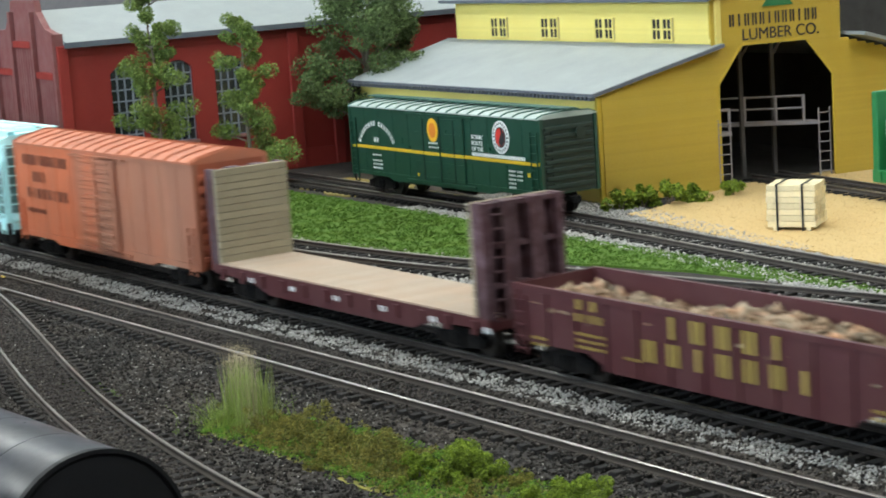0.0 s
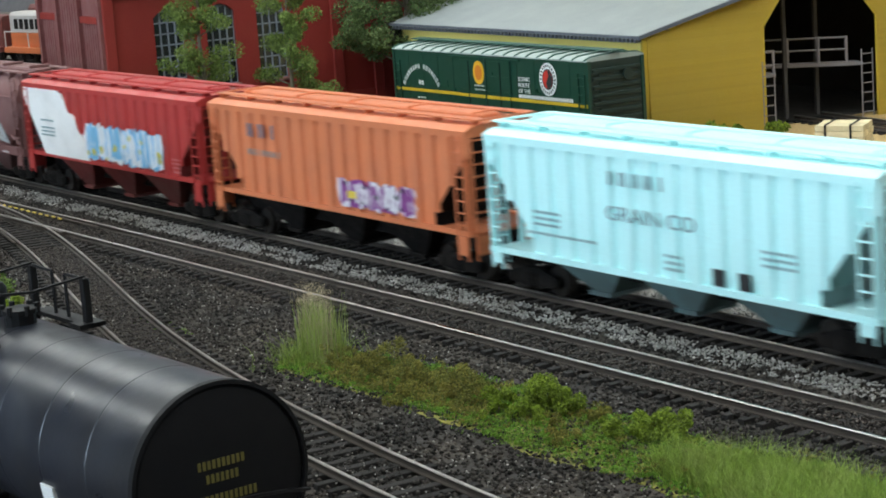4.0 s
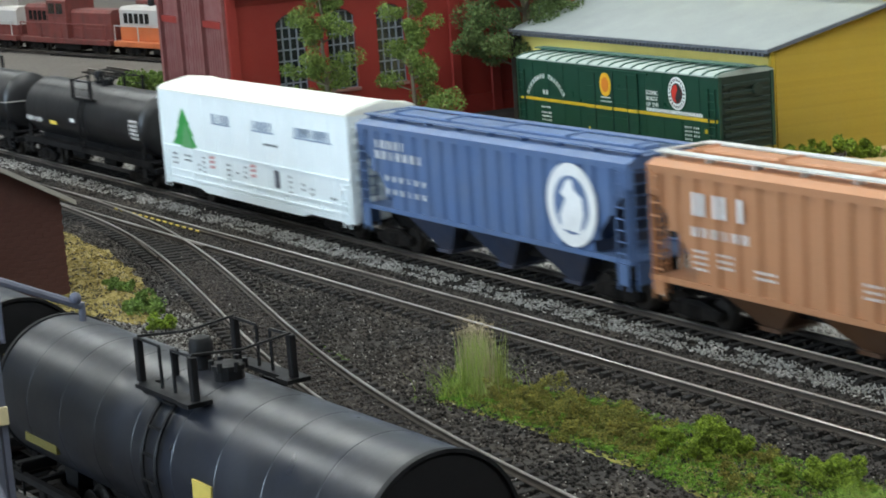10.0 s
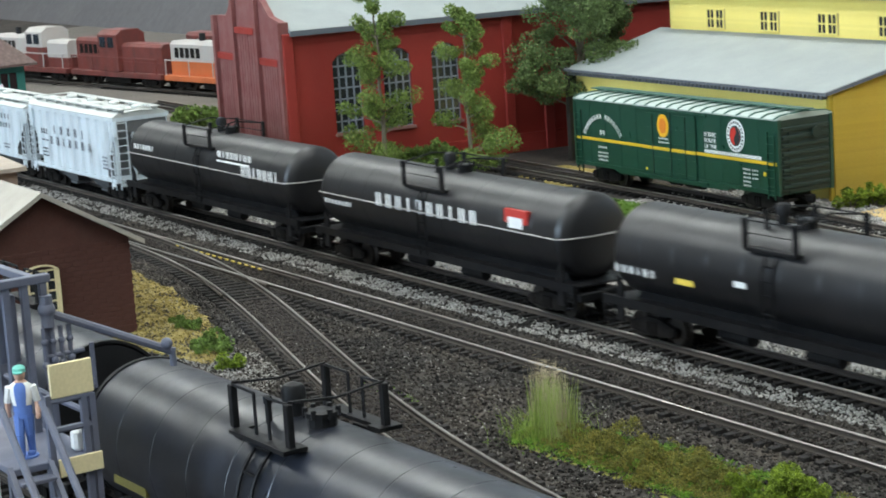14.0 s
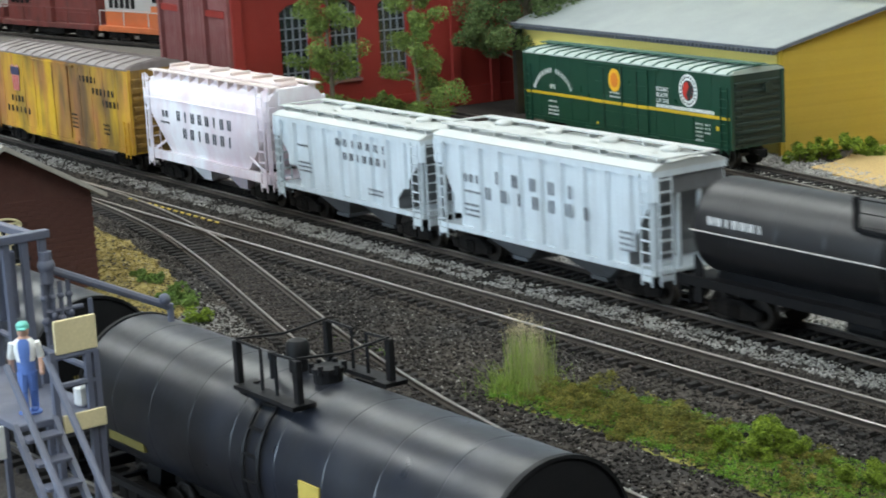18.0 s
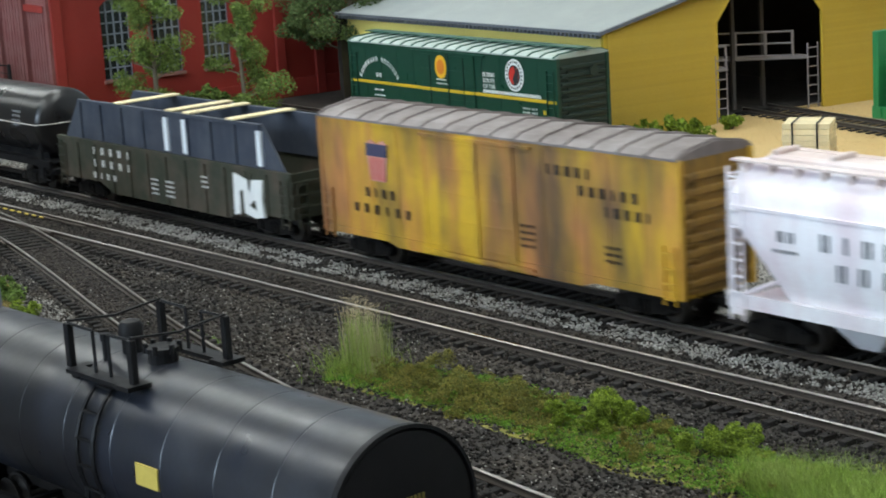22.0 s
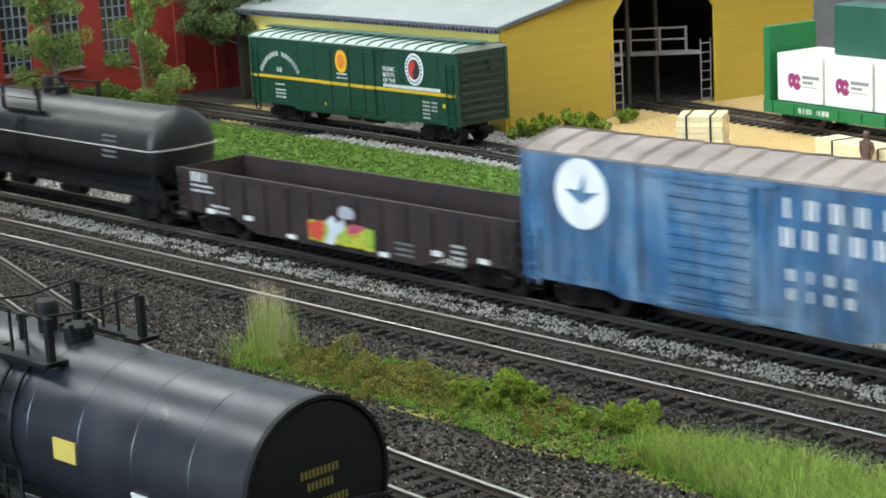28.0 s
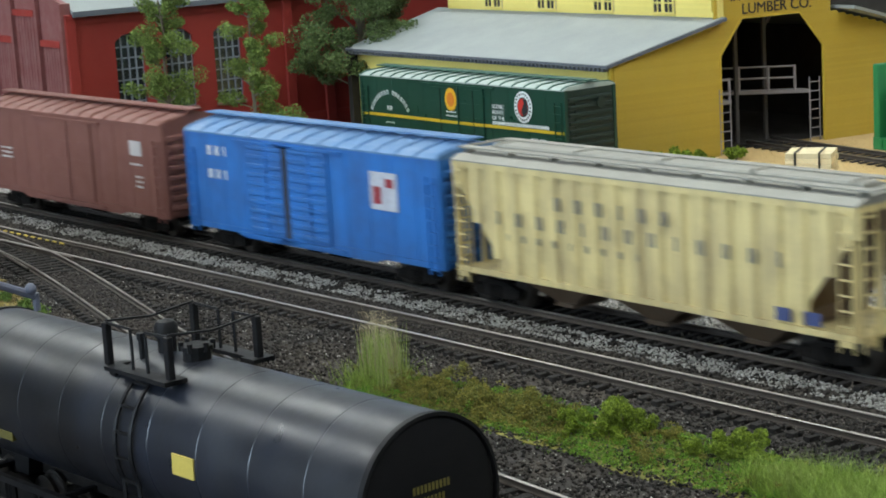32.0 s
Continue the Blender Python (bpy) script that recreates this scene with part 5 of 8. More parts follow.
    timber = paint("inner_timber", (0.09, 0.08, 0.075), 0.9)
    for x in (84, 104, 124):
        part("inner_post", Shape().box(x, x + 2, 30, 32, 0, 90 + g), timber, front)
        part("brace", Shape().rod((x + 1, 31, 60 + g), (x + 15, 31, 80 + g), 1.0, 4), timber, front)
    return h


def text_part(words, size, depth, material, parent):
    """Raised letters in Blender's own font, lying in the xy plane."""
    cu = bpy.data.curves.new("letters", "FONT")
    cu.body, cu.size, cu.extrude = words, size * MM, depth * MM / 2
    tmp = bpy.data.objects.new("letters", cu)
    scene.collection.objects.link(tmp)
    me = bpy.data.meshes.new_from_object(tmp.evaluated_get(bpy.context.evaluated_depsgraph_get()))
    bpy.data.objects.remove(tmp)
    me.materials.clear()
    me.materials.append(material)
    ob = new("letters", me)
    ob.parent = parent
    return ob


lumber_shed()


def arched_wall(s, length, z0, z1, thick, openings, x_from=0):
    """A wall along x with arched openings (x0, x1, bottom, spring, rise)."""
    x = x_from
    for a, b, zb, zs, rise in openings:
        s.box(x, a, 0, thick, z0, z1)
        s.box(a, b, 0, thick, z0, zb)
        n = 8
        for i in range(n):
            u0, u1 = a + (b - a) * i / n, a + (b - a) * (i + 1) / n
            top = lambda u: zs + rise * (1 - (2 * (u - a) / (b - a) - 1) ** 2)
            s.slab([(u0, top(u0)), (u1, top(u1)), (u1, z1), (u0, z1)], 0, thick)
        x = b
    s.box(x, length, 0, thick, z0, z1)
    return s


def engine_house():
    h = thing("engine_house", "red brick engine house with arched windows and stepped gable", "building", mmpose(-170.4, 406, GROUND, 85))
    g = -GROUND
    ops = [(31 + i * 33.6, 50 + i * 33.6, 22 + g, 66.5 + g, 5) for i in range(3)] + [(212, 230, 22 + g, 62 + g, 5)]
    part("side_wall", arched_wall(Shape(), 330, 0, 86 + g, 5, ops), BRICKRED, h)
    for x in (-1, 148, 176):
        part("pilaster", Shape().box(x, x + 7, -2.2, 0.1, 0, 86 + g, 0.5), BRICKRED, h)
    part("cornice", Shape().box(-1, 330, -1.4, 0, 80 + g, 86 + g), BRICKRED, h)
    part("plinth", Shape().box(-1, 330, -1.2, 0, 0, 8 + g), BRICKRED, h)
    for a, b, zb, zs, rise in ops:
        w = part("window", Shape().box(a + 0.2, b - 0.2, 3, 3.6, zb, zs + rise), GLASSY, h)
        m = Shape()
        for i in range(5):
            x = a + (b - a) * i / 4
            m.box(x - 0.5, x + 0.5, 2.2, 3.2, zb, zs + rise * 0.6)
        for k in range(8):
            z = zb + k * (zs + rise - 1.5 - zb) / 7
            m.box(a, b, 2.2 if k % 2 else 1.9, 3.2, z - 0.45, z + 0.45)
        part("sash", m, SASH, w)
        part("sill", Shape().box(a - 1, b + 1, -1.6, 2, zb - 2, zb, 0.3), paint("stone_sill", (0.3, 0.13, 0.11), 0.8), w)
    # gable end (to +x of its own frame)
    gf = part("gable_wall", Shape().slab([(0, 0), (126, 0), (126, 94 + g), (104, 94.5 + g), (90, 106 + g), (88, 113 + g), (38, 113 + g), (36, 106 + g), (22, 96 + g), (4, 93 + g), (0, 93 + g)], -4, 0), DOORRED, h)
    gf.matrix_basis = mmpose(0, 0, 0, 90)
    for k, (x0, x1, zt) in enumerate(((8, 36, 66), (48, 80, 84), (90, 118, 66))):
        dr = part("door", Shape().box(x0, x1, 0.2, 1.6, 0, zt + g), DOORRED, gf)
        for i in range(7):
            x = x0 + 1 + i * (x1 - x0 - 2) / 6
            part("door_batten", Shape().box(x - 0.3, x + 0.3, 1.6, 2.0, 0, zt + g), DOORRED, dr)
        part("lintel", Shape().box(x0 - 2, x1 + 2, 0.2, 2.6, zt + g, zt + 4 + g), BRICKRED, gf)
    for a, b, zt in ((-0.5, 4, 93), (122, 126.5, 94), (40, 44, 106), (83, 87, 106)):
        part("gable_post", Shape().box(a, b, 0.1, 3, 0, zt + g), DOORRED, gf)
    part("roof", Shape().prism([(-5, 85.5 + g), (-5, 88 + g), (63, 106 + g), (131, 88 + g), (131, 85.5 + g), (63, 103 + g)][::-1], 4, 332), ROOFGREY, h)
    part("eaves_board", Shape().box(3, 332, -6, -4.6, 84.6 + g, 87.8 + g), DARKTRIM, h)
    part("far_wall", Shape().box(0, 330, 121, 126, 0, 86 + g), BRICKRED, h)
    part("end_wall", Shape().box(326, 330, 0.5, 126, 0, 90 + g), BRICKRED, h)
    return h


engine_house()


SHED = (165, 172, 72, 36.5, 58, 0)  # near corner x, y; gable width, eaves and apex heights, turn


def brick_shed():
    """Gable end faces along the tracks; the ridge runs away from it."""
    h = thing("brick_shed", "small dark brown brick shed with a pale gable roof", "shed", mmpose(SHED[0], SHED[1], GROUND, 90 + SHED[5]))
    g = -GROUND
    W, E, A, D = SHED[2], SHED[3], SHED[4], 110
    # frame: x runs along the gable from its near corner (0) back to -W, +y into the shed
    gab = [(0, 0), (0, E + g), (-W / 2, A + g), (-W, E + g), (-W, 0)]
    part("gable_wall", Shape().slab(gab, 0, 4), BROWNBRICK, h)
    part("back_wall", Shape().slab(gab, D - 4, D), BROWNBRICK, h)
    part("side_wall", Shape().box(-4, 0, 4, D - 4, 0, E + g), BROWNBRICK, h)
    part("side_wall", Shape().box(-W, -W + 4, 4, D - 4, 0, E + g), BROWNBRICK, h)
    ROOFP = paint("pale_roof", (0.36, 0.33, 0.28), 0.8, stain=0.3, stain_size=10, stain_color=(0.2, 0.18, 0.15))
    for sx, x0 in ((1, 5), (-1, -W - 5)):
        k = (A - E) / (W / 2)
        low = E - 5 * k
        pr = [(x0, low + g), (-W / 2, A + g), (-W / 2, A + 2 + g), (x0, low + 2 + g)]
        part("roof", Shape().slab(pr if sx < 0 else pr[::-1], -5, D + 5), ROOFP, h)
    x = -44
    w = part("window", Shape().box(x, x + 12, -0.6, 0.2, 11 + g, 28.5 + g), GLASSY, h)
    m = Shape()
    for i in range(4):
        m.box(x + i * 3.75, x + i * 3.75 + 0.7, -1.2, -0.5, 11 + g, 28.5 + g)
    for k in range(5):
        m.box(x, x + 12, -1.2, -0.5, 11 + g + k * 4.2, 11.7 + g + k * 4.2)
    part("sash", m, CREAM, w)
    for a, b, c, d in ((x - 1.2, x, 10, 28), (x + 12, x + 13.2, 10, 28), (x - 1.2, x + 13.2, 9.4, 10.4)):
        part("frame", Shape().box(a, b, -1.6, 0.1, c + g, d + g), CREAM, w)
    arch = [(x + 6 + q * math.cos(a), 27.5 + g + 0.42 * q * math.sin(a)) for q, s in ((7.3, 1), (5.9, -1)) for a in [math.pi * (k if s > 0 else 8 - k) / 8 for k in range(9)]]
    part("window_arch", Shape().slab(arch, -1.6, 0.1), CREAM, w)
    part("chimney", Shape().box(-W * 0.7, -W * 0.7 + 10, 60, 70, E + g, A + 16 + g, 0.4), BROWNBRICK, h)
    for k in range(int((E + g) / 2.1)):
        n = int(W / 6.3)
        for j in range(n):
            o = 3.15 if k % 2 else 0
            a = -W + o + j * 6.3
            part("brick", BRICK, None, h, at=mmpose(a, 0, k * 2.1 + 0.2))
    return h


BRICK = mesh_of("brick", Shape().box(0.15, 6.15, -0.22, 0.1, 0, 1.85, 0.08), BROWNBRICK)
brick_shed()


def store_hut():
    h = thing("store_hut", "small tan wooden hut with a pale flat roof", "hut", mmpose(-26, 188, GROUND))
    part("wall", Shape().box(-54, 0, -46, 0, 0, 49), paint("pinkish_tan_board", (0.3, 0.21, 0.17), 0.8, stain=0.3, streak=0.3), h)
    part("roof", Shape().slab([(-58, 50), (4, 47.5), (4, 49.6), (-58, 52.5)], -50, 4), paint("pale_tar_paper", (0.4, 0.34, 0.28), 0.8, stain=0.3), h)
    part("door", Shape().box(0.1, 0.7, -30, -14, 0, 36), DOORRED, h)
    return h


store_hut()


def signal_tower():
    h = thing("signal_tower", "small tan and teal signal tower with a brown hipped roof", "tower", mmpose(-588, 352, GROUND))
    g = -GROUND
    part("base", Shape().box(-72, -2, 0.5, 24, 0, 52 + g), paint("tan_board", (0.3, 0.22, 0.15), 0.8, streak=0.3), h)
    bay = part("bay", Shape().box(-2, 0, -1.5, 25.5, 0, 20 + g, 0.3).box(-2, 0, -1.5, 6, 20 + g, 50 + g, 0.3).box(-2, 0, 19, 25.5, 20 + g, 50 + g, 0.3).box(-2, 0.4, -1.5, 25.5, 46 + g, 51 + g, 0.3), TEAL, h, "teal boarded bay")
    part("pane", Shape().box(-1.9, -1.2, 6, 19, 20 + g, 46 + g), GLASSY, bay)
    part("sash", Shape().box(-1.4, -0.4, 12, 13, 20 + g, 46 + g).box(-1.4, -0.4, 6, 19, 32 + g, 33 + g), TEAL, bay)
    for x in (-72, -38, -6):
        part("teal_post", Shape().box(x, x + 6, -1.6, 0.5, 0, 52 + g), TEAL, h)
    part("roof", Shape().loft([[(-82, -10, 51 + g), (8, -10, 51 + g), (8, 34, 51 + g), (-82, 34, 51 + g)], [(-82, -10, 53 + g), (8, -10, 53 + g), (8, 34, 53 + g), (-82, 34, 53 + g)], [(-50, 10, 74 + g), (-24, 10, 74 + g), (-24, 14, 74 + g), (-50, 14, 74 + g)]]), paint("brown_shingle", (0.12, 0.08, 0.07), 0.9, grain=0.3, grain_size=3), h)
    return h


signal_tower()


# ---- trees and bushes of the background ----
def tree(name, label, x, y, height, spread, layers, material, per=90, leaf=1.5, trunk=1.6, seed=1):
    """Tapered trunk, limbs and clumps of leaves on layered limbs with gaps between them."""
    rnd = random.Random(seed)
    t = thing(name, label, "tree", mmpose(x, y, GROUND), group="model trees")
    s = Shape()
    pts = [(0, 0, -1)]
    for k in range(1, 7):
        pts.append((rnd.uniform(-2, 2) * k / 4, rnd.uniform(-2, 2) * k / 4, height * k / 6))
    for i, (a, b) in enumerate(zip(pts, pts[1:])):
        s.rod(a, b, trunk * (1 - i / 7), 7, trunk * (1 - (i + 1) / 7))
    part("trunk", s, BARK, t)
    cs, rs, limbs = [], [], Shape()
    for i in range(layers):
        f = 0.12 + 0.86 * i / (layers - 1)
        z = height * f
        p = Vector([np.interp(z, [q[2] for q in pts], [q[k] for q in pts]) for k in (0, 1)] + [z])
        for j in range(rnd.choice((1, 2, 2, 3))):
            a = rnd.uniform(0, 6.28)
            reach = spread * (1.0 - 0.75 * f) * rnd.uniform(0.5, 1.15) + 2
            e = p + Vector((math.cos(a) * reach, math.sin(a) * reach, rnd.uniform(0, 5)))
            limbs.rod(p - Vector((0, 0, 4)), e, 0.5, 5, 0.25)
            for k in (0.5, 0.8, 1.05):
                cs.append(p.lerp(e, k) + Vector((rnd.uniform(-2, 2), rnd.uniform(-2, 2), rnd.uniform(-1, 2.5))))
                rs.append(rnd.uniform(2.8, 5.2) * (1.2 - 0.5 * f) * spread / 18)
    part("branchwork", limbs, BARK, t)
    part("crown", leaves("crown", np.array(cs), np.array(rs), per, leaf, material, 0.12), None, t)
    return t


PINE = paint("pine_foliage", (0.155, 0.225, 0.045), 0.9, grain=0.3, stain=0.4, stain_size=8, stain_color=(0.2, 0.22, 0.07), island=0.45, bump=0)


def leafy_tree(x, y, height, spread, seed):
    rnd = random.Random(seed)
    t = thing("leafy_tree", "dense dark green broadleaf tree behind the boxcar", "tree", mmpose(x, y, GROUND), group="model trees")
    part("trunk", Shape().rod((0, 0, -1), (2, 0, height * 0.35), 4.5, 9, 3.2).rod((2, 0, height * 0.35), (-2, 3, height * 0.8), 3.2, 8, 1.2), BARK, t)
    cs, rs, limbs = [], [], Shape()
    for i in range(120):
        f = rnd.uniform(0.3, 1.02)
        a = rnd.uniform(0, 6.28)
        k = math.sin(math.pi * min(1, 0.18 + f * 0.8)) ** 0.6
        q = spread * k * rnd.uniform(0.55, 1.05)
        e = Vector((math.cos(a) * q, math.sin(a) * q, height * f + rnd.uniform(-3, 3)))
        if i % 5 == 0:
            limbs.rod((0, 0, e.z * 0.7), e, 0.9, 5, 0.3)
        cs.append(e)
        rs.append(rnd.uniform(6, 11))
    part("branchwork", limbs, BARK, t)
    part("crown", leaves("crown", np.array(cs), np.array(rs), 430, 0.8, DARKLEAF, 0.2), None, t)
    return t


tree("pine_tree", "tall sparse pine with layered tufts of needles", -112, 440, 118, 25, 17, PINE, 230, 0.72, 1.8, 3)
tree("pine_tree", "bare-topped pine with ragged tufts of needles", -90, 486, 96, 26, 13, PINE, 230, 0.72, 1.6, 8)
leafy_tree(-112, 582, 118, 40, 5)
for i in range(11):
    x, y = 170 + i * 1.6 + RNG.normal(0, 3), 551 + i * 6.2 + RNG.normal(0, 2)
    if i < 8 or i > 9:
        bush("foundation_bush", "small bright green bush at the shed wall", x, y, (7, 5, 6, 8)[i % 4], (12, 7, 10, 6)[i % 4], BRIGHTLEAF, 7, 110, 1.0, "bushes along the shed wall")
for x, y, r, hh in ((232, 716, 9, 17), (242, 722, 7, 12)):
    bush("foundation_bush", "small bright green bush at the shed wall", x, y, r, hh, BRIGHTLEAF, 9, 110, 1.0, "bushes along the shed wall")
for i in range(12):
    x, y = -128 + RNG.normal(0, 26), 470 + RNG.normal(0, 14) + i
    bush("undergrowth_bush", "loose olive-green undergrowth by the engine house", x, y, 10, 16, LEAF, 9, 100, 1.2, "undergrowth by the engine house")
for i in range(9):
    x, y = -490 + i * 13 + RNG.normal(0, 6), 468 + RNG.normal(0, 7) + i * 2
    bush("undergrowth_bush", "low olive bush beside the yard", x, y, 13, 21, LEAF, 8, 90, 1.5, "undergrowth by the engine house")

# ---- backdrop ----
HILL = paint("painted_hill", (0.09, 0.086, 0.09), 0.95, grain=0.15, grain_size=12, stain=0.5, stain_size=160, stain_color=(0.07, 0.068, 0.075), bump=0)
SKYP = paint("painted_sky", (0.5, 0.55, 0.6), 0.95, grain=0.05, grain_size=20, stain=0.3, stain_size=300, stain_color=(0.7, 0.72, 0.74), bump=0)
solid("backdrop", Shape().box(-5200, 3200, 1440, 1460, -60, 700), SKYP, "pale painted sky board behind the layout", "backdrop", kind="structure")
hl = Shape()
rings = []
for i in range(120):
    x = -3600 + i * 55
    z = 175 + 60 * noise.noise(Vector((x * 0.0016, 1, 0))) + 18 * noise.noise(Vector((x * 0.008, 4, 0)))
    rings.append([(x, 900, GROUND), (x, 980, z * 0.55), (x, 1120, z), (x, 1400, z * 1.15), (x, 1400, GROUND)])
hl.loft(rings)
solid("hillside", hl, HILL, "grey-green scenic hillside behind the buildings", "hill", kind="structure", smooth=True)


# ---- things standing on the layout ----
def car_paint(name, color, stain=0.2, streak=0.15, stain_color=(0.12, 0.09, 0.07), rough=0.5, stain_size=18, grain=0.06, second=None, third=None):
    return paint(name, color, rough, grain=grain, stain=stain, stain_size=stain_size, stain_color=stain_color, streak=streak, bump=0.03, second=second, third=third)


def wild_style(car, x0, x1, z0, z1, y, edge, fill, accent, seed, count=6):
    """Spray-painted piece: a ragged halo, jagged upright strokes over it and small splashes of a third colour."""
    rnd = random.Random(seed)
    w, h = (x1 - x0) / count, z1 - z0
    for k in range(count):
        cx, cz = x0 + (k + 0.5) * w, (z0 + z1) / 2
        out = []
        for i in range(22):
            a = 2 * math.pi * i / 22
            q = (abs(math.cos(a)) ** 5 + abs(math.sin(a)) ** 5) ** -0.2 * rnd.uniform(0.8, 1.1)
            out.append((cx + q * math.cos(a) * w * 0.56, cz + q * math.sin(a) * h * 0.47))
        d = 0.03 * (k % 3)
        halo = part("graffiti_patch", Shape().slab(out, y - 0.03 - d, y + 0.3), edge if k % 2 else fill, car, "ragged spray-painted patch")
        for n in range(3):
            sx, lean, top = cx + (n - 1) * w * 0.3 + rnd.uniform(-0.06, 0.06) * w, rnd.uniform(-0.1, 0.14) * w, rnd.uniform(0.36, 0.56)
            bw, foot = w * rnd.uniform(0.08, 0.14), rnd.uniform(0.3, 0.5)
            stroke = [(sx - bw, cz - h * foot), (sx + bw * 1.5, cz - h * (foot - 0.06)), (sx + bw + lean * 0.4, cz - h * 0.05), (sx + bw * 1.8 + lean * 0.6, cz + h * 0.12),
                      (sx + bw + lean, cz + h * top), (sx - bw + lean, cz + h * (top - 0.07)), (sx - bw * 0.6 + lean * 0.5, cz + h * 0.06)]
            part("graffiti_stroke", Shape().slab(stroke, y - 0.16 - d, y), fill if k % 2 else edge, halo)
        for n in range(2):
            px, pz, q = cx + rnd.uniform(-0.4, 0.4) * w, cz + rnd.uniform(-0.4, 0.42) * h, rnd.uniform(0.05, 0.11) * h
            part("graffiti_splash", Shape().slab([(px + q * rnd.uniform(0.6, 1.3) * math.cos(m * 0.9), pz + q * rnd.uniform(0.7, 1.4) * math.sin(m * 0.9)) for m in range(7)], y - 0.24 - d, y), accent, halo)


def flat_mat(name, c, rough=0.55):
    return paint(name, c, rough, stain=0.15, stain_size=8)


def green_boxcar():
    body = car_paint("dark_green_car", (0.011, 0.052, 0.032), 0.1, 0.06, (0.03, 0.06, 0.045), 0.36)
    # ends and door seams take a darker green than the sides
    endp = car_paint("darker_green_end", (0.009, 0.026, 0.018), 0.3, 0.2, (0.02, 0.03, 0.025), 0.5)
    roof = car_paint("pale_galvanised_panel", (0.4, 0.46, 0.42), 0.3, 0.1, (0.2, 0.26, 0.23), 0.5)
    ribbing = car_paint("green_roof_rib", (0.03, 0.1, 0.07), 0.2, 0.1, (0.08, 0.13, 0.1), 0.45)
    gold = paint("gold_stripe", (0.66, 0.42, 0.02), 0.5, stain=0.15)
    amber = paint("amber_emblem", (0.82, 0.42, 0.02), 0.5)
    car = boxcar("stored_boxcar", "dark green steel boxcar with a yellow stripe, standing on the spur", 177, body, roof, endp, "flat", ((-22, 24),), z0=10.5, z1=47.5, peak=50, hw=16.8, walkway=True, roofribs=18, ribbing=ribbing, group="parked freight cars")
    y = -17.35
    for a, b in ((-88.2, -22), (24, 88.2)):
        part("stripe", Shape().box(a, b, y - 0.12, y + 0.1, 25.2, 26.8), gold, car, "yellow stripe along the side")
    part("stripe", Shape().box(-22, 24, -18.1, -17.7, 25.2, 26.8), gold, car, "yellow stripe along the side")
    for k in (-13.4, 15.4):
        part("door_seam", Shape().box(k, k + 0.5, -18.2, -17.7, 12, 44), endp, car)
    arc = Shape()
    for i in range(16):
        if i == 8:
            continue
        a = radians(148 - i * 7.6)
        ca, sa = math.cos(a), math.sin(a)
        for q in (-0.75, 0.35):
            quad = [(q, -1.25), (q + 0.42, -1.25), (q + 0.42, 1.25), (q, 1.25)]
            arc.slab([(-61 + 20.5 * ca + u * sa + v * ca, 18.5 + 20.5 * sa - u * ca + v * sa) for u, v in quad], y - 0.12, y + 0.1)
    part("arched_lettering", arc, WHITE, car)
    lettering(car, -63.5, -58, 30.2, 2.4, 2, y, WHITE)
    disc(car, -3.5, 38.2, 5.0, -18.0, amber, "round_emblem", "round amber emblem", 6.2)
    disc(car, -3.5, 38.2, 3.2, -18.15, paint("emblem_orange", (0.7, 0.2, 0.02), 0.5), "emblem_centre", "", 4.0, 12)
    for k, (w, z) in enumerate(((9, 31.5), (10, 29.4))):
        lettering(car, -8, -8 + w, z, 0.8, 8, -18.0, WHITE, 0.8, name="small_lettering")
    disc(car, 56.8, 37.6, 7.2, y - 0.02, WHITE, "ring_emblem", "white ring emblem with a red centre", 8.2)
    for i in range(22):
        ring = Shape()
        a = 2 * math.pi * i / 22
        ring.slab([(56.8 + (5.9 + u) * math.cos(a + w), 37.6 + (6.8 + u) * math.sin(a + w)) for u, w in ((-0.6, -0.07), (0.6, -0.06), (0.6, 0.06), (-0.6, 0.07))], y - 0.3, y - 0.05)
        part("ring_bar", ring, BLACKLET, car)
    disc(car, 56.8, 37.6, 4.6, y - 0.16, BLACKLET, "emblem_ring", "", 5.2)
    disc(car, 56.8, 37.6, 3.9, y - 0.3, paint("emblem_red", (0.6, 0.03, 0.02), 0.5), "emblem_centre", "", 4.5)
    swirl = [(56.8 + 3.9 * math.cos(a), 37.6 + 4.5 * math.sin(a)) for a in np.linspace(-1.57, 1.57, 9)] + [(57.9, 39.6), (56.6, 37.6), (55.6, 35.4)]
    part("emblem_swirl", Shape().slab([(float(u), float(v)) for u, v in swirl], y - 0.48, y - 0.3), BLACKLET, car)
    for k, words in enumerate(("SCENIC", "ROUTE", "OF THE")):
        t = text_part(words, 3.0, 0.2, WHITE, car)
        t.matrix_basis = mmpose(31, y - 0.05, 35.6 - k * 3.0, 0, 90)
    lettering(car, 31, 77, 28.0, 1.7, 26, y, WHITE, 0.7)
    small_print(car, y, WHITE, ((-66, 22, 9, 1), (-66, 19, 10, 3), (62, 21.5, 6, 5), (69, 21.5, 5, 3), (-2, 21, 6, 1)))
    part("defect_card", Shape().box(78, 80, y - 0.15, y + 0.1, 19.5, 21.5), gold, car)
    part("defect_card", Shape().box(-20, -18.6, y - 0.9, y - 0.6, 13.5, 15), gold, car)
    car.matrix_basis = mmpose(90.2, 517, 0, -0.6)
    return car


green_boxcar()

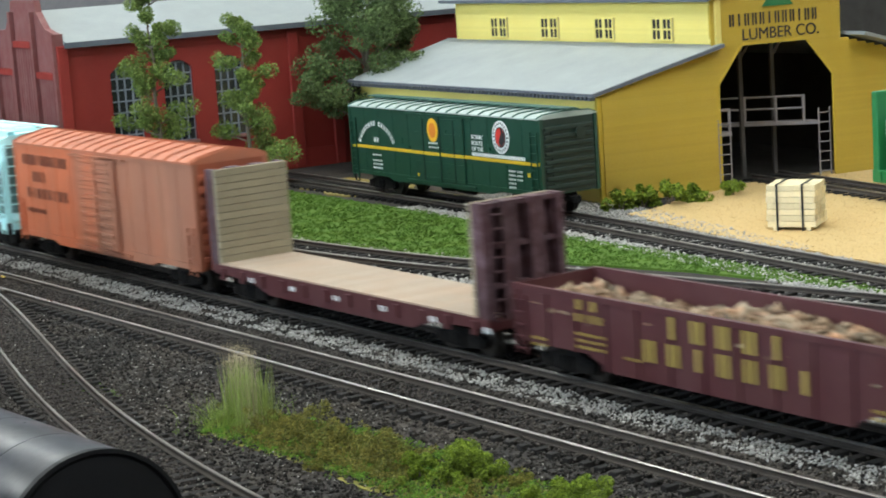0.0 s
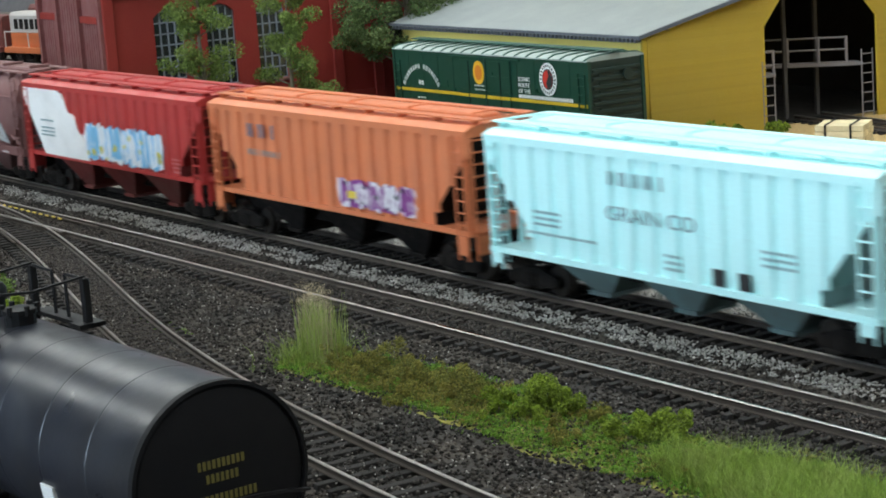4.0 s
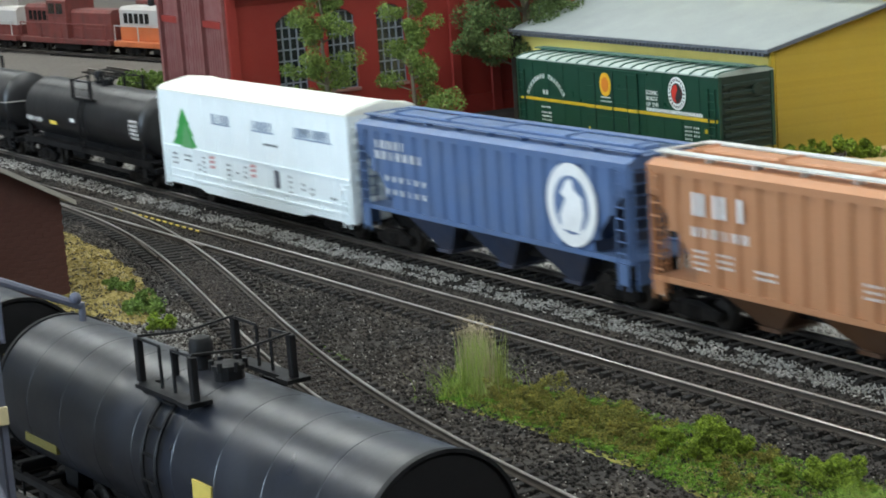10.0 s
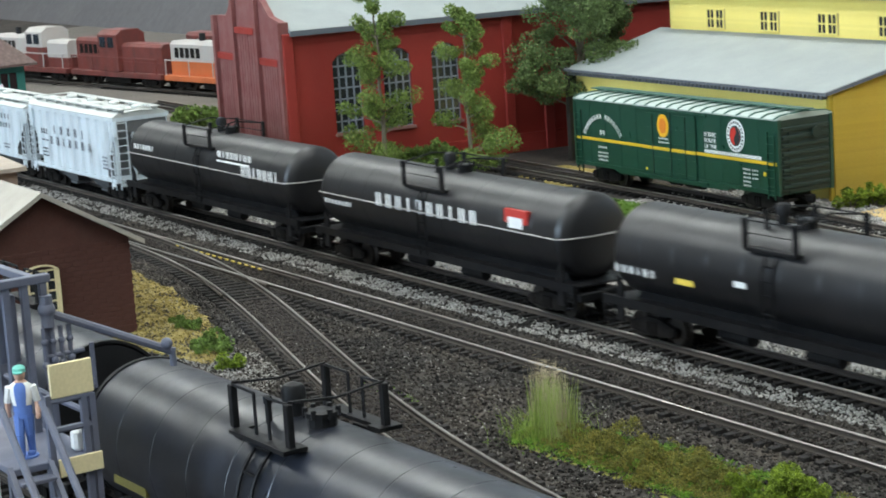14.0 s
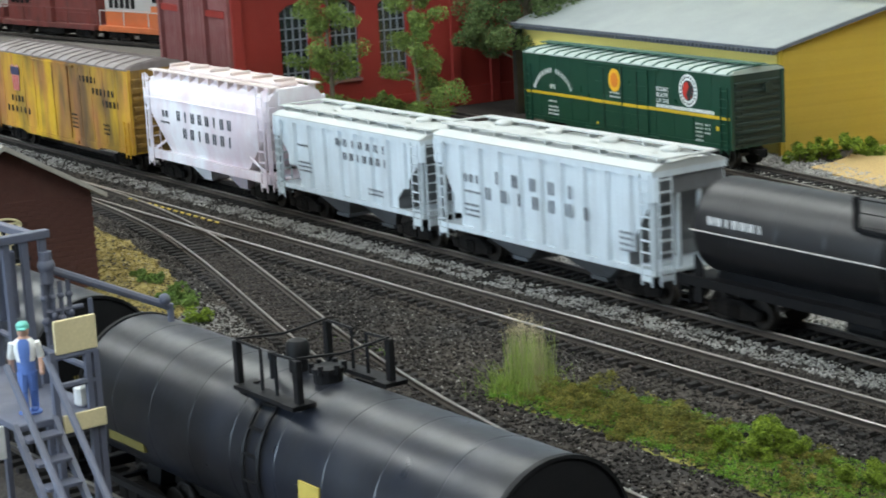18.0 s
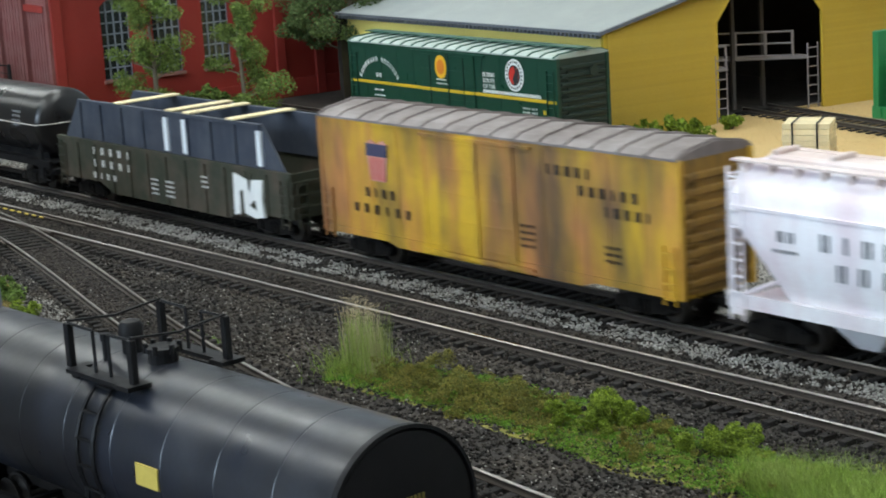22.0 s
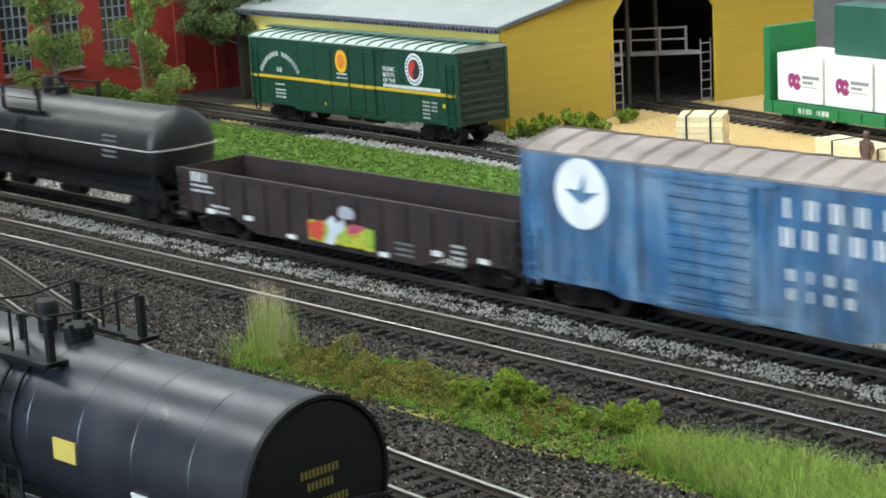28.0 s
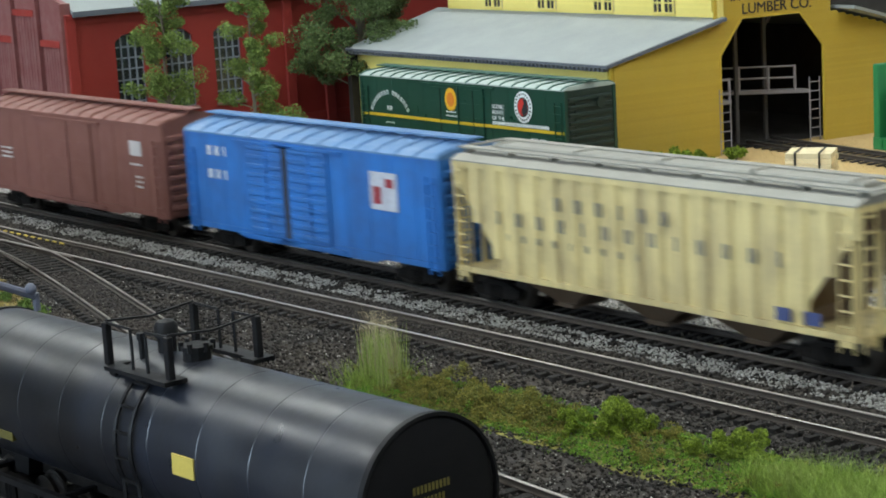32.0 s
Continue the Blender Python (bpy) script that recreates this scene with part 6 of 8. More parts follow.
TANKBLACK = paint("satin_black_tank", (0.008, 0.009, 0.013), 0.37, patchy=0.13, grain=0.2, grain_size=1.4, stain=0.7, stain_size=34, stain_color=(0.018, 0.0175, 0.018), streak=0.15, bump=0.1, spec=0.55, second=((0.012, 0.0155, 0.027), 22, 0.6, 2))
DULLTANK = paint("dusty_black_tank", (0.008, 0.008, 0.009), 0.4, patchy=0.06, stain=0.6, stain_size=40, stain_color=(0.02, 0.018, 0.018), streak=0.2, bump=0.03, spec=0.6)
GLOSSTANK = paint("weathered_black_tank", (0.0075, 0.0075, 0.008), 0.3, patchy=0.05, stain=0.6, stain_size=34, stain_color=(0.022, 0.018, 0.017), streak=0.3, bump=0.03, spec=0.6)
TANKHEAD = paint("dull_black_head", (0.007, 0.007, 0.008), 0.6, stain=0.2, stain_size=18, stain_color=(0.018, 0.016, 0.014), bump=0.03, spec=0.18)
TANKUNDER = paint("tank_underframe", (0.007, 0.007, 0.008), 0.5, stain=0.25, stain_size=18, stain_color=(0.024, 0.021, 0.018), bump=0.03, spec=0.2)
ux, uy = math.cos(radians(TANKANG)), math.sin(radians(TANKANG))


def standing_tank(s, label):
    t = tank_car("standing_tank_car", label, 168, TANKBLACK, TANKUNDER, 18.0, 29.4, hx=12.4, head=TANKHEAD, side_rail=False, group="tank cars at the loading rack")
    t.matrix_basis = mmpose(520 + ux * s, TANKY + uy * s, TANKLIFT, TANKANG)
    part("placard", Shape().loft([[(19.6, -18.25, 32.2), (27.6, -18.25, 32.2), (27.6, -17.6, 32.2), (19.6, -17.6, 32.2)], [(19.6, -18.35, 27.6), (27.6, -18.35, 27.6), (27.6, -17.7, 27.6), (19.6, -17.7, 27.6)]]), flat_mat("placard_yellow", (0.52, 0.4, 0.08)), t, "yellow placard")
    part("white_placard", Shape().loft([[(46, -18.1, 25.5), (51, -18.1, 25.5), (51, -17.4, 25.5), (46, -17.4, 25.5)], [(46, -17.3, 21), (51, -17.3, 21), (51, -16.6, 21), (46, -16.6, 21)]]), WHITE, t, "small white placard")
    dull = flat_mat("dull_yellow_lettering", (0.13, 0.11, 0.022))
    y = Shape()
    for k, (w, z) in enumerate(((10, 33), (7, 30.4), (14, 26.6), (9, 20))):
        for i in range(int(w)):
            a = -w / 2 + i
            y.box(83.6, 84.1, a, a + 0.6, z - 0.8, z + 0.8)
    part("end_lettering", y, dull, t, "dull yellow markings on the tank end")
    part("side_lettering", Shape().box(-70, -52, -17.2, -16.2, 21.5, 23.6), dull, t, "dull yellow markings low on the side")
    return t


standing_tank(12.4, "black tank car with dome platform, dusty, at the loading rack")
standing_tank(-181, "black tank car coupled behind, by the loading rack")


def loading_rack():
    """Steel loading stage with stairs, posts and a swing arm, on the aisle side of the tank cars."""
    r = thing("loading_rack", "blue-grey steel loading stage with stairs, cream boards and a swing arm", "loading rack", mmpose(520, TANKY, GROUND, TANKANG))
    g = -GROUND
    part("deck", Shape().box(-76, -20, -57, -36, 47.4 + g, 49 + g, 0.2), GREYIRON, r)
    for x, y, z in ((-75, -56, 63), (-75, -37, 58), (-48, -37, 58), (-20.8, -36.6, 62.4), (-20.8, -38.6, 62.4), (-20.8, -47, 63.6), (-48, -56, 63)):
        part("post", Shape().box(x - 0.7, x + 0.7, y - 0.7, y + 0.7, 0, z + g), GREYIRON, r)
    for p, q in (((-75, -37, 57.6), (-21, -37, 57.6)), ((-20.8, -47, 62.2), (-20.8, -36.4, 62.2)), ((-20.8, -47, 55.5), (-20.8, -36.4, 55.5)), ((-75, -56, 62.6), (-48, -56, 62.6)), ((-75, -56, 56), (-48, -56, 56))):
        part("guard_rail", Shape().rod((p[0], p[1], p[2] + g), (q[0], q[1], q[2] + g), 0.75, 6), GREYIRON, r)
    for k in range(10):
        x, z = -20 + 3.9 * k, 48.6 - 4.6 * (k + 0.6) + g
        part("stair_tread", Shape().box(x, x + 4.4, -56.6, -48.4, z, z + 0.8, 0.1), GREYIRON, r)
    for y in (-57.2, -47.8):
        part("stringer", Shape().loft([[(x, y - 0.6, z - 1.6), (x, y + 0.6, z - 1.6), (x, y + 0.6, z + 1.6), (x, y - 0.6, z + 1.6)] for x, z in ((-20.4, 48 + g), (19.6, 2 + g))]), GREYIRON, r)
        part("stair_rail", Shape().rod((-22, y, 62.4 + g), (18, y, 19 + g), 0.9, 7).rod((18, y, 19 + g), (18, y, 1 + g), 0.8, 6).rod((-2, y, 41 + g), (-2, y, 28 + g), 0.7, 6), GREYIRON, r)
    part("cream_board", Shape().box(-19.9, -19.2, -46.2, -35.8, 45 + g, 49.1 + g, 0.1), CREAM, r, "cream board along the deck edge")
    part("cream_sign", Shape().box(-20.9, -20.1, -46.2, -36, 62.8 + g, 70.5 + g, 0.15), CREAM, r, "blank cream notice board")
    part("white_can", Shape().box(-25.5, -22.5, -40.8, -37.8, 49 + g, 54 + g, 0.7), WHITE, r, "white can")
    part("white_board", Shape().box(-22, -21.2, -63.5, -59.5, 42 + g, 49.5 + g, 0.15), WHITE, r, "small white board")
    # frame over the stage, cabinet, valves and swing arm
    for x, y in ((-46, -40), (-46, -44.6), (-46, -35.4), (-72, -37.5)):
        part("frame_post", Shape().box(x - 0.8, x + 0.8, y - 0.8, y + 0.8, 49 + g, 85 + g), GREYIRON, r)
    part("top_beam", Shape().box(-47.2, -44.8, -56, -33.6, 84 + g, 86 + g, 0.2).box(-74, -47.2, -38.5, -36.5, 84 + g, 85.9 + g, 0.2), GREYIRON, r)
    part("cabinet", Shape().box(-50, -47.4, -47, -41.6, 66 + g, 82 + g, 0.3), GREYIRON, r, "blue-grey switch cabinet")
    for k in range(4):
        y = -36.6 + k * 2.1
        part("valve", Shape().rod((-45, y, 62 + g), (-45, y, 73.5 + g), 0.6, 7).ball((-45, y, 64.5 + g + (k % 2)), 1.1, 8).ball((-45, y, 70 + g), 0.95, 8), GREYIRON, r, smooth=True)
    part("valve_pipe", Shape().rod((-45, -37, 66.6 + g), (-45, -27, 66.6 + g), 0.6, 7).rod((-45, -25, 57 + g), (-45, -25, 68 + g), 0.6, 7).rod((-45, -37, 58 + g), (-45, -25, 58 + g), 0.6, 7), GREYIRON, r)
    arm = part("swing_arm", Shape().rod((-45.4, -34.4, 76.6 + g), (-40, -7, 63.4 + g), 1.0, 8), GREYIRON, r, "blue-grey swing arm")
    part("pivot", Shape().rod((-45.2, -35.2, 73.5 + g), (-45.2, -35.2, 81 + g), 1.6, 10).ball((-45.2, -35.2, 77.6 + g), 2.1, 10), GREYIRON, arm, smooth=True)
    part("nozzle", Shape().ball((-39.6, -8.2, 65.4 + g), 1.5, 8).rod((-40.2, -6.6, 64 + g), (-40.2, -6.6, 59.6 + g), 0.9, 8), GREYIRON, arm, smooth=True)
    return r


loading_rack()


def figurine(name, label, x, y, z, material, turn=0, extra=()):
    """A small painted figure in mid-step, one cast piece on a thin base."""
    s = Shape()
    s.turn([(0, 2.6), (0.4, 2.6)], 12, "z")
    for sx, fy, ky in ((-1, -0.9, -0.7), (1, 1.1, 0.3)):
        s.rod((sx * 1.0, fy, 0.9), (sx * 1.05, ky, 5.0), 0.8, 8, 1.0).rod((sx * 1.05, ky, 5.0), (sx * 0.95, 0, 9.6), 1.0, 8, 1.35)
        s.box(sx * 1.0 - 0.75, sx * 1.0 + 0.75, fy - 1.9, fy + 0.8, 0.3, 1.3, 0.25)
    hull = lambda zz, a, b: [(a * math.cos(k * 0.5236), b * math.sin(k * 0.5236), zz) for k in range(12)]
    s.loft([hull(9.0, 1.9, 1.4), hull(10.6, 2.1, 1.5), hull(12.0, 2.1, 1.5), hull(14.8, 2.7, 1.7), hull(16.4, 2.6, 1.5), hull(17.2, 1.6, 1.1), hull(17.8, 0.8, 0.8)])
    for sx in (-1, 1):
        s.rod((sx * 2.5, 0, 16.2), (sx * 3.3, 0.5, 12.6), 1.0, 8, 0.85).rod((sx * 3.3, 0.5, 12.6), (sx * 3.5, -1.2 * sx, 9.9), 0.75, 8, 0.55).ball((sx * 3.5, -1.3 * sx, 9.4), 0.65, 8)
    s.ball((0, -0.1, 19.0), 1.35, 12, 1.2)
    s.turn([(19.5, 1.5), (20.4, 1.45), (20.9, 1.0), (21.1, 0.3)], 12, "z").box(-1.0, 1.0, -2.4, -0.8, 19.4, 19.8, 0.1)
    ob = solid(name, s, material, label, "figurine", mmpose(x, y, z, turn), smooth=True)
    for k, m in enumerate(extra):
        ob.data.materials.append(m)
    if extra:
        for f in ob.data.polygons:
            c = f.center / MM
            f.material_index = 3 if c.z > 19.45 else 2 if c.z > 17.3 or (c.z < 12.4 and abs(c.x) > 2.75) else 1 if c.z > 12.4 and (abs(c.x) > 1.25 or c.y > 0.6) else 0
    return ob


figurine("figurine", "small brown-clad painted figurine standing on the yard", 384, 557, GROUND + 0.9, paint("figurine_brown", (0.13, 0.07, 0.045), 0.7, stain=0.4, stain_size=5, stain_color=(0.05, 0.05, 0.06)))
figurine("figurine", "painted figurine in white shirt, blue overalls and green cap", 520 - 28 * ux + 50 * uy, TANKY - 28 * uy - 50 * ux, 49.05, paint("figurine_blue", (0.1, 0.19, 0.5), 0.7, stain=0.2), 62, (WHITE, flat_mat("figurine_skin", (0.6, 0.36, 0.26)), flat_mat("figurine_cap", (0.15, 0.5, 0.42))))


def lumber_stack(name, label, x, y, turn, L, W, rows, cols, group="stacks of lumber in the yard"):
    t = thing(name, label, "lumber stack", mmpose(x, y, GROUND + 0.9, turn), group)
    for k in (0.12, 0.8):
        part("bearer", Shape().box(L * k, L * k + 2, 0, W, 0, 1.6), WOOD, t)
    for r in range(rows):
        for c in range(cols):
            h = 19.0 / max(rows, 7) if rows > 5 else 2.6
            j = RNG.uniform(-0.35, 0.35)
            part("plank", Shape().box(j, L + j, c * W / cols + 0.1, (c + 1) * W / cols - 0.1, 1.6 + r * h, 1.6 + (r + 1) * h - 0.22, 0.1), WOOD, t)
    H = 1.6 + rows * (19.0 / max(rows, 7) if rows > 5 else 2.6)
    for k in (0.2, 0.72):
        x0 = L * k
        part("strap", Shape().box(x0, x0 + 0.9, -0.35, -0.1, 0, H).box(x0, x0 + 0.9, -0.35, W + 0.35, H, H + 0.25).box(x0, x0 + 0.9, W + 0.1, W + 0.35, 0, H), BLACK, t)
    return t


lumber_stack("lumber_crate", "strapped square stack of pale planks on the yard", 281, 547, 32, 22, 20, 7, 4)
lumber_stack("lumber_pile", "long strapped stack of pale boards on bearers", 342, 574, -14, 62, 14, 4, 4)


def lumber_flat():
    """A green bulkhead flat car loaded with wrapped lumber."""
    green = car_paint("bright_green_car", (0.01, 0.17, 0.05), 0.1, 0.05, (0.03, 0.1, 0.05), 0.45)
    dkgreen = car_paint("deep_green_wrap", (0.015, 0.09, 0.06), 0.1, 0.05, (0.03, 0.08, 0.06), 0.5)
    wrap = paint("white_lumber_wrap", (0.8, 0.79, 0.72), 0.55, stain=0.08)
    tan = paint("kraft_wrap", (0.5, 0.4, 0.24), 0.7)
    magenta = paint("magenta_mark", (0.3, 0.03, 0.15), 0.6)
    GREYINK = flat_mat("grey_ink", (0.2, 0.2, 0.22))
    L = 185
    h = L / 2
    car = thing("lumber_flat_car", "bright green bulkhead flat car loaded with white-wrapped lumber", "flat car", group="parked freight cars")
    part("deck", Shape().box(-h, h, -16.5, 16.5, 9.5, 12.5, 0.3).box(-h, h, -16.8, -15.6, 6.5, 12.6).box(-h, h, 15.6, 16.8, 6.5, 12.6), green, car)
    for i in range(12):
        x = -h + 6 + i * (L - 12) / 11
        part("stake_pocket", Shape().box(x - 1.2, x + 1.2, -17.6, -16.7, 7.5, 12), green, car)
    for sx in (-1, 1):
        part("bulkhead", Shape().box(min(sx * h, sx * (h - 4)), max(sx * h, sx * (h - 4)), -16.5, 16.5, 12, 50, 0.5), green, car)
    for i in range(5):
        x = -h + 8 + i * 34
        b = part("lumber_pack", Shape().box(x, x + 32.6, -14.5, 0, 13, 37, 0.4), wrap, car, "white-wrapped lumber pack")
        lobes = [(9.2, 20.6), (10.4, 19.8), (11.2, 21.2), (12.2, 20.6), (13.4, 19.4), (15.2, 19.2), (16.6, 20.2), (17.4, 21.8), (16.0, 22.4), (15.8, 23.4), (17.2, 24.6), (16.6, 26.2), (14.8, 27.4), (13.0, 26.6),
                 (11.6, 27.6), (9.6, 27.2), (8.2, 25.6), (8.0, 23.0)]
        mark = part("mark", Shape().slab([(x + u, v) for u, v in lobes], -14.75, -14.4), magenta, b, "rounded two-lobed magenta mark")
        for cx in (10.8, 14.4):
            part("mark_hole", Shape().slab([(x + cx - 0.7, 23), (x + cx + 0.7, 23), (x + cx, 24.6)], -14.85, -14.7), wrap, mark)
        lettering(b, x + 18.5, x + 30.6, 26, 1.6, 9, -14.6, GREYINK, 0.7)
        lettering(b, x + 18.5, x + 26, 23.4, 1.1, 7, -14.6, GREYINK, 0.7)
        part("underline", Shape().box(x + 18.5, x + 29, -14.65, -14.4, 21, 21.3), GREYINK, b)
        part("lumber_pack", Shape().box(x, x + 32.6, 0.6, 14.5, 13, 37, 0.4), wrap, car, "white-wrapped lumber pack")
        if i in (1, 3, 4):
            part("lumber_pack", Shape().box(x - 4 if i == 1 else x, x + 32.6, -4, 13, 37.4, 62, 0.4), dkgreen, car, "dark green wrapped lumber pack")
        if i == 2:
            part("lumber_pack", Shape().box(x, x + 32.6, -6, 13, 37.4, 60, 0.4), tan, car, "tan wrapped lumber pack")
    lettering(car, -h + 26, -h + 48, 9.4, 2.6, 8, -16.9, WHITE, 0.7)
    running_gear(car, h, 22)
    car.matrix_basis = mmpose(355, 637.8, 0, -8.2)
    return car


lumber_flat()


def old_locomotive(x, y, body, top, label, turn=0, hood=0.5):
    """A hood diesel with rounded hood tops, walkway, cab, louvres and rails."""
    t = thing("diesel_locomotive", label, "locomotive", mmpose(x, y, 0, turn), "locomotives in the engine yard")
    a, b = -80 + 150 * hood, -44 + 150 * hood
    part("frame", Shape().box(-85, 85, -16, 16, 9, 14, 0.5), body, t)
    for nm, x0, x1, zt in (("hood", -80, a, 45), ("nose", b, 82, 41)):
        part(nm, Shape().box(x0, x1, -10.5, 10.5, 14, zt - 17, 0.5), body, t)
        part("hood_top", Shape().prism([(-10.4, zt - 17), (10.4, zt - 17), (10.4, zt - 3), (7.5, zt), (-7.5, zt), (-10.4, zt - 3)], x0 + 0.4, x1 - 0.4), top, t)
    part("cab", Shape().box(a, b, -15.5, 15.5, 14, 34, 0.6), body, t)
    part("cab_top", Shape().prism([(-15.5, 34), (15.5, 34), (15.5, 49), (9, 53.5), (-9, 53.5), (-15.5, 49)], a, b), top, t)
    for k in range(2):
        part("window", Shape().box(a + 4 + k * 15, a + 15 + k * 15, -16.0, -15.3, 37, 47), GLASSY, t)
    for k in range(5):
        part("louvre", Shape().box(-72 + k * 9, -66 + k * 9, -10.9, -10.3, 30, 39), DARK, t)
    part("exhaust_pipe", Shape().rod((-40, 0, 45), (-40, 0, 52), 3, 10), BLACK, t)
    for k in range(5):
        part("rail_post", Shape().rod((-82 + k * 40, -15.5, 14), (-82 + k * 40, -15.5, 28), 0.6, 5), top, t)
    part("handrail", Shape().rod((-82, -15.5, 28), (82, -15.5, 28), 0.6, 5), top, t)
    part("fuel_tank", Shape().box(-24, 24, -13, 13, 3, 9, 1), DARK, t)
    running_gear(t, 82, 24)
    return t


OLDRED = car_paint("faded_red_engine", (0.17, 0.035, 0.027), 0.6, 0.4, (0.06, 0.03, 0.026), 0.6)
ORANGE2 = car_paint("orange_engine", (0.58, 0.15, 0.045), 0.3, 0.15, (0.3, 0.1, 0.05), 0.6)
PALE2 = car_paint("white_engine_band", (0.42, 0.4, 0.37), 0.25, 0.15, (0.45, 0.32, 0.28), 0.6)
DIRT = paint("pale_yard_dirt", (0.12, 0.106, 0.09), 0.95, grain=0.3, grain_size=3, stain=0.5, stain_size=60, stain_color=(0.09, 0.08, 0.07), bump=0.4)
patch("yard_dirt", [(-1900, 385), (-900, 372), (-420, 385), (-185, 398), (-185, 470), (-420, 900), (-1900, 900)], 0.3, DIRT, "pale dusty ground of the engine yard", 6.0)
patch("straw_patch", [(-85, 505), (-10, 500), (20, 528), (-10, 548), (-80, 545)], 0.6, STRAW, "dry ochre straw ground behind the spur", 3.0)
track("engine_yard_track", "yard track behind the tower", [(-1500, 470), (-430, 640)], (-1000, -990))
track("engine_yard_track", "yard track behind the tower", [(-1500, 540), (-430, 710)], (-1000, -990))
ya = math.degrees(math.atan2(170, 1070))
for k, (d, row, b, tp, lb) in enumerate(((-55, 0, ORANGE2, PALE2, "orange and white diesel locomotive in the engine yard"), (-232, 0, OLDRED, OLDRED, "faded red diesel locomotive in the engine yard"), (-412, 0, OLDRED, PALE2, "red and white diesel locomotive in the engine yard"), (-592, 0, OLDRED, OLDRED, "faded red diesel locomotive in the engine yard"), (-150, 70, OLDRED, OLDRED, "faded red diesel locomotive in the engine yard"))):
    x = -640 + d * math.cos(radians(ya))
    old_locomotive(x, 640 + (x + 430) * 170 / 1070 + row, b, tp, lb, ya, 0.35 if k % 2 else 0.55)


# ---- the moving train ----
TRAIN = []


def put(car, centre):
    TRAIN.append((car, centre))
    return car


# 1 maroon gondola with stones
MAROON = car_paint("maroon_car", (0.075, 0.018, 0.02), 0.15, 0.15, (0.14, 0.07, 0.06))
c = put(gondola("gondola_car", "maroon gondola car with yellow lettering, loaded with rubble", 186, MAROON), 523)
WORNTAN = flat_mat("worn_yellow_lettering", (0.42, 0.3, 0.07))
for x0, x1, z, n in ((-22, 30, 24.0, 5), (-32, 40, 16.0, 7)):
    lettering(c, x0, x1, z, 6.4, n, -17.35, WORNTAN, 0.62)
lettering(c, -62, -49, 26, 3, 2, -17.35, WORNTAN, 0.6)
lettering(c, -62, -48, 22, 2.4, 4, -17.35, WORNTAN)
small_print(c, -17.35, WORNTAN, ((-62, 17, 14, 3), (-40, 12.4, 8, 1), (-84, 13, 8, 2), (56, 12.4, 10, 2)))
p = RNG.uniform((-90, -15), (90, 15), (1500, 2))
part("rubble_load", stones("rubble_load", np.stack([p[:, 0], p[:, 1], 22 + 1.8 * np.cos(p[:, 0] * 0.06) + RNG.uniform(-2, 2, 1500)], 1), RNG.uniform(1.0, 3.0, 1500), paint("rubble", (0.22, 0.15, 0.09), 0.9, grain=0.25, stain=0.9, stain_size=9, stain_color=(0.3, 0.26, 0.19), second=((0.3, 0.13, 0.06), 7, 0.6, 1), island=0.6)), None, c, "mixed grey and brown rubble")
part("load_bed", Shape().box(-91, 91, -15.6, 15.6, 12.2, 20), BALLAST, c)

# 2 bulkhead flat
Z_MAP[:] = 11.0, 1.0
c = put(thing("bulkhead_flat_car", "maroon bulkhead flat car with a tan wooden deck, empty", "flat car", group="freight cars of the moving train"), 324)
TAN = paint("tan_deck_board", (0.37, 0.285, 0.21), 0.8, stain=0.3, stain_size=20, stain_color=(0.42, 0.24, 0.14), per_object=0.06)
BULKWOOD = paint("khaki_bulkhead_board", (0.3, 0.25, 0.16), 0.8, stain=0.3, stain_size=10, stain_color=(0.2, 0.16, 0.1), per_object=0.08)
PLUM = paint("plum_steel", (0.075, 0.028, 0.032), 0.7, stain=0.6, stain_size=5, stain_color=(0.24, 0.15, 0.17), second=((0.035, 0.016, 0.018), 9, 0.7, 1))
part("side_sill", Shape().slab([(-92, 12), (-60, 10.5), (-48, 7), (48, 7), (60, 10.5), (92, 12), (92, 15), (-92, 15)], -16.6, -15.4).slab([(-92, 12), (-60, 10.5), (-48, 7), (48, 7), (60, 10.5), (92, 12), (92, 15), (-92, 15)], 15.4, 16.6), MAROON, c)
part("underframe", Shape().box(-92, 92, -15.4, 15.4, 11, 14), MAROON, c)
for i in range(46):
    x = -88 + i * 3.83
    part("deck_board", Shape().box(x, x + 3.65, -16.2, 16.2, 14.2, 15.6, 0.15), TAN, c)
for i in range(12):
    part("stake_pocket", Shape().box(-84 + i * 15.2, -81 + i * 15.2, -17.5, -16.5, 9.5, 14), MAROON, c)
    if i % 2:
        lettering(c, -78 + i * 15.2, -73 + i * 15.2, 11.5, 1.8, 2, -16.75, WHITE)
for sx in (-1, 1):
    inner, outer = sx * 84, sx * 92
    for k in range(13):
        part("bulkhead_board", Shape().box(min(inner, inner + sx * 2), max(inner, inner + sx * 2), -16.4, 16.4, 15.6 + k * 2.85, 18.25 + k * 2.85, 0.15), BULKWOOD, c)
    s = Shape()
    for y, w in ((-15.4, 1.1), (-5.5, 2.6), (5.5, 2.6), (15.4, 1.1)):
        s.box(min(inner + sx * 2, outer), max(inner + sx * 2, outer), y - w, y + w, 14, 52.5)
    for z in (24, 37, 50.5):
        s.box(min(inner + sx * 2, outer - sx * 2), max(inner + sx * 2, outer - sx * 2), -16.4, 16.4, z, z + 1.6)
    ladder(c, outer + sx * 0.4, -11.4, 14, 51, 5, PLUM, "y", 8)
    s.box(min(inner + sx * 2, inner + sx * 2.8), max(inner + sx * 2, inner + sx * 2.8), -16.4, 16.4, 14, 52.4)
    part("bulkhead_frame", s, PLUM, c)
running_gear(c, 92, 22)

